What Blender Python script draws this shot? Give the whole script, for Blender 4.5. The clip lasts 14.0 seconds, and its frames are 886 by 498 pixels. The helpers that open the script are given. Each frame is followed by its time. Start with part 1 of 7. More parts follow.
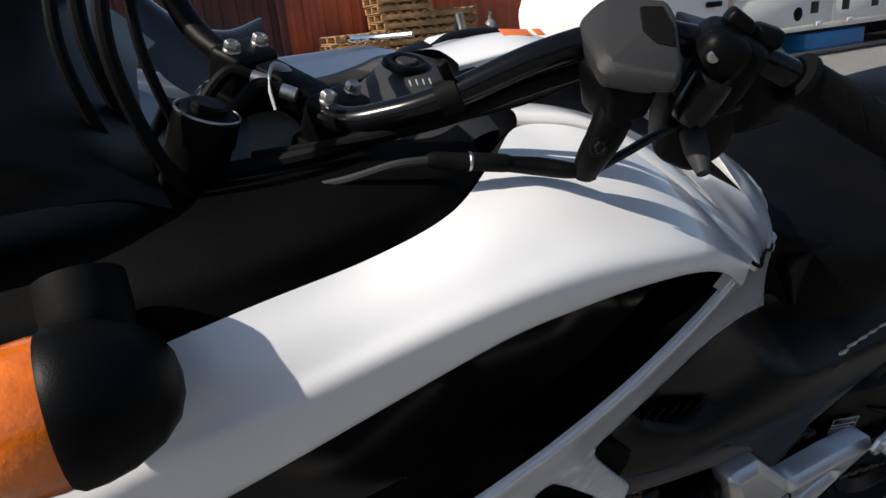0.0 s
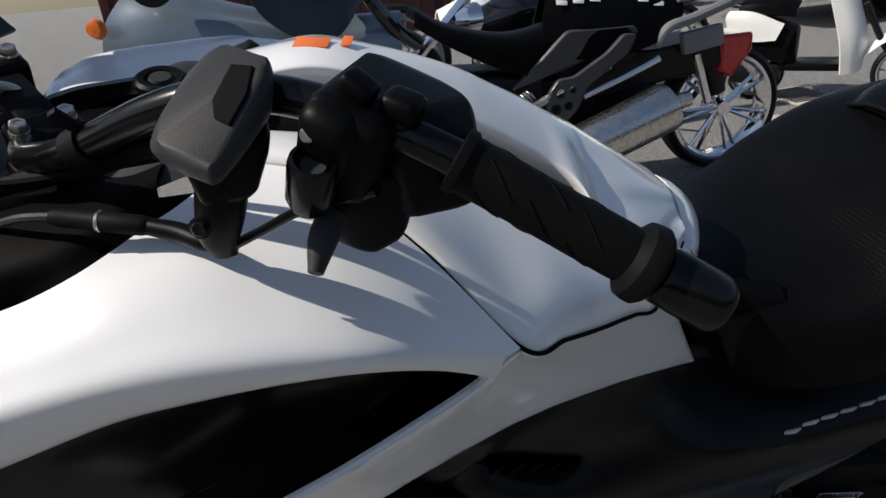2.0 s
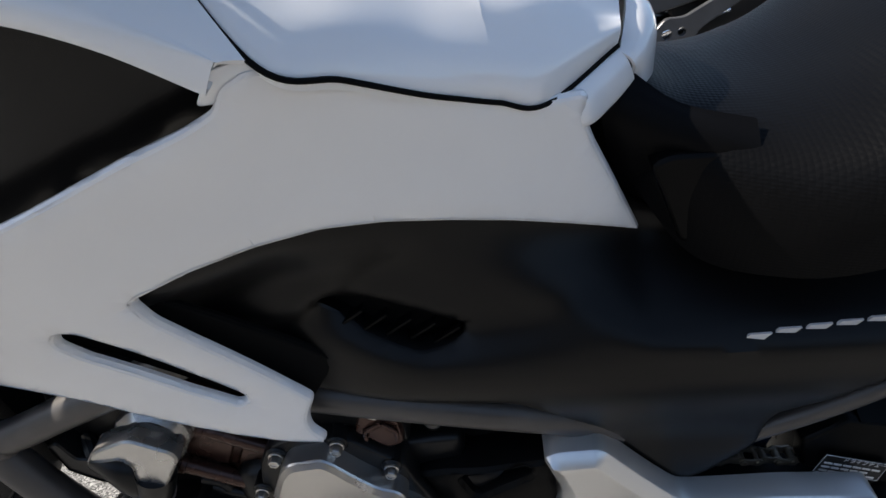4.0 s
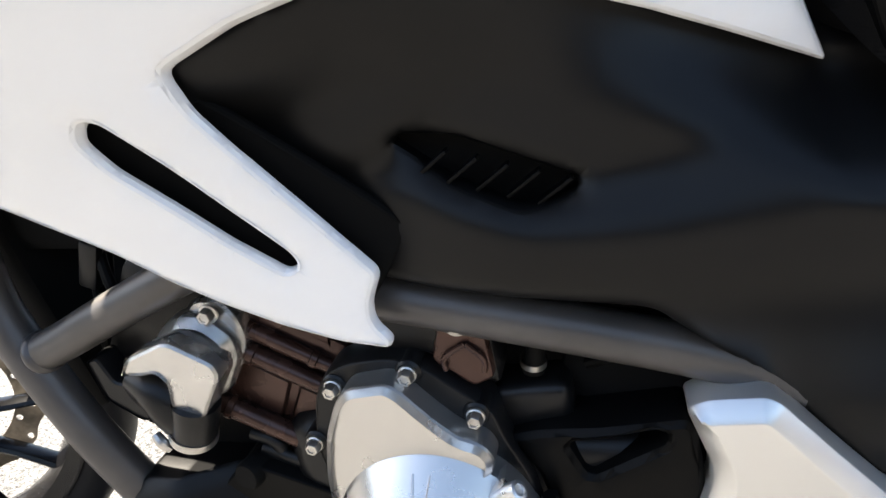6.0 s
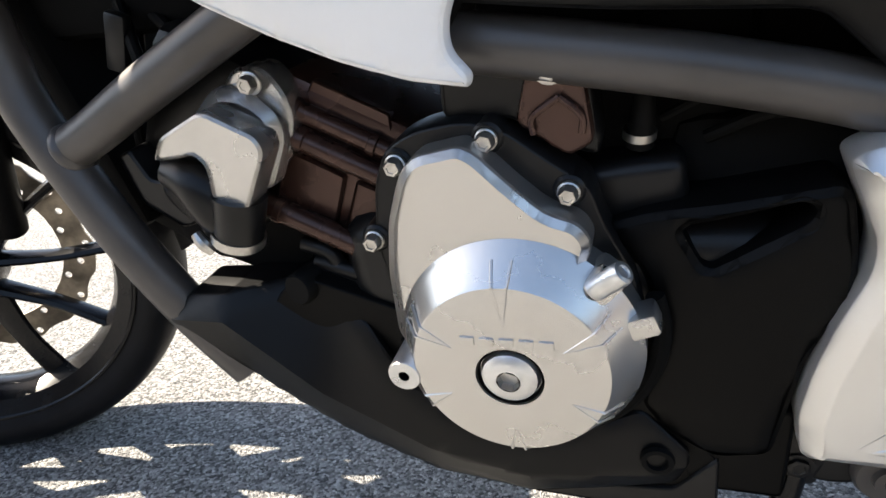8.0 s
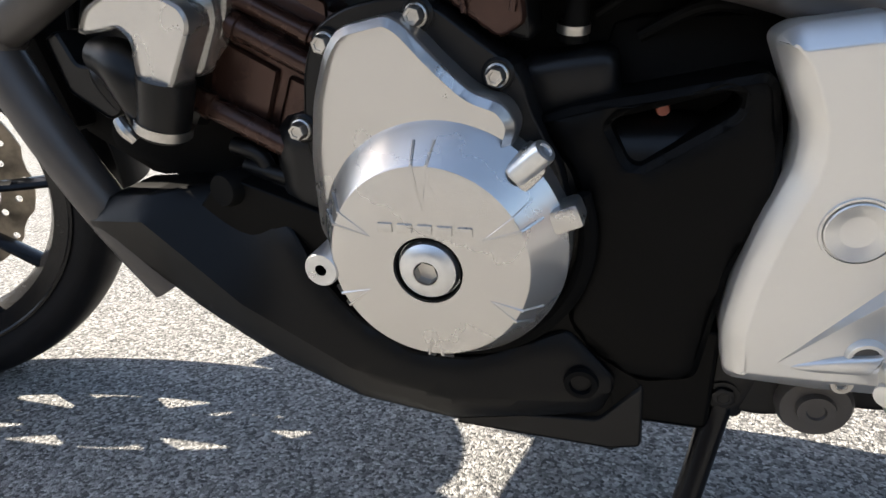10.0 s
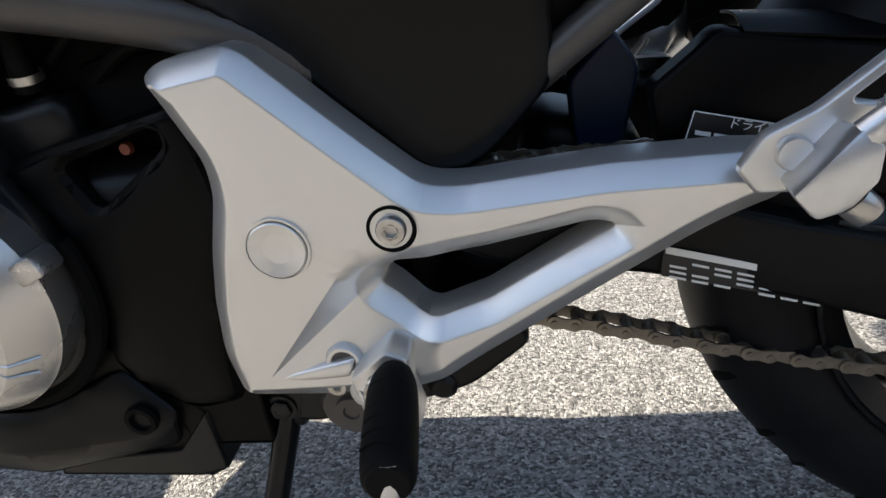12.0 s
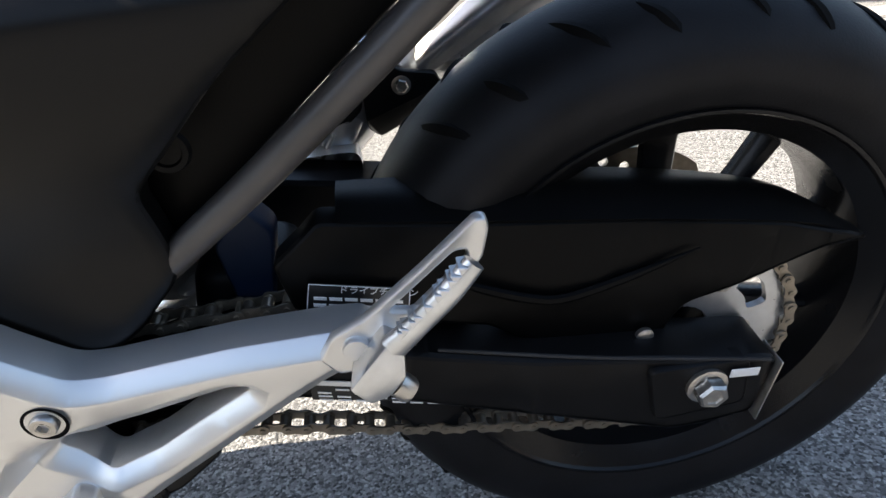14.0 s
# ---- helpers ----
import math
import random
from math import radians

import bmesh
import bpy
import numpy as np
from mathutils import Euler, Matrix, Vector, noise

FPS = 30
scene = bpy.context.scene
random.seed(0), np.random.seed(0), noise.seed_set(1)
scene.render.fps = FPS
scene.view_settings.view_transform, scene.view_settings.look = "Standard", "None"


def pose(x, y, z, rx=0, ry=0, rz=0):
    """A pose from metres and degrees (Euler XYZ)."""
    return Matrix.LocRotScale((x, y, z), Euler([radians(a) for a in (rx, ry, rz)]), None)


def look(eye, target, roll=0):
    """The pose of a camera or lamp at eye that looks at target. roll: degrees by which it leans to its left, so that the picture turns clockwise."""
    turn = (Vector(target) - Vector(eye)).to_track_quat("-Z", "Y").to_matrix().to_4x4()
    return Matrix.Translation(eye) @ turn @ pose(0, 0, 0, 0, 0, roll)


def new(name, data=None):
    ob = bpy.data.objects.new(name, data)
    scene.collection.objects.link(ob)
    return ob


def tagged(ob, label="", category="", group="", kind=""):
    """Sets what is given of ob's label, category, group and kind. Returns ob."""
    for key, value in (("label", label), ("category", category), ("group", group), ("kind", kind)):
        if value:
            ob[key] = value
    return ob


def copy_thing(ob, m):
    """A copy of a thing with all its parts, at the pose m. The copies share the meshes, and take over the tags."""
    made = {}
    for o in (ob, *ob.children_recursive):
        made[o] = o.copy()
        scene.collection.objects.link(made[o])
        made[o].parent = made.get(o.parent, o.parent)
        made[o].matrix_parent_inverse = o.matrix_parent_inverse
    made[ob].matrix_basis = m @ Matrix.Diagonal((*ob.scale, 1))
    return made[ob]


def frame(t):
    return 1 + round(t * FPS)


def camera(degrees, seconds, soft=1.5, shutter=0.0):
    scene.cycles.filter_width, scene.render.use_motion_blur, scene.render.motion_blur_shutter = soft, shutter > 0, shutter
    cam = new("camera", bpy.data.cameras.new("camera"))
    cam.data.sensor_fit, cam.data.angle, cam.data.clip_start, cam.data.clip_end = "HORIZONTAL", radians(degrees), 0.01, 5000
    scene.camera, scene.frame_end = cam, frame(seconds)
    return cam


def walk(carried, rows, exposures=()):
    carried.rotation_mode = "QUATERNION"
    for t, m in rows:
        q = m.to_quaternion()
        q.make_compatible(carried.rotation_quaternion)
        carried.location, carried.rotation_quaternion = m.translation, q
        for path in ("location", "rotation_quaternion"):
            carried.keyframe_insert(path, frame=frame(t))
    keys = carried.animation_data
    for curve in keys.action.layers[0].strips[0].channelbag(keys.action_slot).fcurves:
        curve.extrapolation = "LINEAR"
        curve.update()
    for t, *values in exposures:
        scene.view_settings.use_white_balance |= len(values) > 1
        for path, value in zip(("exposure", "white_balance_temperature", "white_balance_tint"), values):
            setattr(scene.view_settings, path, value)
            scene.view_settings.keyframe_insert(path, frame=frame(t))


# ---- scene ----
cam = camera(69.5, 14.0)
LEAN = Matrix.Rotation(radians(9.0), 4, "X")  # the motorcycle leans on its side stand; PATH is in the motorcycle's own upright frame
PATH = [
    (0, (-0.445, -0.574, 1.253), (0.152, 0.708, 0.504), -1.6),
    (0.5, (-0.374, -0.523, 1.277), (0.156, 0.755, 0.475), -0.9),
    (1, (-0.264, -0.524, 1.291), (0.209, 0.738, 0.427), -1.2),
    (1.5, (-0.157, -0.571, 1.302), (0.107, 0.767, 0.465), -3.4),
    (2, (-0.085, -0.578, 1.291), (0.122, 0.744, 0.413), -3.7),
    (2.5, (-0.024, -0.563, 1.266), (0.184, 0.733, 0.351), -2.4),
    (3, (0.110, -0.601, 1.223), (0.029, 0.731, 0.340), -6.2),
    (3.5, (0.154, -0.599, 1.139), (0.038, 0.713, 0.231), -5.2),
    (3.7, (0.146, -0.586, 1.113), (0.066, 0.715, 0.184), -4.0),
    (5.8, (0.140, -0.558, 0.829), (-0.286, 1.140, 0.092), -5.6),
    (6, (0.140, -0.561, 0.818), (-0.307, 1.133, 0.082), -6.3),
    (6.5, (0.137, -0.554, 0.779), (-0.391, 1.111, 0.032), -7.7),
    (7, (0.122, -0.541, 0.731), (-0.382, 1.093, -0.096), -7.1),
    (7.5, (0.103, -0.539, 0.698), (-0.449, 1.055, -0.175), -8.4),
    (7.7, (0.094, -0.540, 0.683), (-0.478, 1.044, -0.199), -8.6),
    (9.8, (0.106, -0.562, 0.567), (-0.447, 1.072, -0.229), -3.6),
    (10, (0.132, -0.564, 0.561), (-0.392, 1.076, -0.244), -3.3),
    (10.5, (0.219, -0.565, 0.549), (-0.215, 1.089, -0.280), -3.7),
    (11, (0.298, -0.546, 0.537), (-0.081, 1.114, -0.305), -5.6),
    (11.5, (0.370, -0.523, 0.542), (0.008, 1.138, -0.305), -7.5),
    (12, (0.431, -0.506, 0.557), (0.139, 1.181, -0.268), -8.1),
    (12.5, (0.471, -0.497, 0.578), (0.280, 1.214, -0.224), -8.4),
    (13, (0.507, -0.490, 0.606), (0.423, 1.235, -0.184), -9.4),
    (13.2, (0.525, -0.489, 0.625), (0.509, 1.210, -0.328), -9.8),
    (13.5, (0.552, -0.487, 0.659), (0.565, 1.173, -0.266), -9.9),
    (14, (0.609, -0.492, 0.726), (0.711, 1.071, -0.349), -6.9),
]
walk(cam, [(t, LEAN @ look(eye, target, roll)) for t, eye, target, roll in PATH],
     [(0.0, 0.1, 6700, 10), (2.0, 0.0, 6700, 10), (2.5, 0.15, 6750, 10), (3.0, 0.42, 6800, 10), (3.7, 0.85, 6800, 10), (5.8, 2.35, 7250, 10), (7.5, 2.15, 7300, 10), (10.0, 1.8, 7150, 10), (12.0, 1.5, 7250, 10), (13.0, 1.5, 7200, 10), (14.0, 1.9, 7150, 10)])
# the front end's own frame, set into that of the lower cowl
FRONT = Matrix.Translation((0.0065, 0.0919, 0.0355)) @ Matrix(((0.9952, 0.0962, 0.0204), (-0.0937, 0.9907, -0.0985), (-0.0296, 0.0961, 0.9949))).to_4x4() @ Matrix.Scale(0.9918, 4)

# ---- light ----
to_sun = (LEAN.to_3x3() @ Vector((-1.1, 0.17, 1.0))).normalized()
world = bpy.data.worlds.new("world")
scene.world = world
world.use_nodes = True
wn = world.node_tree.nodes
wsky = wn.new("ShaderNodeTexSky")
wsky.sky_type, wsky.sun_disc = "NISHITA", False
wsky.sun_elevation = math.asin(to_sun.z)
wsky.sun_rotation = math.atan2(to_sun.x, to_sun.y)
wn["Background"].inputs["Strength"].default_value = 0.1
world.node_tree.links.new(wsky.outputs["Color"], wn["Background"].inputs["Color"])
sun = new("sun", bpy.data.lights.new("sun", "SUN"))
sun.data.energy, sun.data.angle, sun.data.color = 5.0, radians(0.53), (1.0, 0.95, 0.88)
sun.matrix_world = look((0, 0, 20), Vector((0, 0, 20)) - to_sun)

# ---- materials ----
def mat(name, color, rough=0.5, metal=0.0, coat=0.0, vary=0.12, scale=25.0, bump=0.0, bump_scale=250.0, spec=0.5, color2=None, grime=0.0):
    """A procedural surface: base colour with large stains and fine grain, roughness wear and a small relief."""
    m = bpy.data.materials.new(name)
    m.use_nodes = True
    nt, ns = m.node_tree, m.node_tree.nodes
    b = ns["Principled BSDF"]
    co = ns.new("ShaderNodeTexCoord")
    n1, n2 = ns.new("ShaderNodeTexNoise"), ns.new("ShaderNodeTexNoise")
    n1.inputs["Scale"].default_value, n1.inputs["Detail"].default_value = scale, 6
    n2.inputs["Scale"].default_value, n2.inputs["Detail"].default_value = bump_scale, 4
    for n in (n1, n2):
        nt.links.new(co.outputs["Object"], n.inputs["Vector"])
    ramp = ns.new("ShaderNodeValToRGB")
    c2 = color2 or tuple(c * (1 - vary) for c in color)
    c1 = tuple(min(1.0, c * (1 + vary * 0.5)) for c in color)
    ramp.color_ramp.elements[0].position, ramp.color_ramp.elements[1].position = 0.35, 0.7
    ramp.color_ramp.elements[0].color, ramp.color_ramp.elements[1].color = (*c2, 1), (*c1, 1)
    nt.links.new(n1.outputs["Fac"], ramp.inputs["Fac"])
    nt.links.new(ramp.outputs["Color"], b.inputs["Base Color"])
    mr = ns.new("ShaderNodeMapRange")
    mr.inputs["To Min"].default_value, mr.inputs["To Max"].default_value = max(0.02, rough - 0.07), min(1.0, rough + 0.09)
    nt.links.new(n1.outputs["Fac"], mr.inputs["Value"])
    nt.links.new(mr.outputs["Result"], b.inputs["Roughness"])
    b.inputs["Metallic"].default_value = metal
    b.inputs["Coat Weight"].default_value = coat
    b.inputs["Coat Roughness"].default_value = 0.04
    b.inputs["Specular IOR Level"].default_value = spec
    if bump:
        bp = ns.new("ShaderNodeBump")
        bp.inputs["Strength"].default_value, bp.inputs["Distance"].default_value = bump, 0.002
        nt.links.new(n2.outputs["Fac"], bp.inputs["Height"])
        nt.links.new(bp.outputs["Normal"], b.inputs["Normal"])
    return m


M_WHITE = mat("white_paint", (0.78, 0.78, 0.78), 0.3, coat=0.9, vary=0.04, scale=6, bump=0.015, bump_scale=40)
M_PLASTIC = mat("black_plastic", (0.0026, 0.0026, 0.0027), 0.42, vary=0.25, scale=14, bump=0.1, bump_scale=900, spec=0.09)
M_PANEL = mat("satin_black_panel", (0.0035, 0.0035, 0.0037), 0.36, vary=0.2, scale=10, bump=0.03, bump_scale=1100, spec=0.2)
M_INNER = mat("textured_black_plastic", (0.002, 0.002, 0.0021), 0.6, vary=0.25, scale=14, bump=0.2, bump_scale=1100, spec=0.04)
M_GLOSSBLACK = mat("gloss_black", (0.004, 0.004, 0.0045), 0.2, spec=0.22, coat=0.05, vary=0.2, scale=18)
M_GREYPLASTIC = mat("grey_black_plastic", (0.034, 0.034, 0.035), 0.5, vary=0.2, scale=10, bump=0.15, bump_scale=1100, spec=0.15)
M_TUBE = mat("satin_frame_paint", (0.075, 0.07, 0.068), 0.38, metal=0.35, vary=0.15, scale=20, bump=0.02, bump_scale=700)
M_SILVER = mat("silver_engine_paint", (0.58, 0.57, 0.555), 0.27, metal=0.9, vary=0.02, scale=12, bump=0.015, bump_scale=1200)
M_PLATE = mat("silver_cast_aluminium", (0.72, 0.715, 0.7), 0.33, metal=0.8, vary=0.03, scale=10, bump=0.03, bump_scale=1300)
M_ALU = mat("bare_aluminium", (0.68, 0.69, 0.7), 0.3, metal=0.9, vary=0.1, scale=60, bump=0.05, bump_scale=500)
M_STEEL = mat("zinc_bolt_steel", (0.55, 0.53, 0.5), 0.32, metal=0.95, vary=0.2, scale=90)
M_CHROME = mat("chrome", (0.8, 0.8, 0.82), 0.08, metal=1.0, vary=0.05, scale=20)
M_BRONZE = mat("dark_engine_paint", (0.06, 0.03, 0.023), 0.26, metal=0.5, vary=0.2, scale=22, bump=0.06, bump_scale=600)
M_BLACKENG = mat("black_engine_paint", (0.007, 0.007, 0.0075), 0.33, metal=0.0, spec=0.25, vary=0.2, scale=30, bump=0.05, bump_scale=700)
M_RUBBER = mat("rubber", (0.0048, 0.0048, 0.0048), 0.62, vary=0.2, scale=40, bump=0.08, bump_scale=900, spec=0.08)
M_TYRE = mat("tyre_rubber", (0.011, 0.011, 0.012), 0.46, vary=0.3, scale=20, bump=0.1, bump_scale=500, spec=0.12)
M_RIM = mat("black_rim_paint", (0.006, 0.006, 0.0066), 0.24, metal=0.0, vary=0.2, scale=20, spec=0.25)
M_SWING = mat("swingarm_paint", (0.006, 0.006, 0.0065), 0.4, metal=0.0, vary=0.25, scale=25, bump=0.06, bump_scale=600, spec=0.15)
M_CHAIN = mat("oiled_chain_steel", (0.3, 0.26, 0.21), 0.4, metal=0.9, vary=0.35, scale=60)
# near-black that stands in for unlit depth
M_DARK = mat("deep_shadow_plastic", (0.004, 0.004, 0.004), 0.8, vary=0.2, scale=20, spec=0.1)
M_AMBER = mat("amber_lens", (0.75, 0.16, 0.012), 0.12, coat=0.6, vary=0.2, scale=70, bump=0.3, bump_scale=260)
M_RED = mat("red_lens", (0.55, 0.015, 0.015), 0.12, coat=0.6, vary=0.2, scale=60, bump=0.2, bump_scale=260)
M_ORANGE = mat("orange_sticker", (0.75, 0.16, 0.03), 0.4, vary=0.1)
M_PRINT = mat("white_print", (0.75, 0.75, 0.74), 0.5, vary=0.05)
M_PRINTGREY = mat("silver_print", (0.55, 0.55, 0.56), 0.4, metal=0.2, vary=0.05)
M_CASEWHITE = mat("pale_nylon", (0.55, 0.55, 0.54), 0.45, vary=0.08, scale=30)
# black plastic with the sky's reflection put in as blue
M_SKY_TINT = mat("sky_tinted_black", (0.006, 0.014, 0.035), 0.4, vary=0.1, scale=20, spec=0.2)
M_LABEL = mat("black_label", (0.012, 0.012, 0.012), 0.4, vary=0.1)
# near-black for shade in gaps, holes and grooves, and for the lid seal
M_SEAM = mat("gap_shadow_rubber", (0.003, 0.003, 0.003), 0.85, spec=0.1)


def seat_mat():
    m = mat("seat_vinyl", (0.0027, 0.0028, 0.0032), 0.42, vary=0.2, scale=9, spec=0.06)
    nt, ns = m.node_tree, m.node_tree.nodes
    co, mp = ns.new("ShaderNodeTexCoord"), ns.new("ShaderNodeMapping")
    mp.inputs["Scale"].default_value = (210, 210, 330)
    vo = ns.new("ShaderNodeTexVoronoi")
    vo.inputs["Scale"].default_value = 1.0
    vo.inputs["Randomness"].default_value = 0.12
    nt.links.new(co.outputs["Object"], mp.inputs["Vector"])
    nt.links.new(mp.outputs["Vector"], vo.inputs["Vector"])
    bp = ns.new("ShaderNodeBump")
    bp.inputs["Strength"].default_value, bp.inputs["Distance"].default_value = 0.36, 0.0012
    bp.invert = True
    nt.links.new(vo.outputs["Distance"], bp.inputs["Height"])
    nt.links.new(bp.outputs["Normal"], ns["Principled BSDF"].inputs["Normal"])
    return m


M_SEAT = seat_mat()
M_SEATSMOOTH = mat("smooth_vinyl", (0.0032, 0.0032, 0.0036), 0.42, vary=0.2, scale=9, bump=0.1, bump_scale=600, spec=0.06)


def asphalt_mat():
    m = mat("asphalt", (0.13, 0.128, 0.125), 0.85, vary=0.3, scale=1.2)
    nt, ns = m.node_tree, m.node_tree.nodes
    co = ns.new("ShaderNodeTexCoord")
    v1, v2, n3 = ns.new("ShaderNodeTexVoronoi"), ns.new("ShaderNodeTexVoronoi"), ns.new("ShaderNodeTexNoise")
    v1.inputs["Scale"].default_value, v2.inputs["Scale"].default_value, n3.inputs["Scale"].default_value = 250, 470, 85
    for v in (v1, v2, n3):
        nt.links.new(co.outputs["Object"], v.inputs["Vector"])
    sep = ns.new("ShaderNodeSeparateColor")
    nt.links.new(v1.outputs["Color"], sep.inputs["Color"])
    ramp = ns.new("ShaderNodeValToRGB")
    e = ramp.color_ramp.elements
    e[0].position, e[0].color = 0.0, (0.045, 0.045, 0.044, 1)
    e[1].position, e[1].color = 1.0, (0.5, 0.49, 0.47, 1)
    a = e.new(0.45)
    a.color = (0.19, 0.186, 0.18, 1)
    a = e.new(0.86)
    a.color = (0.35, 0.343, 0.33, 1)
    nt.links.new(sep.outputs["Red"], ramp.inputs["Fac"])
    mix = ns.new("ShaderNodeMix")
    mix.data_type, mix.blend_type = "RGBA", "MULTIPLY"
    mix.inputs[0].default_value = 0.55
    nt.links.new(ramp.outputs["Color"], mix.inputs[6])
    r2 = ns.new("ShaderNodeValToRGB")
    r2.color_ramp.elements[0].color, r2.color_ramp.elements[1].color = (0.45, 0.45, 0.45, 1), (1.3, 1.3, 1.28, 1)
    nt.links.new(n3.outputs["Fac"], r2.inputs["Fac"])
    nt.links.new(r2.outputs["Color"], mix.inputs[7])
    nt.links.new(mix.outputs[2], ns["Principled BSDF"].inputs["Base Color"])
    bp = ns.new("ShaderNodeBump")
    bp.inputs["Strength"].default_value, bp.inputs["Distance"].default_value = 0.9, 0.0028
    add = ns.new("ShaderNodeMath")
    add.operation = "ADD"
    nt.links.new(v1.outputs["Distance"], add.inputs[0])
    nt.links.new(v2.outputs["Distance"], add.inputs[1])
    bp.invert = True
    nt.links.new(add.outputs[0], bp.inputs["Height"])
    nt.links.new(bp.outputs["Normal"], ns["Principled BSDF"].inputs["Normal"])
    return m


M_ASPHALT = asphalt_mat()

# ---- modelling helpers ----
SETTING = []  # the frame in which parts are being built


def part(name, bm, material, parent=None, label="", sharp=35.0):
    """Links a bmesh as one mesh object under a thing or a part."""
    if SETTING:
        bm.transform(SETTING[-1])
    me = bpy.data.meshes.new(name)
    bmesh.ops.recalc_face_normals(bm, faces=bm.faces)
    bm.to_mesh(me)
    bm.free()
    me.materials.append(material)
    for p in me.polygons:
        p.use_smooth = True
    me.set_sharp_from_angle(angle=radians(sharp))
    ob = new(name, me)
    ob.parent = parent
    if label:
        ob["label"] = label
    return ob


def curve(pts, n, closed=False):
    """n points on a smooth curve through pts."""
    p = [np.array(q, float) for q in pts]
    k = len(p)
    out = []
    spans = k if closed else k - 1
    for i in range(n):
        s = i / (n if closed else n - 1) * spans
        j = min(int(s), spans - 1)
        u = s - j
        if closed:
            a, b, c, d = p[(j - 1) % k], p[j % k], p[(j + 1) % k], p[(j + 2) % k]
        else:
            b, c = p[j], p[j + 1]
            a = p[j - 1] if j else 2 * b - c
            d = p[j + 2] if j + 2 < k else 2 * c - b
        out.append(0.5 * ((2 * b) + (c - a) * u + (2 * a - 5 * b + 4 * c - d) * u * u + (3 * b - a - 3 * c + d) * u**3))
    return out


def loft(rails, nu=48, nv=12, thick=0.003, bm=None):
    """A curved sheet through rails that run side by side, given a thickness."""
    bm = bm or bmesh.new()
    fine = [curve(r, nu) for r in rails]
    grid = [[bm.verts.new(q) for q in curve([f[i] for f in fine], nv)] for i in range(nu)]
    faces = [bm.faces.new((grid[i][j], grid[i + 1][j], grid[i + 1][j + 1], grid[i][j + 1])) for i in range(nu - 1) for j in range(nv - 1)]
    if thick:
        bmesh.ops.recalc_face_normals(bm, faces=faces)
        bmesh.ops.solidify(bm, geom=faces, thickness=thick)
    return bm


def edge_gap(q, poly):
    """The distance from q to a closed outline."""
    a = poly
    b = np.roll(poly, -1, axis=0)
    d = b - a
    t = np.clip(((q - a) * d).sum(1) / np.maximum((d * d).sum(1), 1e-12), 0, 1)
    return np.sqrt((((a + d * t[:, None]) - q) ** 2).sum(1)).min()


def shell(outline, y, thick=0.006, holes=(), cell=0.03, lip=0.004, drop=None, chamfer=0.0, cuts=()):
    """A panel whose side view is the outline (x, z), at depth y (a number or a function of x, z), with rounded rims that turn inwards, or flat ones that fall back by chamfer; cuts are lines (x, z, along x, along z) on which it folds."""
    bm = bmesh.new()
    f = y if callable(y) else (lambda a, b: y)
    loops = [np.array([tuple(p) for p in o], float) for o in (outline, *holes)]
    edges = []
    for lp in loops:
        vs = [bm.verts.new((p[0], 0, p[1])) for p in lp]
        edges += [bm.edges.new((vs[i], vs[(i + 1) % len(vs)])) for i in range(len(vs))]
    bmesh.ops.triangle_fill(bm, edges=edges, use_beauty=True, use_dissolve=False, normal=(0, -1, 0))
    fine = cell < 0.012
    if fine:
        bmesh.ops.dissolve_limit(bm, angle_limit=0.02, verts=[], edges=[e for e in bm.edges if not e.is_boundary])
    if lip:
        for w in (lip * 0.08, lip * 0.85, lip * 0.07, lip * 0.08) if chamfer else (lip * 0.1, lip * 0.15, lip * 0.25, lip * 0.25, lip * 0.25) if fine else (lip * 0.3, lip * 0.7):
            bmesh.ops.inset_region(bm, faces=bm.faces[:], thickness=w, use_boundary=True, use_even_offset=bool(chamfer))
    xs, zs = [p[0] for p in loops[0]], [p[1] for p in loops[0]]
    if callable(y) or drop:
        for axis, lo, hi in ((0, min(xs), max(xs)), (2, min(zs), max(zs))):
            for k in range(1, int((hi - lo) / cell) + 1):
                co = Vector((0, 0, 0))
                co[axis] = lo + k * cell
                no = Vector((0, 0, 0))
                no[axis] = 1
                bmesh.ops.bisect_plane(bm, geom=bm.verts[:] + bm.edges[:] + bm.faces[:], plane_co=co, plane_no=no)
    for cx, cz, ux, uz in cuts:
        bmesh.ops.bisect_plane(bm, geom=bm.verts[:] + bm.edges[:] + bm.faces[:], plane_co=Vector((cx, 0, cz)), plane_no=Vector((uz, 0, -ux)))
    for v in bm.verts:
        a, b = v.co.x, v.co.z
        q = np.array((a, b))
        d = min(edge_gap(q, lp) for lp in loops)
        e = max(0.0, 1 - d / lip) if lip else 0.0
        v.co.y = f(a, b) + (chamfer * e + 0.0012 * max(0.0, 1 - d / 0.0016) if chamfer else lip * (0.75 * e ** 1.8 if fine else 1 - math.sqrt(max(0.0, 1 - e * e))) if lip else 0)
    back = [e for e in bm.edges if e.is_boundary]
    made = bmesh.ops.extrude_edge_only(bm, edges=back)["geom"]
    for v in made:
        if isinstance(v, bmesh.types.BMVert):
            v.co.y += thick
    return bm


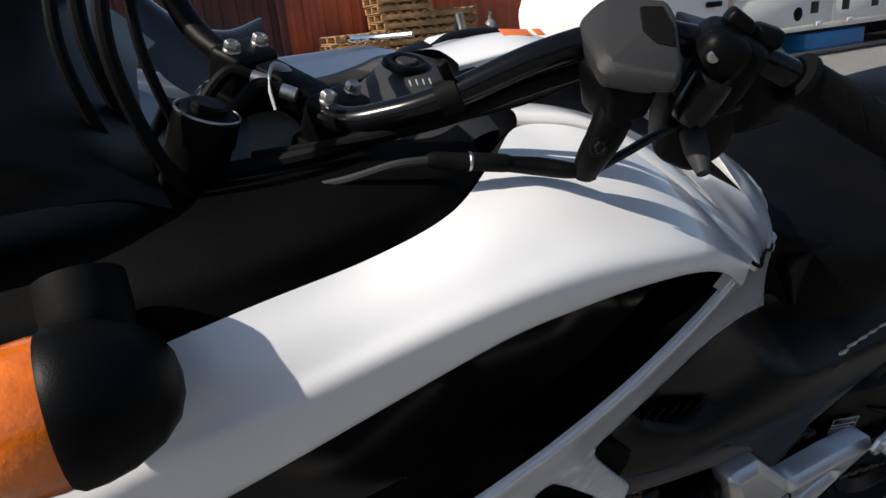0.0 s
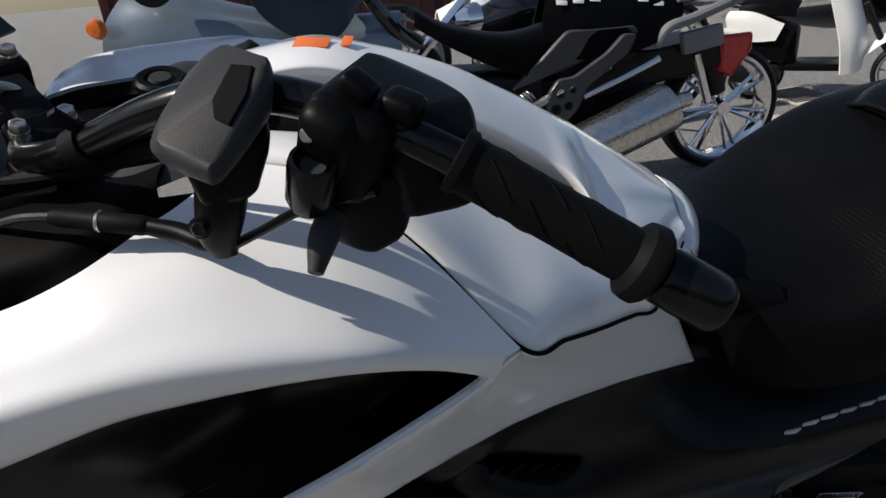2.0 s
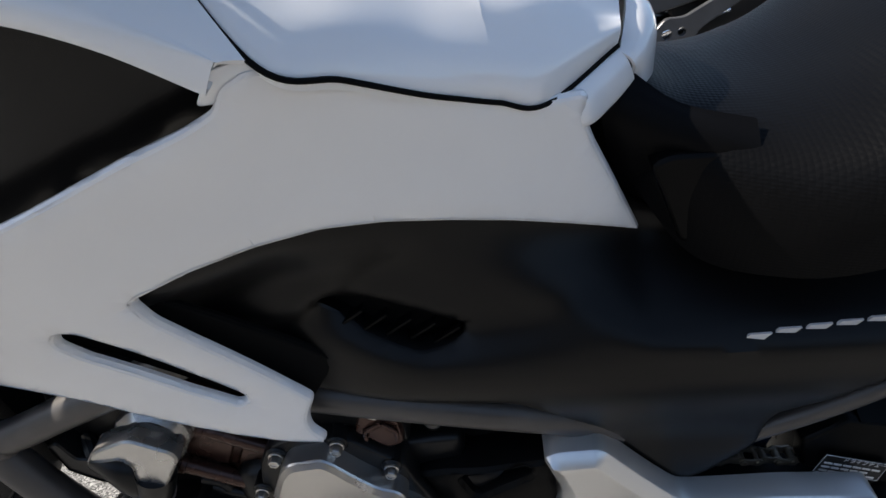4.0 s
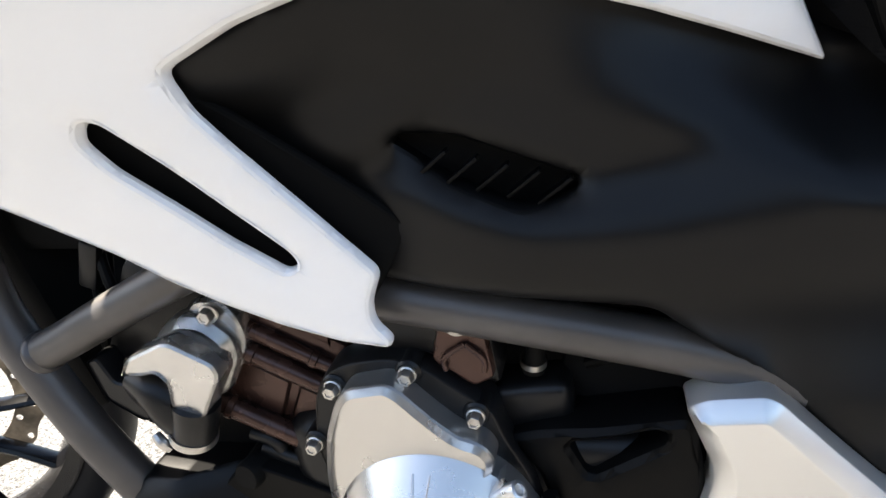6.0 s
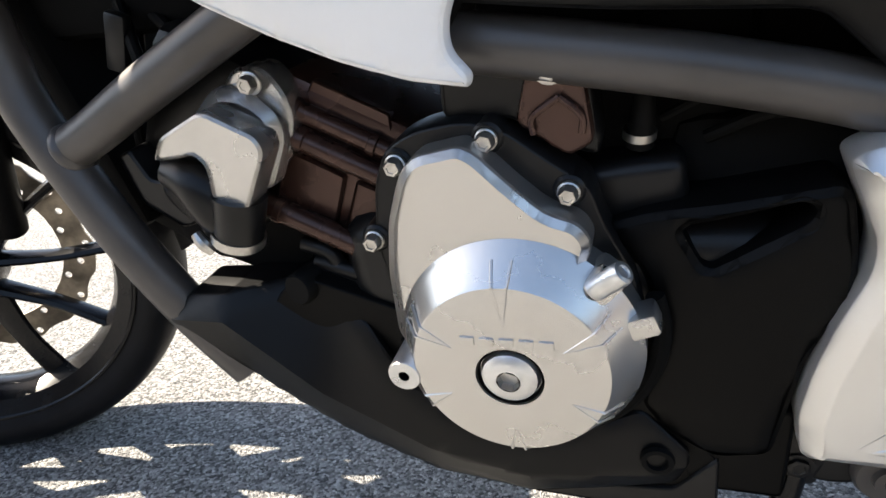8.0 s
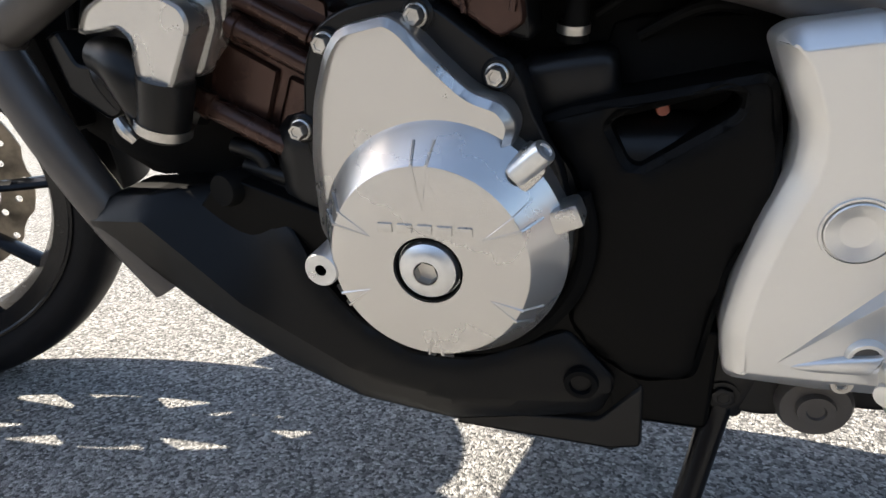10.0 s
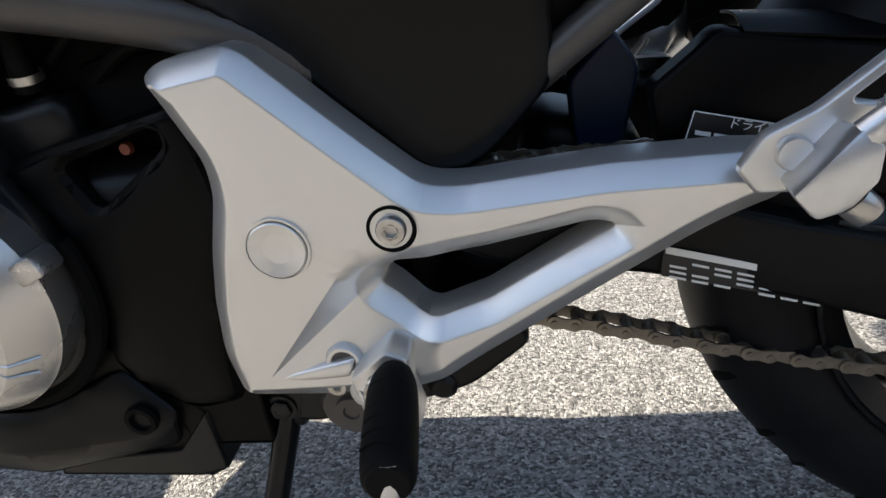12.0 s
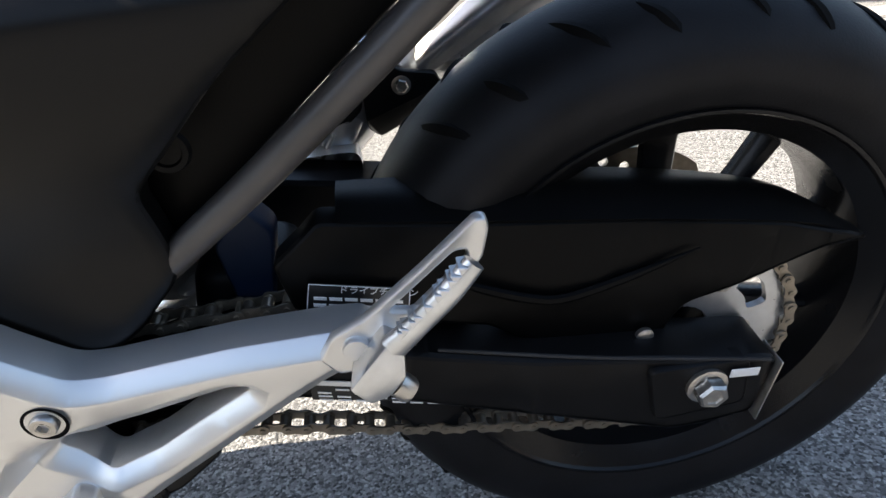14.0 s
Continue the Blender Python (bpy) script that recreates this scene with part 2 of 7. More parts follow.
def slab(outline, y0, y1, bev=0.003, holes=()):
    """A solid plate with side view outline (x, z) between depths y0 (outer) and y1."""
    bm = bmesh.new()
    edges = []
    for lp in (outline, *holes):
        vs = [bm.verts.new((p[0], y0, p[1])) for p in lp]
        edges += [bm.edges.new((vs[i], vs[(i + 1) % len(vs)])) for i in range(len(vs))]
    fs = [g for g in bmesh.ops.triangle_fill(bm, edges=edges, use_beauty=True, normal=(0, -1, 0))["geom"] if isinstance(g, bmesh.types.BMFace)]
    if bev:
        for w in (bev * 0.35, bev * 0.65):
            bmesh.ops.inset_region(bm, faces=bm.faces[:], thickness=w, use_boundary=True, use_even_offset=False)
        loops = [np.array([tuple(p) for p in o], float) for o in (outline, *holes)]
        for v in bm.verts:
            d = min(edge_gap(np.array((v.co.x, v.co.z)), lp) for lp in loops)
            e = max(0.0, 1 - d / bev)
            v.co.y = y0 + bev * (1 - math.sqrt(max(0.0, 1 - e * e)))
    rim = [e for e in bm.edges if e.is_boundary]
    made = bmesh.ops.extrude_edge_only(bm, edges=rim)["geom"]
    for v in made:
        if isinstance(v, bmesh.types.BMVert):
            v.co.y = y1
    bmesh.ops.holes_fill(bm, edges=[e for e in bm.edges if e.is_boundary], sides=0) if not holes else None
    return bm


def facet(outline, y0, w, h, y1, holes=()):
    """A casting with a flat face at y0, edged by a flat chamfer w wide and h deep, and sides that run back to y1."""
    bm = bmesh.new()
    edges = []
    loops = [np.array([tuple(p)[:2] for p in o], float) for o in (outline, *holes)]
    for lp in loops:
        vs = [bm.verts.new((p[0], y0, p[1])) for p in lp]
        edges += [bm.edges.new((vs[i], vs[(i + 1) % len(vs)])) for i in range(len(vs))]
    bmesh.ops.triangle_fill(bm, edges=edges, use_beauty=True, normal=(0, -1, 0))
    for k in (0.12, 0.76, 0.12):
        bmesh.ops.inset_region(bm, faces=bm.faces[:], thickness=w * k, use_boundary=True, use_even_offset=True)
    for v in bm.verts:
        d = min(edge_gap(np.array((v.co.x, v.co.z)), lp) for lp in loops)
        v.co.y = y0 + h * (1.25 if d < w * 0.02 else max(0.0, 1 - d / w))
    rim = [e for e in bm.edges if e.is_boundary]
    made = bmesh.ops.extrude_edge_only(bm, edges=rim)["geom"]
    for v in made:
        if isinstance(v, bmesh.types.BMVert):
            v.co.y = y1
    return bm


def casting(outline, y, w, h, back, holes=(), cuts=()):
    """A cast plate: a face at depth y(x, z), edged all round by a flat chamfer w wide and h deep that narrows where the plate does, and sides that run back. It folds on the lines given as cuts."""
    bm = bmesh.new()
    loops = []
    for n, o in enumerate((outline, *holes)):
        p = np.array([tuple(q)[:2] for q in o], float)
        area = (p[:, 0] * np.roll(p[:, 1], -1) - np.roll(p[:, 0], -1) * p[:, 1]).sum()
        loops.append(p if (area > 0) == (n == 0) else p[::-1])  # the solid lies on the left of each loop
    edges = []
    for p in loops:
        a, b = p - np.roll(p, 1, axis=0), np.roll(p, -1, axis=0) - p
        na, nb = (np.stack([-v[:, 1], v[:, 0]], 1) / np.linalg.norm(v, axis=1)[:, None] for v in (a, b))
        m = na + nb
        m /= np.maximum(1e-6, (m * na).sum(1))[:, None]
        m *= np.minimum(1.0, 1.4 / np.linalg.norm(m, axis=1))[:, None]
        reach = np.full(len(p), w)
        for i in range(len(p)):
            while reach[i] > w * 0.25 and min(edge_gap(p[i] + m[i] * reach[i], q) for q in loops) < reach[i] * 0.9:
                reach[i] *= 0.93
        reach = np.minimum(reach, (np.roll(reach, 1) + reach + np.roll(reach, -1)) / 3)
        rows = [[bm.verts.new((p[i][0] + m[i][0] * reach[i] * k, h * d, p[i][1] + m[i][1] * reach[i] * k)) for i in range(len(p))] for k, d in ((0, 1.14), (0.06, 1.0), (0.93, 0.05), (1.0, 0.008), (1.08, 0.0))]
        for r0, r1 in zip(rows, rows[1:]):
            for i in range(len(p)):
                j = (i + 1) % len(p)
                bm.faces.new((r0[i], r0[j], r1[j], r1[i]))
        edges += [bm.edges.get((rows[-1][i], rows[-1][(i + 1) % len(p)])) for i in range(len(p))]
    bmesh.ops.triangle_fill(bm, edges=edges, use_beauty=True, normal=(0, -1, 0))
    for cx, cz, ux, uz in cuts:
        bmesh.ops.bisect_plane(bm, geom=bm.verts[:] + bm.edges[:] + bm.faces[:], plane_co=Vector((cx, 0, cz)), plane_no=Vector((uz, 0, -ux)))
    for v in bm.verts:
        v.co.y += y(v.co.x, v.co.z)
    rim = [e for e in bm.edges if e.is_boundary]
    for v in bmesh.ops.extrude_edge_only(bm, edges=rim)["geom"]:
        if isinstance(v, bmesh.types.BMVert):
            v.co.y += back
    return bm


def rings(stations, seg=96):
    """A skin through circles that face the rider's left: each station is centre x, centre z, radius and depth y."""
    bm = bmesh.new()
    loops = [[bm.verts.new((cx + r * math.cos(2 * math.pi * k / seg), y, cz + r * math.sin(2 * math.pi * k / seg))) for k in range(seg)] for cx, cz, r, y in stations]
    for a, b in zip(loops, loops[1:]):
        for k in range(seg):
            bm.faces.new((a[k], a[(k + 1) % seg], b[(k + 1) % seg], b[k]))
    return bm


def tube(pts, r, n=40, seg=14, bm=None, smooth=True, flat=None):
    """A round bar along pts; r is a radius or a list of them along the way; flat squeezes it across."""
    bm = bm or bmesh.new()
    c = [Vector(q) for q in (curve(pts, n) if smooth else pts)]
    n = len(c)
    rr = [float(v[0]) for v in curve([(q, 0) for q in r], n)] if isinstance(r, (list, tuple)) else [r] * n
    up = Vector((0, 0, 1))
    t0 = (c[1] - c[0]).normalized()
    if abs(t0.dot(up)) > 0.95:
        up = Vector((0, 1, 0))
    side = t0.cross(up).normalized()
    rings = []
    for i in range(n):
        t = (c[min(i + 1, n - 1)] - c[max(i - 1, 0)]).normalized()
        side = (side - t * side.dot(t)).normalized()
        top = side.cross(t)
        rings.append([bm.verts.new(c[i] + rr[i] * (math.cos(a) * side + (flat or 1) * math.sin(a) * top)) for a in (2 * math.pi * k / seg for k in range(seg))])
    for a, b in zip(rings, rings[1:]):
        for k in range(seg):
            bm.faces.new((a[k], a[(k + 1) % seg], b[(k + 1) % seg], b[k]))
    bm.faces.new(rings[0][::-1])
    bm.faces.new(rings[-1])
    return bm


def lathe(profile, at=(0, 0, 0), axis=(0, -1, 0), seg=32, bm=None, arc=1.0):
    """Turns a profile of (radius, height along the axis) round the axis at the place given."""
    bm = bm or bmesh.new()
    z = Vector(axis).normalized()
    x = z.orthogonal().normalized()
    y = z.cross(x)
    o = Vector(at)
    rings = []
    for r, h in profile:
        if r < 1e-6:
            rings.append([bm.verts.new(o + z * h)])
        else:
            rings.append([bm.verts.new(o + z * h + r * (math.cos(a) * x + math.sin(a) * y)) for a in (2 * math.pi * k / seg for k in range(seg))])
    for a, b in zip(rings, rings[1:]):
        for k in range(seg):
            u = [a[k % len(a)], a[(k + 1) % len(a)], b[(k + 1) % len(b)], b[k % len(b)]]
            u = list(dict.fromkeys(u))
            if len(u) > 2:
                bm.faces.new(u)
    return bm


def box(size, m=Matrix(), bev=0.003, seg=2, bm=None):
    """A block with rounded edges."""
    out = bm or bmesh.new()
    tmp = bmesh.new()
    bmesh.ops.create_cube(tmp, size=1, matrix=Matrix.Diagonal((*size, 1)))
    if bev:
        bmesh.ops.bevel(tmp, geom=tmp.edges[:], offset=min(bev, min(size) * 0.45), segments=seg, affect="EDGES", profile=0.5)
    bmesh.ops.transform(tmp, matrix=m, verts=tmp.verts)
    me = bpy.data.meshes.new("tmp")
    tmp.to_mesh(me)
    tmp.free()
    out.from_mesh(me)
    bpy.data.meshes.remove(me)
    return out


def hexbolt(at, axis=(0, -1, 0), r=0.006, h=0.005, washer=1.5, bm=None, sides=6):
    """A bolt: flange washer and hexagonal head with a chamfer."""
    bm = lathe([(0, 0), (r * washer, 0), (r * washer, h * 0.22), (r * 1.12, h * 0.3), (r * 1.1, h * 0.3)], at, axis, 20, bm)
    return lathe([(r * 1.1, h * 0.25), (r * 1.1, h * 0.85), (r * 0.92, h), (r * 0.6, h), (r * 0.55, h * 0.9), (0, h * 0.88)], at, axis, sides, bm)


def socketbolt(at, axis=(0, -1, 0), r=0.008, h=0.005, bm=None):
    """A round bolt head with a hexagonal socket."""
    bm = lathe([(r, -0.004), (r, h * 0.75), (r * 0.9, h), (r * 0.56, h)], at, axis, 24, bm)
    return lathe([(r * 0.56, h), (r * 0.46, h), (r * 0.46, h * 0.2), (0, h * 0.15)], at, axis, 6, bm)


def rounded(pts, n=64):
    """A closed smooth outline through 2D points."""
    return [tuple(p) for p in curve(pts, n, closed=True)]


def polyarc(pts, r=0.006, n=4):
    """A closed outline with its corners rounded by about r; a point may bring its own radius as a third number."""
    out = []
    k = len(pts)
    for i in range(k):
        a, b, c = (np.array(pts[j % k][:2], float) for j in (i - 1, i, i + 1))
        rr = pts[i][2] if len(pts[i]) > 2 else r
        u, v = a - b, c - b
        lu, lv = np.linalg.norm(u), np.linalg.norm(v)
        d = min(rr, lu * 0.45, lv * 0.45)
        p, q = b + u / lu * d, b + v / lv * d
        if rr <= 0:
            out.append(tuple(b))
            continue
        for s in range(n + 1):
            w = s / n
            out.append(tuple((1 - w) ** 2 * p + 2 * w * (1 - w) * b + w * w * q))
    return out


def hull(points, bev=0.004, seg=2):
    """A faceted block round the points, with rounded edges."""
    bm = bmesh.new()
    vs = [bm.verts.new(p) for p in points]
    out = bmesh.ops.convex_hull(bm, input=vs)
    bmesh.ops.delete(bm, geom=list({g for g in out["geom_interior"] + out["geom_unused"] if isinstance(g, bmesh.types.BMVert)}), context="VERTS")
    bmesh.ops.dissolve_limit(bm, angle_limit=radians(6), verts=bm.verts[:], edges=bm.edges[:])
    bmesh.ops.bevel(bm, geom=bm.edges[:], offset=bev, segments=seg, affect="EDGES", profile=0.5, clamp_overlap=True)
    return bm


def thing(name, label, category, m=Matrix(), group="", kind=""):
    ob = new(name)
    ob.empty_display_size = 0.1
    ob.matrix_world = m
    return tagged(ob, label, category, group, kind)

# ---- ground ----
bm = bmesh.new()
bmesh.ops.create_grid(bm, x_segments=8, y_segments=8, size=60)
ground = part("ground", bm, M_ASPHALT)
tagged(ground, "worn grey asphalt of a parking yard", "ground", kind="structure")

# ---- the motorcycle, built upright and leant on its side stand ----
BIKE = thing("motorcycle", "white and black naked motorcycle leaning on its side stand", "motorcycle", LEAN)


def cowl_y(x, z):
    return -0.3843 - 0.3384 * x + 0.7151 * z + 0.3529 * x * x + 0.7975 * x * z - 0.5927 * z * z


BAND_LOW = [(-.62, -.28, .83), (-.5, -.288, .882), (-.417, -.29, .918), (-.336, -.29, .954), (-.256, -.29, .988), (-.2, -.29, 1.002), (-.145, -.287, 1.008), (-.09, -.28, 1.004), (-.045, -.267, .985), (-.002, -.25, .952)]
BAND_FOLD = [(-.62, -.288, .885), (-.5, -.295, .937), (-.417, -.296, .968), (-.336, -.296, .998), (-.256, -.296, 1.022), (-.2, -.294, 1.032), (-.145, -.288, 1.031), (-.09, -.279, 1.02), (-.045, -.265, 1.0), (.005, -.246, .968)]
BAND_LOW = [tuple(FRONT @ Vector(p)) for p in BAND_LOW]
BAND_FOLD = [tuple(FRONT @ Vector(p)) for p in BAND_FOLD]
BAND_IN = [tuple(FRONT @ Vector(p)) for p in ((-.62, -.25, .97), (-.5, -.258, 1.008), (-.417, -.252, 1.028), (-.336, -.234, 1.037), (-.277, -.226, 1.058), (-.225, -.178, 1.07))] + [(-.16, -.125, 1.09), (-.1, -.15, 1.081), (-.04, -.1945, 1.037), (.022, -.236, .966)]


def band(mirror, bm=None):
    def put(r):
        return [(x, (2 * 0.035 - y) if mirror else y, z) for x, y, z in r]
    low = [(x, y + 0.004, z - 0.001) for x, y, z in BAND_LOW]
    under = [(x, y + 0.012, z + 0.002) for x, y, z in BAND_LOW]
    crown = [1, 1, 1, 1, 1, 1, .8, .45, .35, .1]
    mid = [tuple((np.array(a) * 0.82 + np.array(b) * 0.18) + k * np.array((0, 0.0, 0.009))) for a, b, k in zip(BAND_FOLD, BAND_IN, crown)]
    mid2 = [tuple((np.array(a) + np.array(b)) / 2 + k * np.array((0, 0.0, 0.011))) for a, b, k in zip(BAND_FOLD, BAND_IN, crown)]
    rails = [put(r) for r in (under, BAND_LOW, BAND_FOLD, mid, mid2, BAND_IN)]
    return loft(rails, 72, 26, 0.004)


side_cowl = part("side_cowl", band(False), M_WHITE, BIKE, "white painted upper side cowl")
FAR_IN = [(-.385, .142, 1.078), (-.378, .14, 1.081), (-.37, .138, 1.083), (-.345, .136, 1.088), (-.3, .137, 1.09), (-.25, .145, 1.091), (-.21, .155, 1.096), (-.165, .165, 1.102), (-.08, .2, 1.07), (.022, .3, .966)]
FAR_CROWN = [(-.395, .2, 1.075), (-.385, .205, 1.08), (-.37, .21, 1.085), (-.345, .21, 1.095), (-.3, .212, 1.101), (-.25, .212, 1.103), (-.21, .208, 1.104), (-.165, .2, 1.1), (-.08, .24, 1.06), (.022, .306, .95)]
part("side_cowl", loft([FAR_IN, [tuple((np.array(a) + np.array(b)) / 2 + np.array((0, 0, .004))) for a, b in zip(FAR_IN, FAR_CROWN)], FAR_CROWN, [(x, .07 - y, z) for x, y, z in BAND_FOLD], [(x, .07 - y, z) for x, y, z in BAND_LOW]], 60, 26, .004), M_WHITE, BIKE, "white painted upper side cowl")
strut = [(.021, .962), (.088, .933), (.184, .894), (.205, .8935), (.224, .892), (.229, .886), (.228, .88), (.227, .873), (.237, .848), (.262, .8), (.292, .741), (.225, .768), (.17, .789), (.12, .805), (.073, .818), (.029, .824), (-.017, .819), (-.064, .806), (-.114, .784),
         (-.108, .758), (-.092, .732), (-.066, .696), (-.036, .657), (-.013, .629), (-.023, .604), (-.023, .588), (-.011, .573), (-.013, .565), (-.051, .572), (-.094, .587), (-.135, .606), (-.174, .628), (-.209, .654), (-.245, .675), (-.279, .696), (-.36, .735), (-.44, .772),
         (-.36, .796), (-.3, .815), (-.202, .856), (-.129, .885), (-.062, .914), (-.023, .928), (-.004, .938), (.002, .952)]
slot = [(-.188, .744), (-.18, .757), (-.169, .755), (-.136, .719), (-.108, .686), (-.074, .649), (-.07, .639), (-.08, .634), (-.116, .662), (-.147, .693), (-.176, .722)]
lower_cowl = part("lower_cowl", shell(polyarc(strut, 0.007, 3), cowl_y, 0.004, [polyarc(slot, 0.006, 3)], 0.014, 0.006), M_WHITE, BIKE, "white painted lower cowl with a slanted slot")
# plain black sheet in place of the slot's deep shade
part("slot_shade", shell(polyarc([(-.23, .75), (-.15, .8), (.01, .655), (-.03, .595), (-.1, .63)], 0.004), lambda x, z: cowl_y(x, z) + 0.022, 0.004, cell=0.05), M_SEAM, lower_cowl, "black sheet that stands in for shade behind the slot")
part("cowl_inner_panel", shell([(-.62, .74), (-.62, .86), (-.4, .94), (-.2, .985), (-.08, .985), (-.03, .955), (-.012, .93), (-.1, .86), (-.3, .77), (-.42, .74)], lambda x, z: -0.165 + 0.012 * math.sin((x + 0.6) * 9), 0.004, cell=0.04), M_GLOSSBLACK, BIKE, "gloss black panel inside the side cowl")

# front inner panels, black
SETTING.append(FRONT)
part("inner_cowl", loft([[(-.66, -.243, .945), (-.5, -.252, 1.004), (-.417, -.246, 1.024), (-.336, -.228, 1.033), (-.277, -.22, 1.054), (-.23, -.172, 1.066)],
                         [(-.68, -.222, 1.0), (-.52, -.222, 1.035), (-.42, -.224, 1.05), (-.33, -.214, 1.062), (-.28, -.195, 1.072), (-.235, -.15, 1.082)],
                         [(-.7, -.17, 1.03), (-.54, -.16, 1.05), (-.42, -.15, 1.06), (-.33, -.14, 1.068), (-.28, -.13, 1.074), (-.235, -.11, 1.08)],
                         [(-.7, .02, 1.0), (-.54, .02, 1.0), (-.42, .02, 1.0), (-.33, .02, 1.02), (-.28, .0, 1.06), (-.235, .0, 1.075)]], 40, 20, 0.003), M_INNER, BIKE, "matt black inner cowl")
part("inner_cowl", loft([[(-.66, .27, .92), (-.5, .27, .95), (-.42, .27, .96), (-.33, .26, .975), (-.277, .25, .985), (-.23, .22, .99)],
                         [(-.7, .18, .96), (-.54, .18, .96), (-.42, .18, .965), (-.33, .17, .975), (-.28, .16, .985), (-.235, .15, .99)],
                         [(-.7, .02, 1.0), (-.54, .02, 1.0), (-.42, .02, 1.0), (-.33, .02, 1.02), (-.28, .02, 1.06), (-.235, .02, 1.075)]], 40, 14, 0.003), M_INNER, BIKE, "matt black inner cowl")
# key cover between the handlebar and the lid
key_cover = part("key_cover", loft([[(-.30, -.2, 1.05), (-.25, -.165, 1.074), (-.19, -.12, 1.07), (-.1, -.08, 1.035)],
                        [(-.314, -.14, 1.05), (-.28, -.11, 1.078), (-.23, -.07, 1.098), (-.15, -.04, 1.07)],
                        [(-.316, -.07, 1.052), (-.28, -.05, 1.086), (-.24, -.03, 1.107), (-.16, -.01, 1.08)],
                        [(-.316, .0, 1.05), (-.28, .01, 1.08), (-.24, .02, 1.1), (-.16, .03, 1.07)],
                        [(-.31, .1, 1.01), (-.27, .1, 1.03), (-.22, .09, 1.045), (-.15, .08, 1.03)],
                        [(-.3, .24, .97), (-.25, .22, .98), (-.19, .19, .985), (-.1, .15, .98)]], 30, 36, 0), M_GREYPLASTIC, BIKE, "dark grey matt cover with the seat lock")
part("lock_recess", lathe([(0, .001), (.012, .001), (.013, .003), (.018, .004), (.021, .002), (.022, -.002)], (-.252, -.037, 1.107), (0.1, -.1, 1), 28), M_PLASTIC, key_cover, "oval black lock recess")
part("lock", lathe([(0, .004), (.0085, .004), (.0095, .002)], (-.252, -.037, 1.107), (0.1, -.1, 1), 20), M_GREYPLASTIC, key_cover)
for k in range(4):
    part("mark", box((.0012, .008, .0006), pose(-.262 + k * .006, -.082, 1.1045, 20, 8, 0), 0.0002), M_PRINTGREY, key_cover)


SETTING.pop()

# storage lid: rails from its front to its rear; seam, edge of the black inset, edge of the spine, crest
LID_E = [(-.16, -.12, 1.088), (-.1, -.147, 1.079), (-.04, -.191, 1.036), (.025, -.233, .963), (.068, -.212, .945), (.11, -.183, .923), (.135, -.166, .912), (.16, -.15, .902), (.196, -.129, .891), (.259, -.053, .906)]
LID_L = [(-.16, -.075, 1.1), (-.1, -.09, 1.09), (-.035, -.098, 1.066), (.027, -.102, 1.032), (.068, -.105, 1.007), (.105, -.109, .986), (.128, -.112, .973), (.148, -.114, .962), (.195, -.085, .95), (.262, -.035, .925)]
LID_W = [(-.174, -.04, 1.126), (-.1, -.052, 1.135), (-.035, -.057, 1.113), (.027, -.06, 1.077), (.068, -.06, 1.051), (.105, -.063, 1.025), (.13, -.08, 1.003), (.148, -.114, .962), (.195, -.085, .95), (.262, -.035, .925)]
LID_T = [(-.188, .03, 1.13), (-.1, .03, 1.139), (-.035, .03, 1.124), (.027, .03, 1.1), (.068, .03, 1.077), (.105, .03, 1.055), (.13, .03, 1.039), (.15, .03, 1.026), (.2, .03, .99), (.268, .03, .94)]


def mixed(a, b, k, off=(0, 0, 0), fade=None):
    return [tuple(np.array(p) * (1 - k) + np.array(q) * k + np.array(off) * (fade[i] if fade else 1)) for i, (p, q) in enumerate(zip(a, b))]


def flip(rail):
    return [(x, .06 - y, z) for x, y, z in rail]


# the inset ends at the eighth station; behind it the lid is one sheet from edge to edge
roll = [mixed(LID_E, LID_L, .0, (0, .003, -.008)), mixed(LID_E, LID_L, .01, (0, .0008, .0008)), mixed(LID_E, LID_L, .12, (0, -.004, .005)), mixed(LID_E, LID_L, .3, (0, -.006, .008)), mixed(LID_E, LID_L, .65, (0, -.003, .005)), LID_L]
inner = [mixed(LID_L, LID_W, .15, (0, .004, -.008))]
fade = [1, 1, 1, 1, 1, 1, .7, .05, 0, 0]
spine = [mixed(LID_W, LID_T, .06, (0, .004, -.022), fade), mixed(LID_W, LID_T, .01, (0, .001, -.004), fade), mixed(LID_W, LID_T, .08, (0, 0, .003), fade), mixed(LID_W, LID_T, .5, (0, 0, .008)), LID_T]
spine += [[(x, .06 - y, z - .016) for x, y, z in r] for r in spine[-2::-1]]
rear = [r[7:] for r in roll] + [mixed(LID_L, LID_T, .25, (0, 0, .004))[7:], mixed(LID_L, LID_T, .5, (0, 0, .008))[7:], LID_T[7:]]
rear += [flip(r) for r in rear[-2::-1]]
lid = part("storage_lid", loft([r[:8] for r in roll + inner], 80, 30, 0), M_WHITE, BIKE, "white painted storage lid over the tank", 60)
part("lid_flank", loft([flip(r[:8]) for r in roll + inner], 60, 16, 0), M_WHITE, lid, sharp=60)
part("lid_spine", loft([r[:8] for r in spine], 80, 44, 0), M_WHITE, lid, "white raised spine of the lid", 60)
part("lid_rear", loft(rear, 40, 90, 0), M_WHITE, lid, "white rear end of the lid", 60)
for side in (lambda r: r, flip):
    part("lid_inset", loft([side(mixed(LID_L, LID_W, .02, (0, .001, -.004)))[:8], side(mixed(LID_L, LID_W, .5, (0, .012, -.016), fade))[:8], side(mixed(LID_L, LID_W, .95, (0, .012, -.014), fade))[:8]], 60, 12, 0), M_PLASTIC, lid, "matt black inset of the lid")
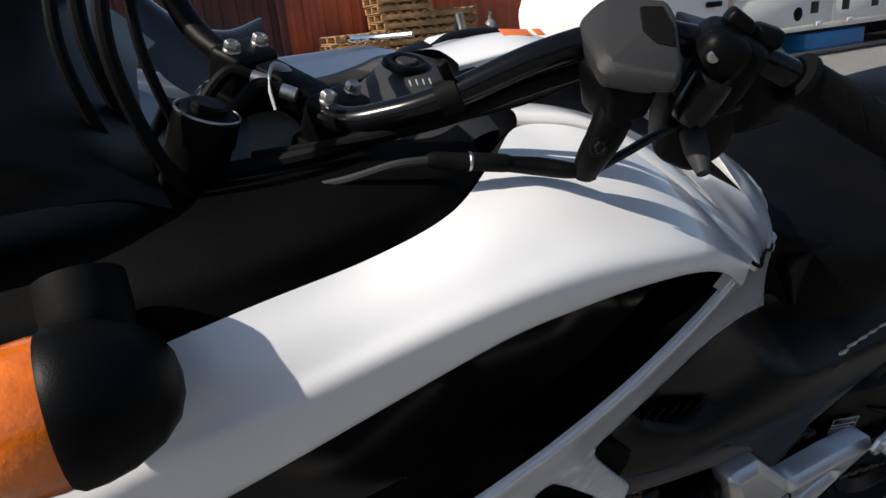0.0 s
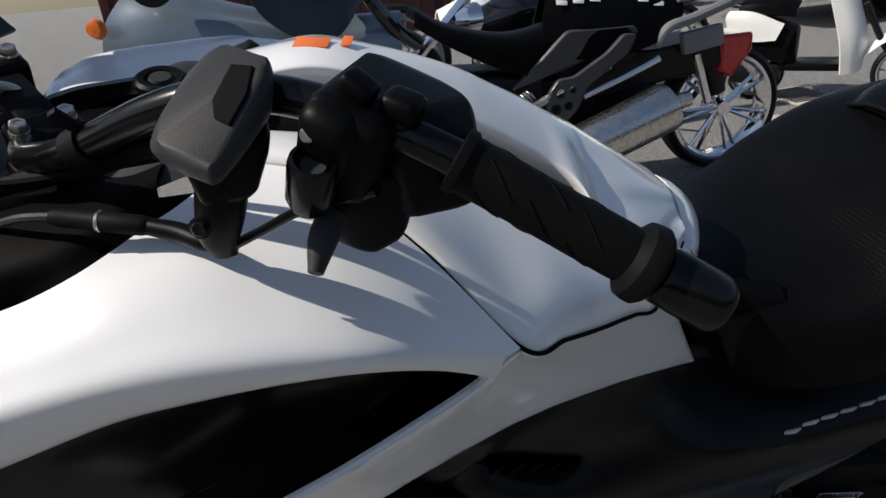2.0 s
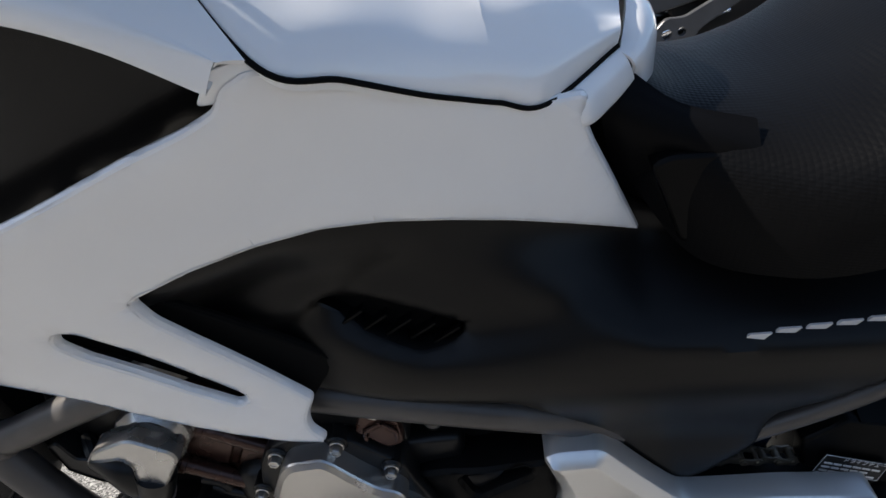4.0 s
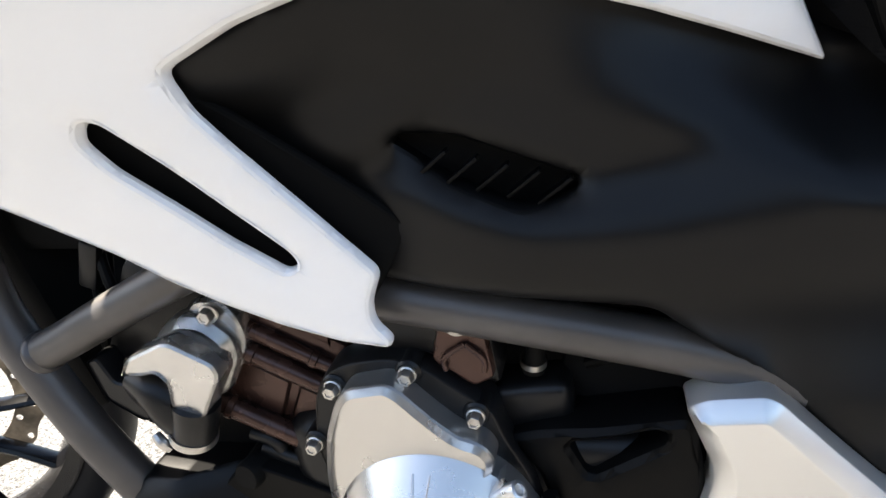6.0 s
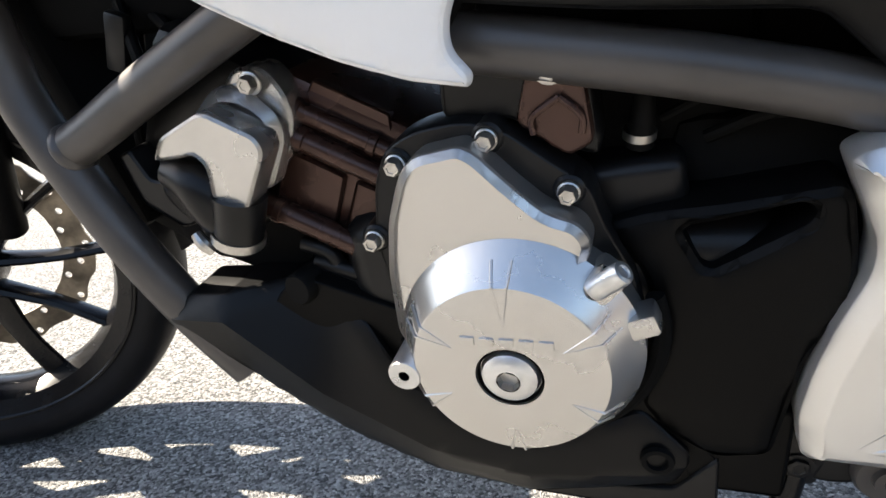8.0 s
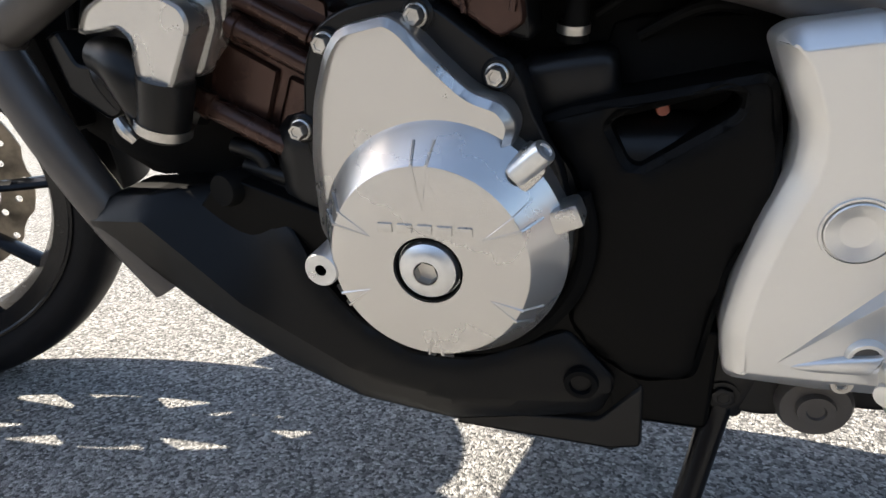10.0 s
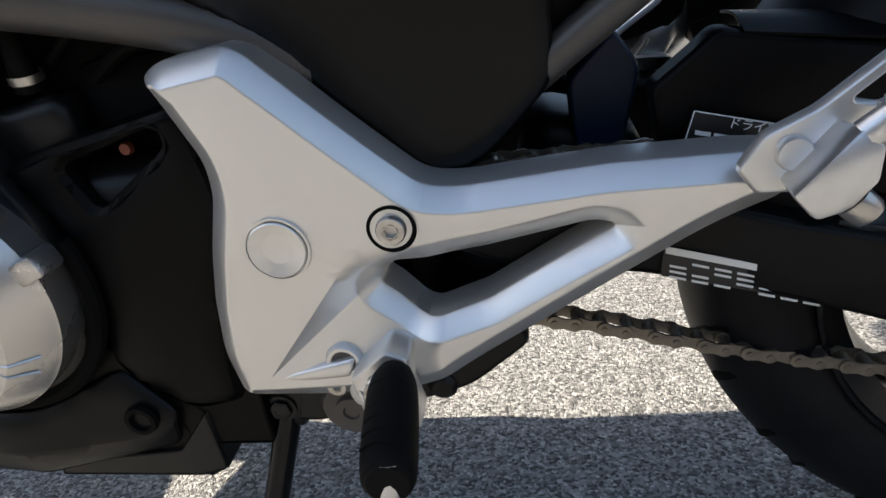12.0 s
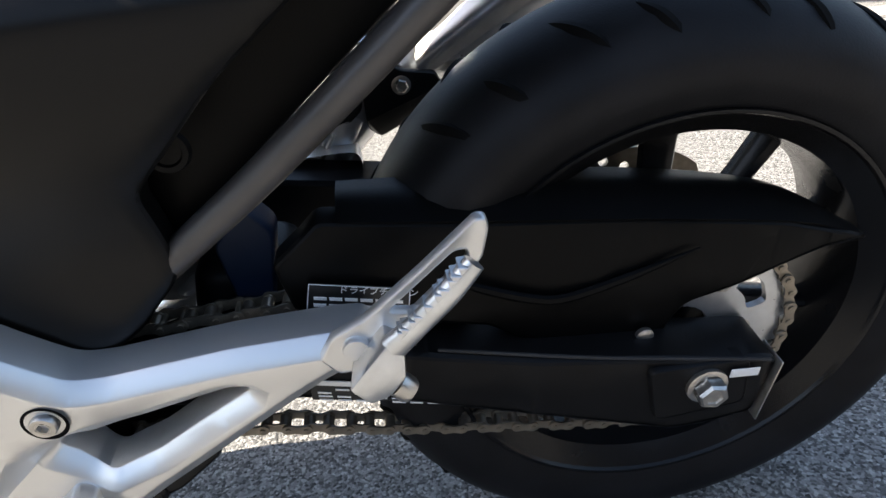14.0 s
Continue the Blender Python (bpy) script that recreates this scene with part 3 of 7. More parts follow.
part("cowl_corner", loft([[(.188, -.1, .878), (.21, -.102, .885), (.234, -.077, .893), (.257, -.049, .899)], [(.19, -.108, .884), (.215, -.107, .892), (.237, -.082, .898), (.26, -.054, .9035)], [(.196, -.108, .875), (.222, -.113, .881), (.246, -.087, .887), (.268, -.059, .8935)], [(.2, -.104, .86), (.229, -.111, .864), (.253, -.084, .869), (.2745, -.056, .877)], [(.204, -.095, .855), (.228, -.098, .858), (.25, -.07, .863), (.27, -.045, .87)]], 30, 20, .003), M_WHITE, BIKE, "white cowl corner beside the seat")
part("cowl_joint", shell(polyarc([(-.012, .941), (.012, .94), (.04, .948), (.036, .962), (.018, .966), (.0, .962)], .004), lambda x, z: cowl_y(x, z) + .003, .01, (), .01, .003), M_WHITE, BIKE, "white joint of the cowl panels")
part("lid_front", loft([[(-.2, -.13, 1.07), (-.2, -.05, 1.085), (-.205, .03, 1.09), (-.2, .11, 1.085), (-.2, .19, 1.07)], [(-.17, -.12, 1.085), (-.185, -.04, 1.115), (-.19, .03, 1.118), (-.185, .1, 1.115), (-.17, .18, 1.085)], [(-.15, -.115, 1.088), (-.16, -.03, 1.128), (-.16, .03, 1.128), (-.16, .09, 1.128), (-.15, .175, 1.088)]], 30, 12, .003), M_PLASTIC, BIKE, "black rim before the lid")
for k, (sx, sy) in enumerate(((.03, .02), (.009, .02))):
    part("sticker", box((sx, sy, .0008), pose(-.098 + k * .03, -.012 + k * .004, 1.1452 - k * .003, 8, 4, -14), 0.0003), M_ORANGE, lid, "small orange caution sticker")
# dark joint round the lid
part("lid_seal", tube([(x, y - .0004, z - .0008) for x, y, z in LID_E], .0019, 90, 8), M_SEAM, lid, "black rubber seal of the lid")
cover = [[(.259, -.056, .9025), (.262, -.05, .905), (.272, -.01, .928), (.275, .03, .936), (.272, .07, .928), (.262, .11, .905), (.259, .116, .9025)], [(.2685, -.0595, .8975), (.276, -.048, .903), (.288, -.01, .92), (.292, .03, .926), (.288, .07, .92), (.276, .108, .903), (.2685, .1195, .8975)], [(.274, -.058, .888), (.285, -.045, .894), (.3, -.01, .905), (.304, .03, .91), (.3, .07, .905), (.285, .105, .894), (.274, .118, .888)], [(.272, -.046, .872), (.286, -.045, .87), (.302, -.01, .87), (.306, .03, .87), (.302, .07, .87), (.286, .105, .87), (.272, .106, .872)]]
part("rear_tank_cover", loft(cover, 30, 16, .003), M_WHITE, BIKE, "white cover behind the lid")

# black side panel with a vent, from the tank to the seat
def wing_edge(x):
    return float(np.interp(x, (-.2, -.114, -.017, .073, .17, .292, .4, .6), (.76, .784, .819, .818, .789, .741, .73, .73)))


def panel_y(x, z):
    w = max(0.0, min(1.0, (wing_edge(x) - z) / 0.07))
    w = w * w * (3 - 2 * w)
    return (1 - w) * (min(-.06, cowl_y(min(x, .29), wing_edge(x))) + 0.016) + w * panel_base(x, z)


def smooth(u):
    u = max(0.0, min(1.0, u))
    return u * u * (3 - 2 * u)


def panel_base(x, z):
    """Flank of the panel: a shelf that falls from the vent to the rear, a hollow above it and a bulge below."""
    top = float(np.interp(x, (-.1, .08, .13, .19, .25, .3, .6), (.71, .69, .682, .697, .718, .733, .78)))
    low = float(np.interp(x, (-.1, .0, .04, .1, .19, .26, .31, .6), (.7, .69, .668, .65, .654, .664, .672, .69)))
    shelf = 0.024 * smooth((top - z + .006) / max(.03, top - low + .012)) * smooth((x + .06) / .14)
    brow = 0.012 * smooth(((z - .695) - (x + .016) * .72) / .03) * smooth((.1 - x) / .1) * smooth((z - .68) / .04)
    tuck = 0.05 * smooth((.64 - z) / .16) * smooth((x + .02) / .1)
    return -0.138 - shelf - brow + tuck + 0.045 * max(0.0, x - 0.3)


side_panel = [(-.15, .79), (-.1, .805), (.02, .84), (.15, .82), (.23, .79), (.3, .76), (.42, .76), (.62, .78), (.62, .69), (.52, .618), (.445, .545), (.445, .47), (.4, .425), (.355, .402), (.33, .43), (.27, .51), (.217, .556), (.178, .592), (.08, .6), (-.03, .612), (-.1, .675), (-.165, .745)]
vent = [(-.003, .716), (.004, .722), (.045, .718), (.127, .686), (.128, .678), (.115, .671), (.09, .666), (.04, .685)]
black_panel = part("side_panel", shell(polyarc(side_panel, 0.012, 4), panel_y, 0.02, [polyarc(vent, 0.005, 3)], 0.009, 0.008), M_PANEL, BIKE, "matt black side panel with a louvred vent")
# black sheet for the darkness between the louvres
part("vent_shade", shell([(-.04, .76), (.17, .73), (.18, .63), (.0, .64)], -.118, .004, cell=.05, lip=0), M_SEAM, black_panel, "black sheet that stands in for shade behind the vent")
for k in range(5):
    part("louvre", box((.003, .012, .03), pose(.026 + k * .0215, -.134, .699 - k * .0055, 0, 52, 0), .001), M_PLASTIC, black_panel)
# model name as plain slanted bars
for k in range(6):
    bx, bz = .37 + k * .027, .6715 + k * .0012
    part("badge_bar", slab([(bx, bz), (bx + .0185, bz + .0012), (bx + .0245, bz + .0085), (bx + .006, bz + .0073)], panel_y(bx + .012, bz + .004) - .0014, panel_y(bx + .012, bz + .004) + .001, 0), M_PRINTGREY, black_panel, "silver printed badge bar")
part("panel_recess", lathe([(0, .002), (.009, .002), (.01, .004), (.0135, .004), (.015, 0)], (.474, -.119, .573), (0, -1, 0), 24), M_PLASTIC, black_panel, "plastic screw in a recess")


def mirrored(ob, name, label, parent=BIKE):
    """The same part on the other flank."""
    me = ob.data.copy()
    for v in me.vertices:
        v.co.y = 0.05 - v.co.y
    me.flip_normals()
    o = new(name, me)
    o.parent = parent
    o["label"] = label
    return o


# far flank, out of view; completes the cast shadow
mirrored(lower_cowl, "lower_cowl", "white painted lower cowl with a slanted slot")
mirrored(black_panel, "side_panel", "matt black side panel with a louvred vent")

# ---- seat ----
def seat_rails():
    rails = []
    prof = [(-.125, -.115), (-.13, -.06), (-.118, -.02), (-.085, -.003), (-.03, .006), (.04, .008), (.11, .006), (.165, -.003), (.198, -.02), (.21, -.06), (.205, -.115)]
    top = [(.232, .862, .3), (.27, .874, .55), (.33, .847, .85), (.4, .843, 1.05), (.46, .86, 1.15), (.52, .896, 1.2), (.62, .942, 1.2), (.75, .968, 1.1)]
    for y, dz in prof:
        rails.append([(x, .04 + (y - .04) * w, z + dz * (0.7 if i < 2 else 1)) for i, (x, z, w) in enumerate(top)])
    return rails


seat = part("seat", loft(seat_rails(), 60, 40, .004), M_SEAT, BIKE, "black vinyl seat with a fine embossed grain")
part("seat_nose", loft([[(.275, -.05, .77), (.25, -.07, .84), (.25, -.065, .872), (.27, -.05, .885)], [(.325, -.06, .745), (.31, -.088, .82), (.31, -.085, .85), (.31, -.07, .862)], [(.38, -.07, .745), (.37, -.1, .8), (.37, -.1, .83), (.37, -.08, .85)]], 20, 14, .003), M_SEATSMOOTH, seat, "smooth black vinyl seat front")
part("pillion_pad", loft([[(0.610, -.1, 0.936), (0.670, -.14, 0.936), (0.770, -.15, 0.941), (0.920, -.14, 0.951)], [(0.600, -.06, 0.956), (0.670, -.09, 0.971), (0.770, -.1, 0.976), (0.920, -.09, 0.986)], [(0.595, .03, 0.961), (0.670, .03, 0.979), (0.770, .03, 0.983), (0.920, .03, 0.991)], [(0.600, .12, 0.956), (0.670, .15, 0.971), (0.770, .16, 0.976), (0.920, .15, 0.986)], [(0.610, .16, 0.936), (0.670, .2, 0.936), (0.770, .21, 0.941), (0.920, .2, 0.951)]], 30, 24, .006), M_SEAT, seat, "grained pillion pad")
part("pad_piping", tube([(0.920, -.145, 0.953), (0.770, -.153, 0.943), (0.670, -.142, 0.939), (0.615, -.1, 0.941), (0.598, -.04, 0.961), (0.594, .03, 0.965), (0.598, .1, 0.961), (0.615, .16, 0.941), (0.670, .2, 0.939)], .003, 60, 8), M_RUBBER, seat, "black piping of the pad")
part("seat_base", shell(polyarc([(.32, .742), (.3, .79), (.285, .82), (.3, .828), (.42, .83), (.52, .87), (.62, .9), (.75, .88), (.75, .78), (.45, .745)], .01, 2), lambda x, z: -.1 + .02 * (x - .3), .2, cell=.06), M_PLASTIC, BIKE, "black seat base")

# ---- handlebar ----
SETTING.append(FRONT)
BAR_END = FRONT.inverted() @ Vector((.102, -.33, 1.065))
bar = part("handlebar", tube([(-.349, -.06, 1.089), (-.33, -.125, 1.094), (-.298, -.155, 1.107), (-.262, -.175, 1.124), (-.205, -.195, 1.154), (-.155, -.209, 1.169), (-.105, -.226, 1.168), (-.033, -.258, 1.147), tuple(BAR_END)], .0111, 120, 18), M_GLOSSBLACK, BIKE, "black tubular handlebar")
SETTING.pop()
far_bar = part("handlebar", tube([(-.318, -.06, 1.112), (-.34, -.02, 1.125), (-.362, .015, 1.14), (-.384, .05, 1.158), (-.397, .085, 1.185), (-.41, .15, 1.235), (-.43, .26, 1.275), (-.455, .4, 1.29), (-.47, .5, 1.28)], .0112, 60, 16), M_PLASTIC, BIKE, "black tubular handlebar")
part("grip", tube([(-.47, .5, 1.28), (-.478, .57, 1.268), (-.485, .63, 1.255)], .0165, 12, 20), M_RUBBER, far_bar, "black rubber grip")
part("switch_housing", box((.05, .06, .05), pose(-.463, .455, 1.285, 8, 0, 10), .01, 3), M_PLASTIC, far_bar)
part("brake_reservoir", lathe([(0, 0), (.022, 0), (.025, .004), (.025, .03), (.027, .031), (.027, .04), (.024, .043), (0, .043)], (-.445, .385, 1.3), (.05, -.05, 1), 28), M_PLASTIC, far_bar, "round black brake fluid reservoir")
part("brake_lever", tube([(-.485, .42, 1.28), (-.515, .47, 1.275), (-.525, .55, 1.265), (-.515, .62, 1.255)], .006, 20, 8), M_ALU, far_bar, "bare metal brake lever")
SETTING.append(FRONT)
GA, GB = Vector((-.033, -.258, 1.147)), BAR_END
gd = (GB - GA).normalized()
gl = (GB - GA).length
part("grip", lathe([(.011, 0), (.0185, .001), (.0185, .006), (.0165, .008), (.0163, gl * .35), (.0167, gl * .62), (.0165, gl * .66), (.019, gl * .675), (.0225, gl * .69), (.0235, gl * .72), (.0235, gl * .745), (.021, gl * .765), (.0135, gl * .775)], GA, gd, 40), M_RUBBER, bar, "black rubber grip with slanted grooves")
part("bar_end", lathe([(.012, gl * .76), (.0155, gl * .785), (.0172, gl * .8), (.0178, gl * .99), (.017, gl * 1.02), (.0155, gl * 1.035), (0, gl * 1.04)], GA, gd, 36), M_GLOSSBLACK, bar, "black bar end weight")
gx = gd.orthogonal().normalized()
gy = gd.cross(gx)
# thin black tubes on the grip give the shade of its grooves
for k in range(16):
    a0 = k * 2 * math.pi / 5 + (0.6 if (k // 5) % 2 else 0)
    h0 = gl * (.1 + .17 * (k // 5))
    pts = [GA + gd * (h0 + .02 * s) + .0163 * (math.cos(a0 + .9 * s) * gx + math.sin(a0 + .9 * s) * gy) for s in (0, .33, .66, 1)]
    part("grip_groove_shade", tube(pts, .0009, 8, 6), M_SEAM, bar)
part("cable_clip", lathe([(.0112, -.008), (.0135, -.008), (.0135, .008), (.0112, .008)], (-.262, -.175, 1.124), (.057, -.02, .03), 24), M_RUBBER, bar, "black rubber cable band")
part("cable_clip", box((.008, .006, .022), pose(-.266, -.176, 1.142, 20, -30, 0), .002), M_RUBBER, bar)


def local(o, x, up=(0, 0, 1)):
    """A frame at o whose x axis runs along x and whose z axis is near up."""
    a = Vector(x).normalized()
    b = Vector(up).cross(a).normalized()
    c = a.cross(b)
    return Matrix.Translation(o) @ Matrix((a, b, c)).transposed().to_4x4()


# switch housing, in a frame along the bar: x to the grip, -y to the rider's left, z up
SW = local((-.093, -.233, 1.156), (.115, -.062, -.05))
sw = part("switch_housing", box((.05, .04, .056), SW @ pose(.008, -.004, -.002), .011, 4), M_PLASTIC, BIKE, "black switch housing with buttons")
part("switch_half", box((.036, .046, .05), SW @ pose(.002, -.006, .002, 10, 0, 0), .012, 4), M_PLASTIC, sw)
part("pass_button", box((.02, .016, .012), SW @ pose(.004, -.002, .031, 0, 10, 0), .004, 3), M_PLASTIC, sw)
part("dimmer_button", box((.022, .02, .014), SW @ pose(.028, .004, .03, 0, -8, 0), .005, 3), M_PLASTIC, sw)
part("housing_screw", lathe([(0, .0015), (.003, .0015), (.0042, .001), (.0045, -.002)], SW @ Vector((-.006, -.029, .008)), SW.to_3x3() @ Vector((0, -1, .2)), 16), M_STEEL, sw)
part("signal_lever", tube([SW @ Vector((.016, -.02, -.045)), SW @ Vector((.02, -.036, -.05)), SW @ Vector((.027, -.052, -.058))], [.009, .0085, .0045], 14, 12), M_GREYPLASTIC, sw, "grey turn signal lever")
SETTING.pop()
horn_axis = Vector((.007, -.012, .031))
part("horn_button", lathe([(0, .028), (.005, .0275), (.009, .029), (.0094, .031), (.0108, .0345), (.0128, .034), (.0138, .03), (.0138, .006), (.0115, 0), (0, 0)], (-.108, -.256, 1.121), horn_axis, 32), M_GLOSSBLACK, sw, "round black horn button in a barrel")
part("horn_face", lathe([(0, .0292), (.003, .0294), (.0068, .0302), (.0072, .029)], (-.108, -.256, 1.121), horn_axis, 24), M_GREYPLASTIC, sw, "dished grey button face")
part("switch_half", hull([(-.092, -.232, 1.18), (-.062, -.182, 1.182), (-.034, -.188, 1.168), (-.008, -.232, 1.163), (-.012, -.272, 1.142), (-.058, -.268, 1.168), (-.082, -.243, 1.168), (-.07, -.235, 1.092), (-.052, -.212, 1.088), (-.012, -.262, 1.108), (-.08, -.222, 1.13), (-.05, -.262, 1.105)], .008, 3), M_PLASTIC, sw, "black outer half of the switch housing")
part("lower_switch", hull([(-.107, -.23, 1.082), (-.078, -.243, 1.068), (-.055, -.25, 1.083), (-.07, -.212, 1.085), (-.1, -.21, 1.095), (-.116, -.248, 1.14), (-.05, -.262, 1.13), (-.04, -.23, 1.13), (-.1, -.205, 1.14)], .006, 3), M_PLASTIC, sw)
# clutch lever bracket under its hood
bracket = part("clutch_bracket", hull([(-.17, -.205, 1.165), (-.125, -.205, 1.175), (-.12, -.25, 1.16), (-.172, -.25, 1.15), (-.165, -.21, 1.125), (-.135, -.21, 1.13), (-.138, -.25, 1.122), (-.168, -.248, 1.12)], .006, 3), M_PLASTIC, BIKE, "black clutch lever bracket under a wedge shaped hood")
part("hood", hull([(-.143, -.198, 1.201), (-.112, -.234, 1.198), (-.147, -.288, 1.16), (-.186, -.253, 1.167), (-.166, -.2, 1.184), (-.12, -.246, 1.17), (-.15, -.28, 1.145), (-.18, -.248, 1.15), (-.165, -.21, 1.16), (-.12, -.225, 1.165)], .005, 3), M_GREYPLASTIC, bracket, "matt dark grey wedge hood")
hn = (Vector((-.112, -.234, 1.198)) - Vector((-.186, -.253, 1.167))).cross(Vector((-.143, -.198, 1.201)) - Vector((-.147, -.288, 1.16))).normalized()
hn = hn if hn.z > 0 else -hn
# the slot is not cut; a black block on the face gives its shade
slot_pts = [Vector(p) + hn * .0006 for p in ((-.136, -.228, 1.1935), (-.124, -.236, 1.1935), (-.128, -.252, 1.184), (-.138, -.266, 1.174), (-.146, -.258, 1.176), (-.147, -.245, 1.181))]
part("hood_slot_shade", hull([p + hn * .001 for p in slot_pts] + [p - hn * .004 for p in slot_pts], .0008, 1), M_SEAM, bracket, "flat black block for the shade in the hood slot")
part("perch_arm", tube([(-.152, -.238, 1.14), (-.16, -.236, 1.115), (-.166, -.23, 1.095), (-.167, -.224, 1.08)], [.015, .0145, .0125, .009], 24, 14, flat=.8), M_PLASTIC, bracket)
part("pivot_bolt", hexbolt((-.172, -.243, 1.108), (-.2, -1, .2), .0045, .004), M_BLACKENG, bracket)
part("pivot_bolt", hexbolt((-.163, -.226, 1.083), (0, -.3, -1), .004, .006), M_BLACKENG, bracket)
part("clutch_lever", tube([(-.166, -.224, 1.08), (-.14, -.233, 1.095), (-.112, -.245, 1.112), (-.07, -.265, 1.128)], [.005, .005, .005, .005], 24, 10, flat=.6), M_BLACKENG, bracket, "black clutch lever")
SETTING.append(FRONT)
adj = part("cable_adjuster", lathe([(0, 0), (.0045, 0), (.0055, .003), (.0062, .006), (.0062, .03), (.0068, .031), (.0068, .058), (.006, .062), (.004, .065)], (-.287, -.2005, 1.0885), (.058, -.0075, -.0065), 18), M_RUBBER, BIKE, "black rubber boot on the clutch cable")
part("cable_collar", lathe([(.0069, 0), (.0073, .0005), (.0073, .002), (.0069, .0025)], (-.2575, -.2042, 1.0852), (.058, -.0075, -.0065), 18), M_STEEL, adj)
part("cable_end", tube([(-.226, -.208, 1.081), (-.205, -.216, 1.08), (-.19, -.226, 1.08), (-.179, -.232, 1.08)], [.006, .007, .0065, .005], 20, 12), M_PLASTIC, adj)
part("cable", tube([(-.286, -.2, 1.088), (-.31, -.195, 1.085), (-.345, -.18, 1.07), (-.4, -.15, 1.05)], .0032, 24, 8), M_GREYPLASTIC, adj, "grey sheathed cable")
part("wiring_loom", tube([(-.17, -.2, 1.145), (-.21, -.188, 1.13), (-.262, -.166, 1.105), (-.31, -.15, 1.09), (-.36, -.14, 1.075), (-.42, -.12, 1.06)], .007, 40, 10), M_RUBBER, BIKE, "black wiring loom under the handlebar")
part("wiring_loom", tube([(-.15, -.19, 1.14), (-.2, -.172, 1.115), (-.26, -.16, 1.1), (-.32, -.155, 1.09), (-.4, -.12, 1.07)], .004, 40, 8), M_RUBBER, BIKE)
# clamp of the handlebar with its nuts
SETTING.pop()
CLAMP = [local(c, (-.055, .07, .032)) for c in ((-.305, -.074, 1.107), (-.36, .002, 1.139))]  # x along the bar
for c in CLAMP:
    clamp = part("handlebar_clamp", box((.034, .052, .036), c, .006, 3), M_PLASTIC, BIKE, "black handlebar clamp with bright nuts")
    part("clamp_base", box((.042, .058, .02), c @ pose(0, 0, -.026), .005, 2), M_PLASTIC, clamp)
    for e in (-1, 1):
        part("clamp_nut", hexbolt(c @ Vector((0, .017 * e, .017)), c.to_3x3() @ Vector((0, 0, 1)), .006, .009, 1.2), M_STEEL, clamp, "bright hexagonal nut")
part("bar_bridge", box((.06, .03, .02), CLAMP[0] @ pose(.048, -.004, .004), .004, 2), M_PLASTIC, clamp, "black bridge between the clamps")
part("top_bridge", shell(polyarc([(-.45, 1.04), (-.43, 1.065), (-.31, 1.065), (-.29, 1.045), (-.33, 1.02), (-.43, 1.02)], .01), -.12, .24, lip=.006), M_PLASTIC, BIKE, "black top bridge of the fork")
for a, b in (((-.36, -.036, 1.138), (-.35, -.043, 1.134)), ((-.344, -.064, 1.131), (-.334, -.07, 1.127))):
    part("hose_fitting", tube([a, tuple((np.array(a) + np.array(b)) / 2), b], .0058, 8, 14), M_STEEL, clamp, "pale metal hose fitting")
    part("brake_hose", tube([a, (a[0] - .02, a[1] + .004, a[2] + .004), (a[0] - .05, a[1] - .002, a[2] - .03), (a[0] - .07, a[1] - .01, a[2] - .1)], .0055, 20, 10), M_RUBBER, clamp, "black brake hose")
part("cable_tie", tube([(-.352, -.07, 1.118), (-.353, -.064, 1.136), (-.345, -.045, 1.146), (-.332, -.034, 1.14), (-.326, -.034, 1.128)], .0014, 24, 8, flat=2.6), M_CASEWHITE, clamp, "white plastic cable tie")
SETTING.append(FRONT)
fork_left = part("fork_tube", tube([(-.43, -.11, 1.1), (-.5, -.107, .9), (-.63, -.1, .62), (-.785, -.085, .3)], .024, 40, 20), M_PLASTIC, BIKE, "black front fork tube")
part("fork_tube", tube([(-.45, .11, 1.03), (-.53, .11, .9), (-.7, .108, .62), (-.895, .105, .3)], .024, 40, 20), M_PLASTIC, BIKE, "black front fork tube")
part("fork_cap", lathe([(0, .01), (.012, .01), (.014, .008), (.014, .004), (.02, .004), (.024, 0), (.024, -.02)], (-.428, -.112, 1.103), (.33, 0, 1), 32), M_PLASTIC, fork_left, "black fork cap")
part("fork_ring", lathe([(.0228, 0), (.0243, .0005), (.0243, .0014), (.0228, .002)], (-.4275, -.112, 1.1045), (.33, 0, 1), 40), M_STEEL, fork_left)
# cables before the fork and the instrument cowl
for k, (x0, y0, r) in enumerate(((-.47, -.12, .0055), (-.5, -.1, .0045), (-.49, -.06, .006), (-.455, -.08, .004))):
    part("front_cable", tube([(x0 + .05, y0 - .02, 1.0), (x0 + .01, y0 - .03, 1.08), (x0 - .01, y0 - .02, 1.17), (x0 + .01, y0 + .03, 1.24), (x0 + .06, y0 + .1, 1.22)], r, 40, 10), M_RUBBER, BIKE, "black cable loop at the steering head")
part("instrument_cowl", loft([[(-.78, -.16, .93), (-.7, -.2, 1.02), (-.6, -.2, 1.075), (-.5, -.185, 1.08), (-.46, -.17, 1.06)], [(-.8, -.12, 1.0), (-.72, -.16, 1.11), (-.62, -.17, 1.15), (-.52, -.15, 1.12), (-.47, -.13, 1.08)], [(-.82, .03, 1.03), (-.74, .03, 1.16), (-.64, .03, 1.2), (-.54, .03, 1.15), (-.48, .03, 1.1)], [(-.8, .18, 1.0), (-.72, .22, 1.11), (-.62, .23, 1.15), (-.52, .21, 1.12), (-.47, .19, 1.08)]], 30, 24, .004), M_PANEL, BIKE, "black instrument cowl")
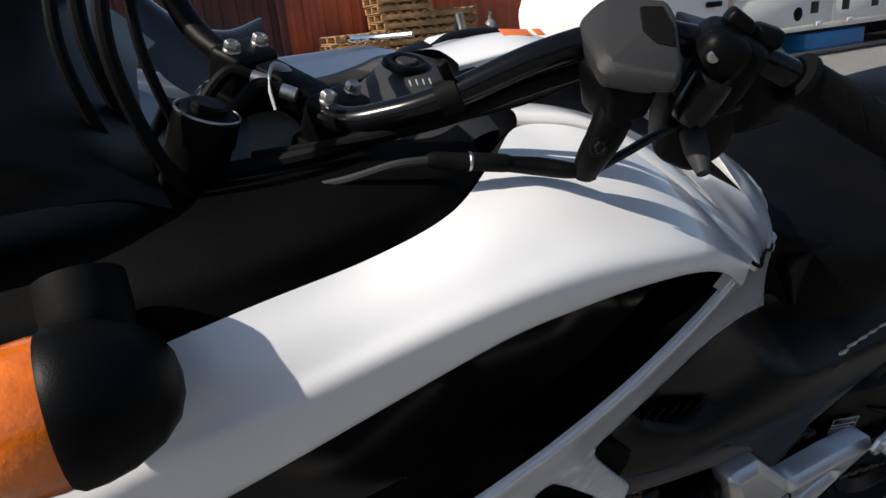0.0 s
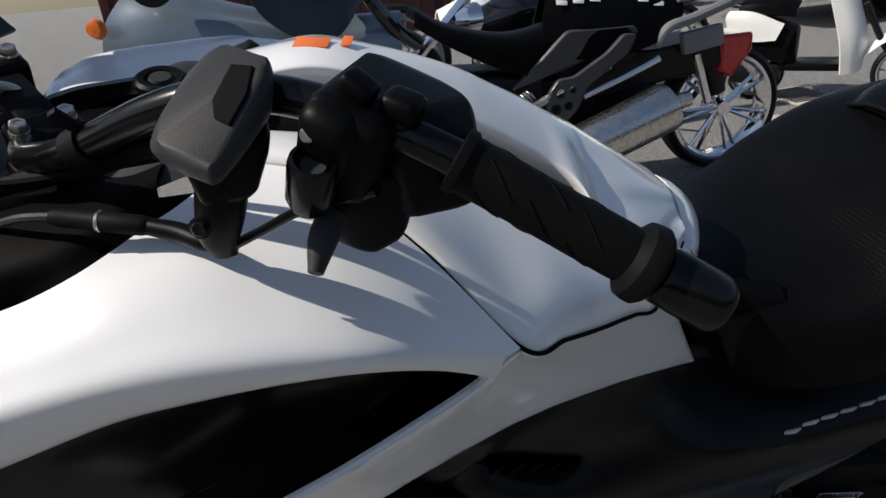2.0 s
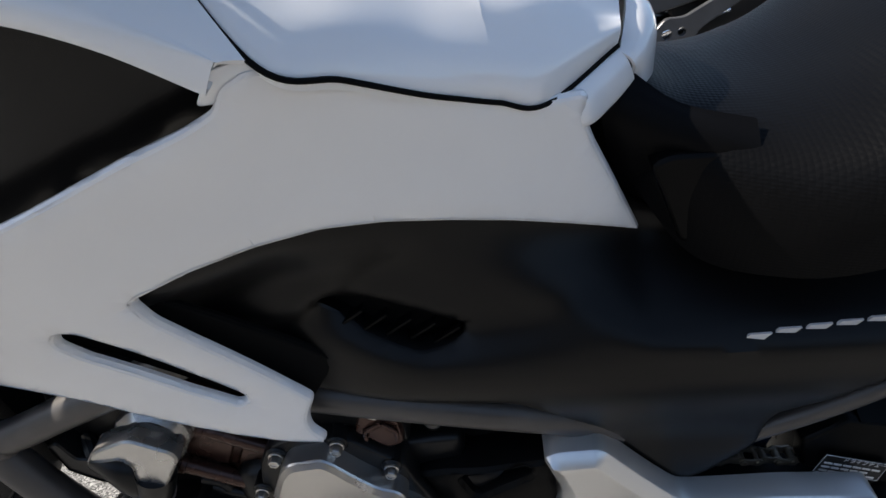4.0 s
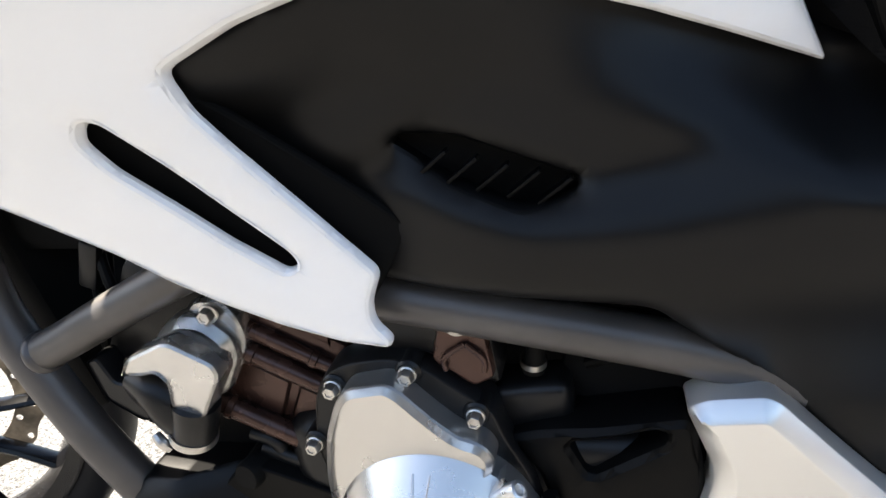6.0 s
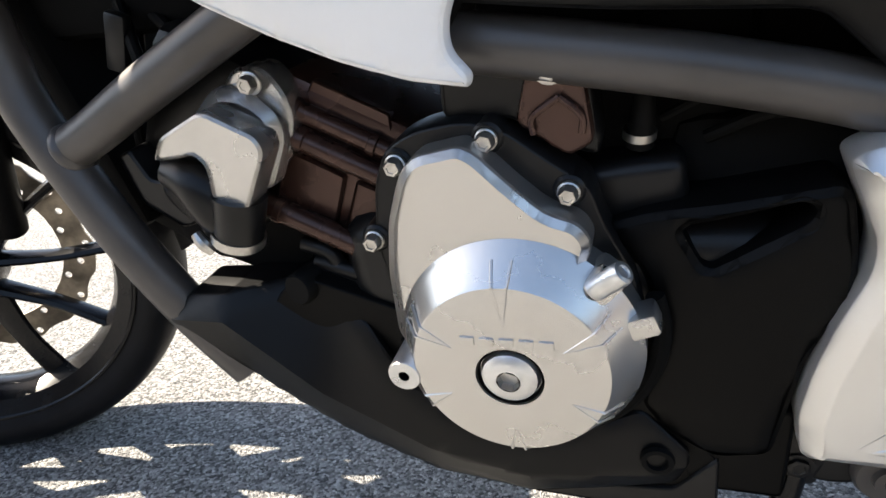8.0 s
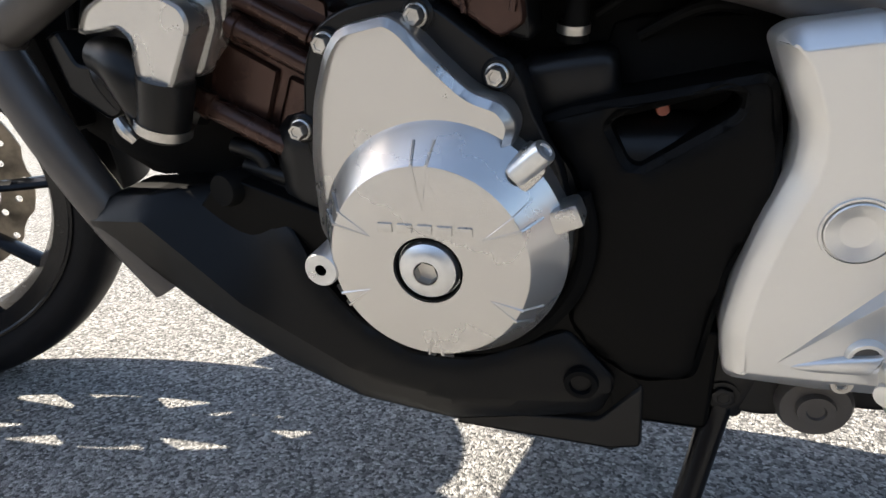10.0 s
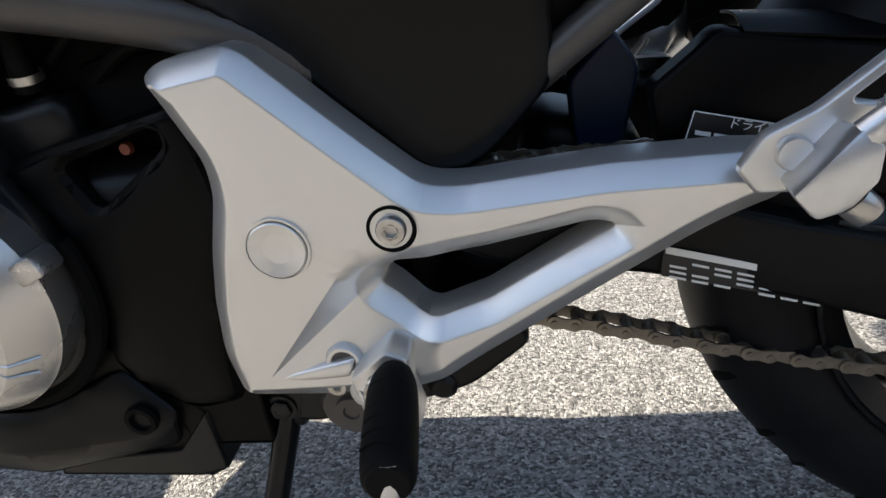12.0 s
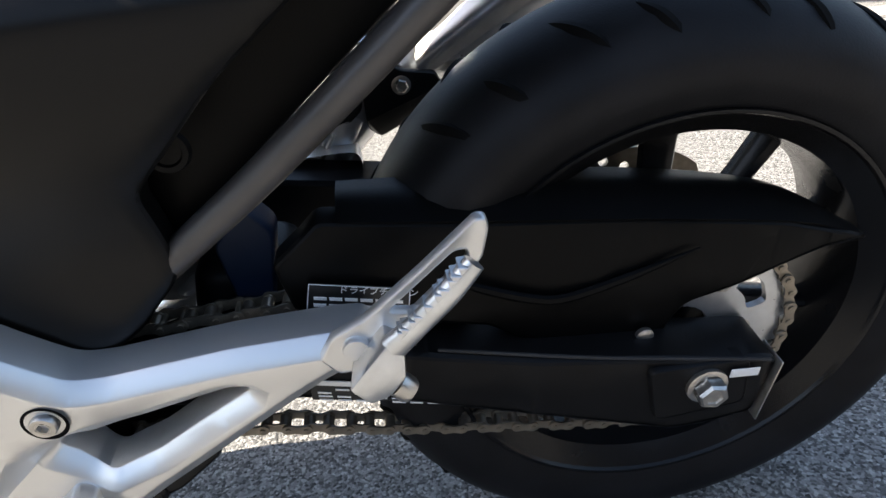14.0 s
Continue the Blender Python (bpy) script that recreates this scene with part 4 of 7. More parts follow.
# out of view; added for the shadow it drops on the ground
part("headlight_cowl", hull([(-.6, -.15, .95), (-.6, .2, .95), (-.62, -.14, .78), (-.62, .19, .78), (-.8, -.1, .96), (-.8, .16, .96), (-.84, -.05, .86), (-.84, .11, .86), (-.76, -.07, .76), (-.76, .13, .76)], .02, 3), M_INNER, BIKE, "unseen black headlight cowl, added to shade the ground")
# housing and stay out of view, set to keep sun off the far cowl
meter = part("instrument", hull([(-.46, .06, 1.235), (-.46, .29, 1.235), (-.48, .06, 1.33), (-.48, .29, 1.33), (-.6, .04, 1.24), (-.6, .3, 1.24), (-.58, .06, 1.33), (-.58, .28, 1.33)], .02, 3), M_INNER, BIKE, "unseen black instrument housing, added to shade the far cowl")
part("instrument_stay", tube([(-.56, .15, 1.03), (-.55, .16, 1.15), (-.54, .17, 1.26)], .025, 14, 14), M_INNER, meter)
# turn signal
sig = part("turn_signal", lathe([(0, -.026), (.012, -.0245), (.024, -.019), (.034, -.008), (.041, .008), (.0435, .022), (.0435, .032), (.041, .036)], (-.488, -.303, 1.026), (-1, -.16, -.02), 36), M_PLASTIC, BIKE, "black turn signal with an amber lens")
part("lens", lathe([(.04, .03), (.041, .04), (.04, .056), (.034, .068), (.02, .075), (0, .077)], (-.488, -.303, 1.026), (-1, -.16, -.02), 36), M_AMBER, sig, "ribbed amber lens")
part("stalk", lathe([(.019, 0), (.02, .012), (.019, .014), (.022, .018), (.024, .028), (.024, .05)], (-.503, -.288, 1.033), (-.1, .62, .5), 28), M_RUBBER, sig, "black rubber stalk")
SETTING.pop()

# ---- frame tubes ----
part("frame_tube", tube([(-.06, -.118, .592), (-.03, -.12, .585), (.05, -.122, .572), (.133, -.12, .556), (.227, -.11, .53), (.3, -.09, .49)], .0205, 50, 24), M_TUBE, BIKE, "satin grey frame tube")
front_tube = part("frame_tube", tube([(-.46, -.10, .70), (-.446, -.11, .62), (-.432, -.118, .56), (-.4, -.125, .495), (-.362, -.128, .42), (-.325, -.122, .345), (-.29, -.112, .28)], .0215, 50, 24), M_TUBE, BIKE, "satin grey down tube")
part("frame_tube", tube([(-.41, -.122, .513), (-.36, -.122, .535), (-.3, -.122, .565), (-.2, -.12, .612), (-.1, -.115, .66)], .0195, 40, 24), M_TUBE, BIKE, "satin grey brace tube welded to the down tube")
part("weld", lathe([(.0195, -.006), (.0225, -.003), (.0232, 0), (.0222, .003), (.0195, .006)], (-.392, -.122, .52), (.05, 0, .022), 28), M_TUBE, front_tube)
part("frame_tube", tube([(-.46, .15, .70), (-.432, .16, .56), (-.362, .16, .42), (-.325, .16, .345)], .0215, 30, 16), M_TUBE, BIKE, "satin grey down tube")
part("seat_rail", tube([(.41, -.085, .455), (.452, -.092, .487), (.53, -.1, .545), (.64, -.105, .632), (.74, -.1, .71)], .0125, 40, 20), M_TUBE, BIKE, "satin grey seat rail tube")

# ---- engine ----
engine = part("crankcase", box((.36, .22, .2), pose(.02, -.01, .35, 0, 0, 0), .03, 3), M_BLACKENG, BIKE, "black engine crankcase")
part("cylinder_block", box((.17, .19, .13), pose(-.14, -.0, .475, 0, 27, 0), .012, 2), M_BRONZE, BIKE, "dark bronze cylinder block lying forward")
cyl = part("cylinder_head", box((.14, .2, .15), pose(-.265, 0, .52, 0, 27, 0), .02, 2), M_BLACKENG, BIKE, "black cylinder head")
for a, b, r in (((-.19, -.1, .546), (-.1, -.1, .501), .0085), ((-.19, -.106, .5235), (-.088, -.106, .4725), .0095), ((-.232, -.106, .463), (-.1, -.106, .399), .0105)):
    rib = part("cylinder_rib", tube([a, tuple((np.array(a) + np.array(b)) / 2), b], r, 12, 18), M_BRONZE, cyl, "dark bronze bolt column of the cylinder")
    d = (Vector(b) - Vector(a)).normalized()
    for u in (.16, .84):
        part("rib_collar", lathe([(r, -.004), (r + .0016, -.003), (r + .0016, .003), (r, .004)], Vector(a).lerp(Vector(b), u), d, 20), M_BRONZE, rib)
for quad in ([(-.198, .508), (-.1454, .4805), (-.1634, .4368), (-.2173, .4592)], [(-.1374, .477), (-.106, .4625), (-.1248, .4218), (-.1553, .4359)]):
    part("cylinder_web", facet(polyarc(quad, .004), -.1005, .003, .003, -.09), M_BRONZE, cyl, "dark bronze side face of the cylinder", 20)
part("cylinder_web", facet(polyarc([(-.16, .56), (-.1, .53), (-.1, .512), (-.17, .547)], .003), -.095, .002, .002, -.085), M_BRONZE, cyl)
part("oil_gallery", tube([(-.2, -.1, .418), (-.175, -.102, .41), (-.16, -.102, .385), (-.12, -.102, .383)], .0075, 24, 12), M_BLACKENG, cyl, "black oil pipe under the cylinder")
part("oil_plug", lathe([(0, .02), (.013, .02), (.015, .017), (.016, -.02)], (-.195, -.112, .385), (-.2, -1, .1), 28), M_RUBBER, cyl, "black rubber plug")
part("pipe_union", tube([(-.19, -.1, .4), (-.15, -.105, .392), (-.115, -.1, .38)], .008, 14, 12), M_BLACKENG, cyl)

# left crankcase cover
base_out = [(-.112, .44), (-.104, .49), (-.09, .518), (-.066, .53), (-.03, .536), (-.003, .53), (.03, .505), (.056, .487), (.064, .46), (.085, .42), (.095, .37), (.085, .31), (.05, .27), (0, .255), (-.05, .27), (-.09, .31), (-.1, .37)]
case = part("crankcase_cover", slab(polyarc(base_out, .012), -.137, -.1, .004), M_BLACKENG, BIKE, "silver painted crankcase cover on a black flange")
lobe = [(-.095, .37), (-.094, .428), (-.087, .47), (-.074, .504), (-.062, .519), (-.027, .526), (-.016, .52), (.006, .497), (.028, .477), (.05, .47), (.059, .455), (.053, .438), (.06, .4), (.04, .33), (-.06, .32)]
part("cover_lobe", facet(polyarc(lobe, .009, 4), -.166, .0085, .0065, -.13), M_SILVER, case, "silver painted upper cover", 22)
CC = Vector((.002, 0, .366))
CF = Vector((-.0005, 0, .3625))  # middle of the flat face, a little low in the dome
part("cover_dome", rings([(CC.x, CC.z, .0925, -.128), (CC.x, CC.z, .0925, -.158), (CC.x, CC.z, .0922, -.1605), (CC.x, CC.z, .0905, -.1622), (-.0002, .3629, .0735, -.1872), (-.0003, .3627, .0722, -.1884), (CF.x, CF.z, .0705, -.1888), (0, .36, .045, -.1892), (0, .359, .0255, -.1892), (0, .359, .0248, -.187), (0, .359, .0245, -.182)]), M_SILVER, case, "round silver generator cover", 24)
CAP = Vector((0, 0, .359))
part("cap_ring", lathe([(.0245, .182), (.0238, .183), (.0225, .183), (.0215, .186), (.0205, .1895), (.016, .1925), (.0125, .1935), (.009, .194)], CAP, (0, -1, 0), 48), M_ALU, case, "bare aluminium cap")
part("cap_socket", lathe([(.009, .194), (.0085, .193), (.0082, .187), (0, .186)], CAP, (0, -1, 0), 6), M_STEEL, case)
part("cap_knurl", lathe([(.0245, .18), (.0246, .184), (.0242, .1885), (.0235, .1885), (.0232, .184)], CAP, (0, -1, 0), 48), M_SEAM, case)
# notches cut into the cone run out to a point on the flat face
for a, l in ((91, .041), (29, .046), (154, .045), (-27, .05), (-88, .05), (-153, .05)):
    ca, sa = math.cos(radians(a)), math.sin(radians(a))
    tip = CF + Vector((l * ca, -.1893, l * sa))
    for e in (-1, 1):
        knee = CF + Vector((.073 * ca - e * .0052 * sa, -.1884, .073 * sa + e * .0052 * ca))
        far = CF + Vector((.085 * ca - e * .0072 * sa, -.1722, .085 * sa + e * .0072 * ca))
        part("cover_flute", tube([far, knee, tip], [.0014, .0013, .0003], 12, 6, smooth=False), M_SILVER, case)
for k in range(5):
    part("cast_bar", box((.0105, .0026, .0066), pose(-.0285 + k * .0142, -.1895, .3905, 0, 0, 0), .0005), M_SILVER, case, "raised cast lettering bar")
part("ear", lathe([(.0045, .19), (.0125, .19), (.0135, .188), (.0135, .15)], (-.083, 0, .352), (0, -1, 0), 28), M_ALU, case, "round bolt ear")
part("ear_hole", lathe([(.0046, .1895), (.004, .189), (.004, .18), (0, .18)], (-.083, 0, .352), (0, -1, 0), 16), M_SEAM, case)
part("stud_boss", box((.022, .03, .034), pose(.062, -.16, .425, 0, 42, 0), .005), M_SILVER, case)
part("stud", lathe([(.0085, 0), (.0085, .026), (.0078, .028), (.005, .0285), (.0045, .027), (0, .0265)], (.06, -.17, .426), (.62, -.25, .62), 24), M_ALU, case, "bare metal bolt")
part("side_boss", box((.03, .026, .018), pose(.088, -.156, .393, 0, -22, 0), .004), M_SILVER, case)
for bx, bz in ((-.013, .523), (.041, .484), (-.082, .506), (-.11, .444)):
    part("cover_bolt", hexbolt((bx, -.139, bz), (0, -1, 0), .0062, .011, 1.3), M_STEEL, case, "hexagonal flange bolt")
    part("bolt_ear", lathe([(0, .003), (.0095, .003), (.0115, .001), (.012, -.02)], (bx, -.136, bz), (0, -1, 0), 24), M_BLACKENG, case)
# breather housing above the cover
part("breather", slab(polyarc([(-.05, .56), (-.02, .585), (.02, .585), (.055, .56), (.062, .5), (.03, .51), (0, .53), (-.05, .53)], .01), -.12, -.04, .006), M_BLACKENG, engine, "black breather housing")
part("mount_lug", slab(polyarc([(.005, .53), (.016, .572), (.05, .572), (.058, .515), (.04, .505)], .006), -.13, -.1, .004), M_BRONZE, engine, "dark bronze engine mount lug")
part("mount_bolt", hexbolt((.03, -.131, .566), (0, -1, 0), .007, .006), M_STEEL, engine)
for a, b in (((.018, .535), (.036, .548)), ((.05, .535), (.036, .548))):
    part("lug_rib", tube([(a[0], -.132, a[1] - .012), (a[0], -.132, a[1]), (b[0], -.132, b[1])], .0025, 10, 8), M_BRONZE, engine)
part("hose_tee", tube([(.085, -.09, .5), (.088, -.095, .525), (.087, -.09, .55)], [.011, .008, .007], 14, 14), M_RUBBER, engine, "black rubber hose")
part("hose_clip", lathe([(.011, -.003), (.0118, -.003), (.0118, .003), (.011, .003)], (.0855, -.091, .508), (.05, -.1, .6), 22), M_STEEL, engine)
for k, (p, q, w) in enumerate((((.11, .54), (.2, .545), .006), ((.1, .515), (.18, .535), .004), ((.13, .5), (.21, .515), .005), ((.07, .55), (.1, .58), .008))):
    part("hose", tube([(p[0], -.08, p[1]), ((p[0] + q[0]) / 2, -.09, (p[1] + q[1]) / 2 + .012), (q[0], -.08, q[1])], w, 20, 10), M_RUBBER, engine, "black hose behind the frame tube")
part("starter_cover", box((.07, .08, .05), pose(.085, -.07, .468, 0, -8, 0), .012, 3), M_BLACKENG, engine)

# water pump on the cylinder head
pump = part("water_pump", facet(polyarc([(-.215, .577), (-.188, .578), (-.1735, .557), (-.1705, .535), (-.181, .509), (-.2063, .484), (-.24, .488), (-.255, .52), (-.235, .555)], .009), -.118, .004, .004, -.09), M_SILVER, BIKE, "silver and black water pump cover", 22)
part("pump_body", facet(polyarc([(-.262, .54), (-.232, .5655), (-.2, .564), (-.178, .543), (-.176, .522), (-.2, .478), (-.236, .482), (-.252, .515)], .012), -.134, .012, .012, -.11), M_SILVER, pump, "silver pump shoulder", 22)
part("pump_cap", facet(polyarc([(-.2826, .5165), (-.2705, .5355), (-.2291, .5538), (-.2205, .5536), (-.1831, .5342), (-.1791, .5217), (-.2075, .4741), (-.2379, .4826), (-.2349, .5127), (-.2448, .5217), (-.2559, .5184)], .007), -.156, .0035, .0035, -.128), M_SILVER, pump, "silver pump cap", 22)
part("pump_outlet", tube([(-.223, -.138, .482), (-.229, -.138, .462), (-.239, -.136, .437)], [.0225, .0215, .0205], 16, 20), M_BLACKENG, pump, "black hose outlet")
part("hose_clamp", lathe([(.0215, -.004), (.0228, -.004), (.0228, .004), (.0215, .004)], (-.2375, -.136, .4425), (.04, 0, .1), 28), M_STEEL, pump, "steel hose clamp")
part("clamp_screw", tube([(-.268, -.15, .451), (-.262, -.152, .443), (-.256, -.15, .434)], [.0045, .0058, .0042], 10, 10), M_STEEL, pump)
part("pump_bolt", hexbolt((-.1965, -.121, .5665), (0, -1, 0), .0065, .011, 1.4), M_STEEL, pump)
part("thermostat", tube([(-.29, -.13, .5), (-.262, -.135, .49), (-.25, -.135, .465), (-.262, -.13, .445)], [.014, .021, .021, .012], 24, 18), M_BLACKENG, pump, "black thermostat elbow")
part("pump_bracket", facet(polyarc([(-.345, .512), (-.33, .518), (-.318, .49), (-.29, .488), (-.272, .47), (-.286, .448), (-.3, .444), (-.318, .456), (-.336, .468)], .005), -.128, .003, .003, -.1), M_BLACKENG, pump, "dark cast bracket of the pump", 22)
part("sensor", tube([(-.315, -.1, .5), (-.3, -.12, .48), (-.288, -.12, .452)], [.008, .01, .006], 14, 10), M_BLACKENG, pump)
for p in (((-.36, -.06, .66), (-.355, -.07, .58), (-.36, -.08, .5)), ((-.34, -.07, .63), (-.31, -.1, .58), (-.3, -.09, .54)), ((-.32, -.06, .62), (-.27, -.09, .595), (-.25, -.09, .6)), ((-.345, -.03, .66), (-.35, -.06, .56), (-.34, -.07, .46))):
    part("engine_cable", tube(p, .0055, 24, 10), M_RUBBER, engine, "black cable beside the radiator")
# carried on to the far side so that it shades the ground
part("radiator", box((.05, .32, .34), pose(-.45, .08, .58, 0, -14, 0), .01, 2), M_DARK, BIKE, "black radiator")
part("radiator_bracket", box((.02, .012, .05), pose(-.335, -.09, .6, 0, 20, 0), .003), M_BLACKENG, engine)

# black sprocket cover with a triangular hole
spro = [(.06, .45), (.094, .462), (.206, .484), (.214, .478), (.222, .439), (.225, .402), (.203, .351), (.196, .302), (.19, .25), (.15, .24), (.11, .262), (.09, .29), (.095, .33), (.1, .38), (.09, .415)]
hole = [(.115, .449), (.12, .454), (.187, .473), (.195, .468), (.192, .458), (.136, .421), (.129, .424)]
part("sprocket_cover", shell(polyarc(spro, .01), lambda x, z: -.135 + .12 * max(0.0, .14 - x) + .1 * max(0, .3 - z), .05, [polyarc(hole, .004)], .011, .006, chamfer=.005), M_PLASTIC, BIKE, "matt black sprocket cover with a three cornered hole")
part("sprocket_cover_lower", slab(polyarc([(.11, .3), (.205, .295), (.205, .2), (.13, .2)], .008), -.125, -.02, .006), M_PLASTIC, BIKE, "black lower engine cover")
part("neutral_switch", lathe([(0, .004), (.004, .004), (.005, 0)], (.149, -.101, .454), (0, -1, 0), 14), mat("switch_copper", (0.3, 0.07, 0.04), 0.4), engine, "copper red switch tip")

# belly cowl
belly = [(-.334, .36), (-.314, .378), (-.255, .396), (-.21, .394), (-.16, .365), (-.125, .335), (-.106, .31), (-.082, .285), (-.035, .257), (.015, .256), (.059, .277), (.082, .297), (.132, .262), (.131, .23), (.113, .207), (.014, .192), (-.088, .192), (-.162, .22), (-.221, .25), (-.298, .307)]


def belly_y(x, z):
    """Two faces that meet in a crease: the upper one leans back to the engine, the lower one under it."""
    crease = float(np.interp(x, (-.34, -.271, -.187, -.091, 0, .09, .13), (.356, .362, .290, .238, .2187, .2257, .235)))
    return -.152 + .62 * max(0.0, z - crease) * (.35 + .65 * smooth((-.12 - x) / .1)) + .3 * max(0.0, crease - z) + .1 * max(0.0, -.271 - x) + .12 * max(0.0, x)


cowl = part("belly_cowl", shell(polyarc([(-.348, .349), (-.3156, .3785), (-.2747, .383), (-.228, .3855), (-.189, .385), (-.14, .352), (-.118, .318), (-.1, .296), (-.082, .28), (-.035, .255), (.015, .254), (.059, .27), (.0914, .2837), (.132, .2435), (.121, .206), (.0, .188), (-.088, .194), (-.164, .2185), (-.2537, .2627), (-.3026, .3016)], .008), belly_y, .05, (), .0115, .006, cuts=[(-.34, .356, .069, .006), (-.271, .362, .084, -.072), (-.187, .29, .096, -.052), (-.091, .238, .091, -.0193), (0, .2187, .09, .007)]), M_PANEL, BIKE, "satin black belly cowl with a long crease", 30)
part("belly_floor", slab(polyarc([(-.3, .3), (-.16, .215), (0, .185), (.13, .18), (.155, .235), (.1, .3), (-.2, .4)], .01), -.125, .2, .004), M_PLASTIC, BIKE, "black engine belly")
part("cowl_mount", lathe([(.014, .0), (.013, .004), (.009, .004), (.008, -.004), (0, -.004)], (.105, -.138, .243), (0, -1, 0), 24), M_DARK, cowl, "dark mounting hole")
part("sump_rail", slab(polyarc([(-.005, .172), (.13, .169), (.156, .176), (.153, .24), (.12, .2), (0, .19)], .005), -.128, -.05, .004), M_BLACKENG, cowl)
part("sump_foot", lathe([(0, .014), (.01, .014), (.012, .01), (.012, -.01)], (.13, -.11, .176), (0, 0, -1), 6), M_BLACKENG, cowl)
# solid black tube that stands in for the shaded gap
part("cover_gap_shade", tube([CC + Vector((.103 * math.cos(a), -.135, .103 * math.sin(a))) for a in (radians(190 + 190 * k / 14) for k in range(15))], .007, 60, 10), M_SEAM, cowl, "black ring for the shade in the gap round the cover")

# ---- footpeg plate ----
plate_out = [(.203, .506), (.216, .514), (.258, .519), (.268, .514), (.31, .472), (.36, .424), (.382, .42), (.473, .427), (.546, .427), (.572, .425), (.575, .4), (.545, .388), (.525, .378), (.465, .342), (.408, .307), (.36, .278), (.335, .266), (.275, .268), (.205, .27), (.199, .31), (.204, .352), (.213, .39), (.226, .43), (.226, .452), (.214, .48)]
plate_hole = [(.318, .353), (.33, .366), (.35, .373), (.396, .378), (.463, .391), (.479, .387), (.442, .367), (.392, .338), (.358, .328), (.345, .33)]


def plate_y(x, z):
    """Face of the casting: flat, with a step down to the foot behind a slanting crease that runs out at the toe, and arms that stand a little back."""
    fx, fz = .3088 - .2353, .3825 - .2938
    off = ((x - .2353) * fz - (z - .2938) * fx) / math.hypot(fx, fz)
    run = ((x - .2353) * fx + (z - .2938) * fz) / math.hypot(fx, fz)
    wide = max(.0004, .024 * min(1.0, run / .11))
    step = .75 * wide * max(0.0, min(1.0, off / wide)) * (1 - smooth((x - .33) / .03)) * (1 - smooth((z - .36) / .03)) if run > 0 else 0.0
    return -.157 + step + .006 * smooth((x - .33) / .06)


folds = [(.2353, .2938, .0735, .0887), (.2353, .2938, .0905, .0705), (.2353, .2938, .084, .08)] + [(x, .4, 0, 1) for x in (.33, .345, .36, .375, .39)] + [(.3, z, 1, 0) for z in (.36, .375, .39)]
plate = part("footpeg_plate", casting(polyarc(plate_out, .01, 5), plate_y, .0145, .0115, .03, [polyarc(plate_hole, .007, 4)], folds), M_PLATE, BIKE, "silver cast aluminium footpeg plate", 32)
part("plate_rib", hull([(.234, -.15, .2925), (.236, -.1565, .2905), (.292, -.157, .3), (.298, -.157, .306), (.298, -.14, .31), (.292, -.157, .292), (.24, -.153, .2855), (.292, -.14, .286)], .0015, 2), M_PLATE, plate)
button = part("plate_cap", lathe([(.0222, -.002), (.0218, .0016), (.0205, .0016), (.0202, -.001), (.0196, -.001), (.0193, .0022), (.0185, .0028), (.0105, .0002), (.0098, 0), (0, 0)], (.2652, -.1575, .394), (0, -1, 0), 44), M_PLATE, plate, "round silver cap")
# uncut plate; a dark ring gives the shade round the bolt
part("bolt_recess_shade", lathe([(.0158, .0005), (.0148, .0012), (.0135, .0008), (.012, -.003), (0, -.003)], (.3405, -.1565, .402), (0, -1, 0), 32), M_SEAM, plate, "dark ring for the shaded recess round a bolt")
part("plate_bolt", socketbolt((.3405, -.156, .402), (0, -1, 0), .0095, .0055), M_STEEL, plate, "steel socket bolt")
part("pivot_cap", lathe([(.0135, -.006), (.0135, .006), (.0115, .009), (.009, .009), (.0085, .007), (0, .007)], (.289, -.145, .302), (0, -1, 0), 28), M_PLATE, plate)
part("pivot_face", lathe([(.0085, .0074), (0, .0078)], (.289, -.145, .302), (0, -1, 0), 24), M_TUBE, plate, "dark pivot face")
part("plate_bolt", socketbolt((.279, -.148, .279), (0, -1, 0), .0075, .0045), M_STEEL, plate, "steel socket bolt")
part("peg_clevis", slab(polyarc([(.297, .3), (.325, .322), (.34, .315), (.337, .28), (.325, .262), (.302, .27)], .004), -.172, -.14, .003), M_PLATE, plate, "silver peg clevis")
part("clevis_pin", lathe([(0, .006), (.0075, .005), (.008, .002), (.008, -.01)], (.302, -.165, .285), (-.6, -.8, 0), 20), M_PLATE, plate)
part("clevis_plate", box((.006, .03, .045), pose(.336, -.166, .288, 0, -12, 0), .001), M_PLATE, plate)
part("spring", tube([(.318 + .005 * math.cos(k * 1.3), -.177 - .001 * k, .303 + .005 * math.sin(k * 1.3)) for k in range(16)], .0014, 60, 6), M_STEEL, plate, "steel return spring")
peg = part("footpeg", tube([(.329, -.17, .303), (.3305, -.185, .3035), (.334, -.21, .303), (.338, -.24, .301), (.3405, -.258, .3), (.341, -.263, .3)], [.0115, .0155, .0168, .0168, .0155, .012], 30, 20), M_RUBBER, BIKE, "folded black rubber footpeg with a metal feeler")
PD = Vector((.01, -.09, -.003)).normalized()
part("feeler", lathe([(.0125, -.016), (.0095, -.004), (.0088, .006), (.0072, .008), (.007, .022), (.0055, .024), (0, .024)], (.3405, -.255, .2935), (-.03, -.3, -1), 20), M_ALU, peg, "bare metal feeler")
part("peg_core", tube([(.324, -.16, .292), (.331, -.19, .288), (.34, -.255, .284)], [.007, .008, .007], 12, 10), M_ALU, peg)
for k in range(6):
    part("peg_rib", tube([Vector((.332, -.196, .303)) + PD * (.0105 * k) + Vector((.0164 * math.cos(a), 0, .0164 * math.sin(a))) for a in (radians(35 + 110 * j / 8) for j in range(9))], .0007, 16, 6), M_RUBBER, peg)

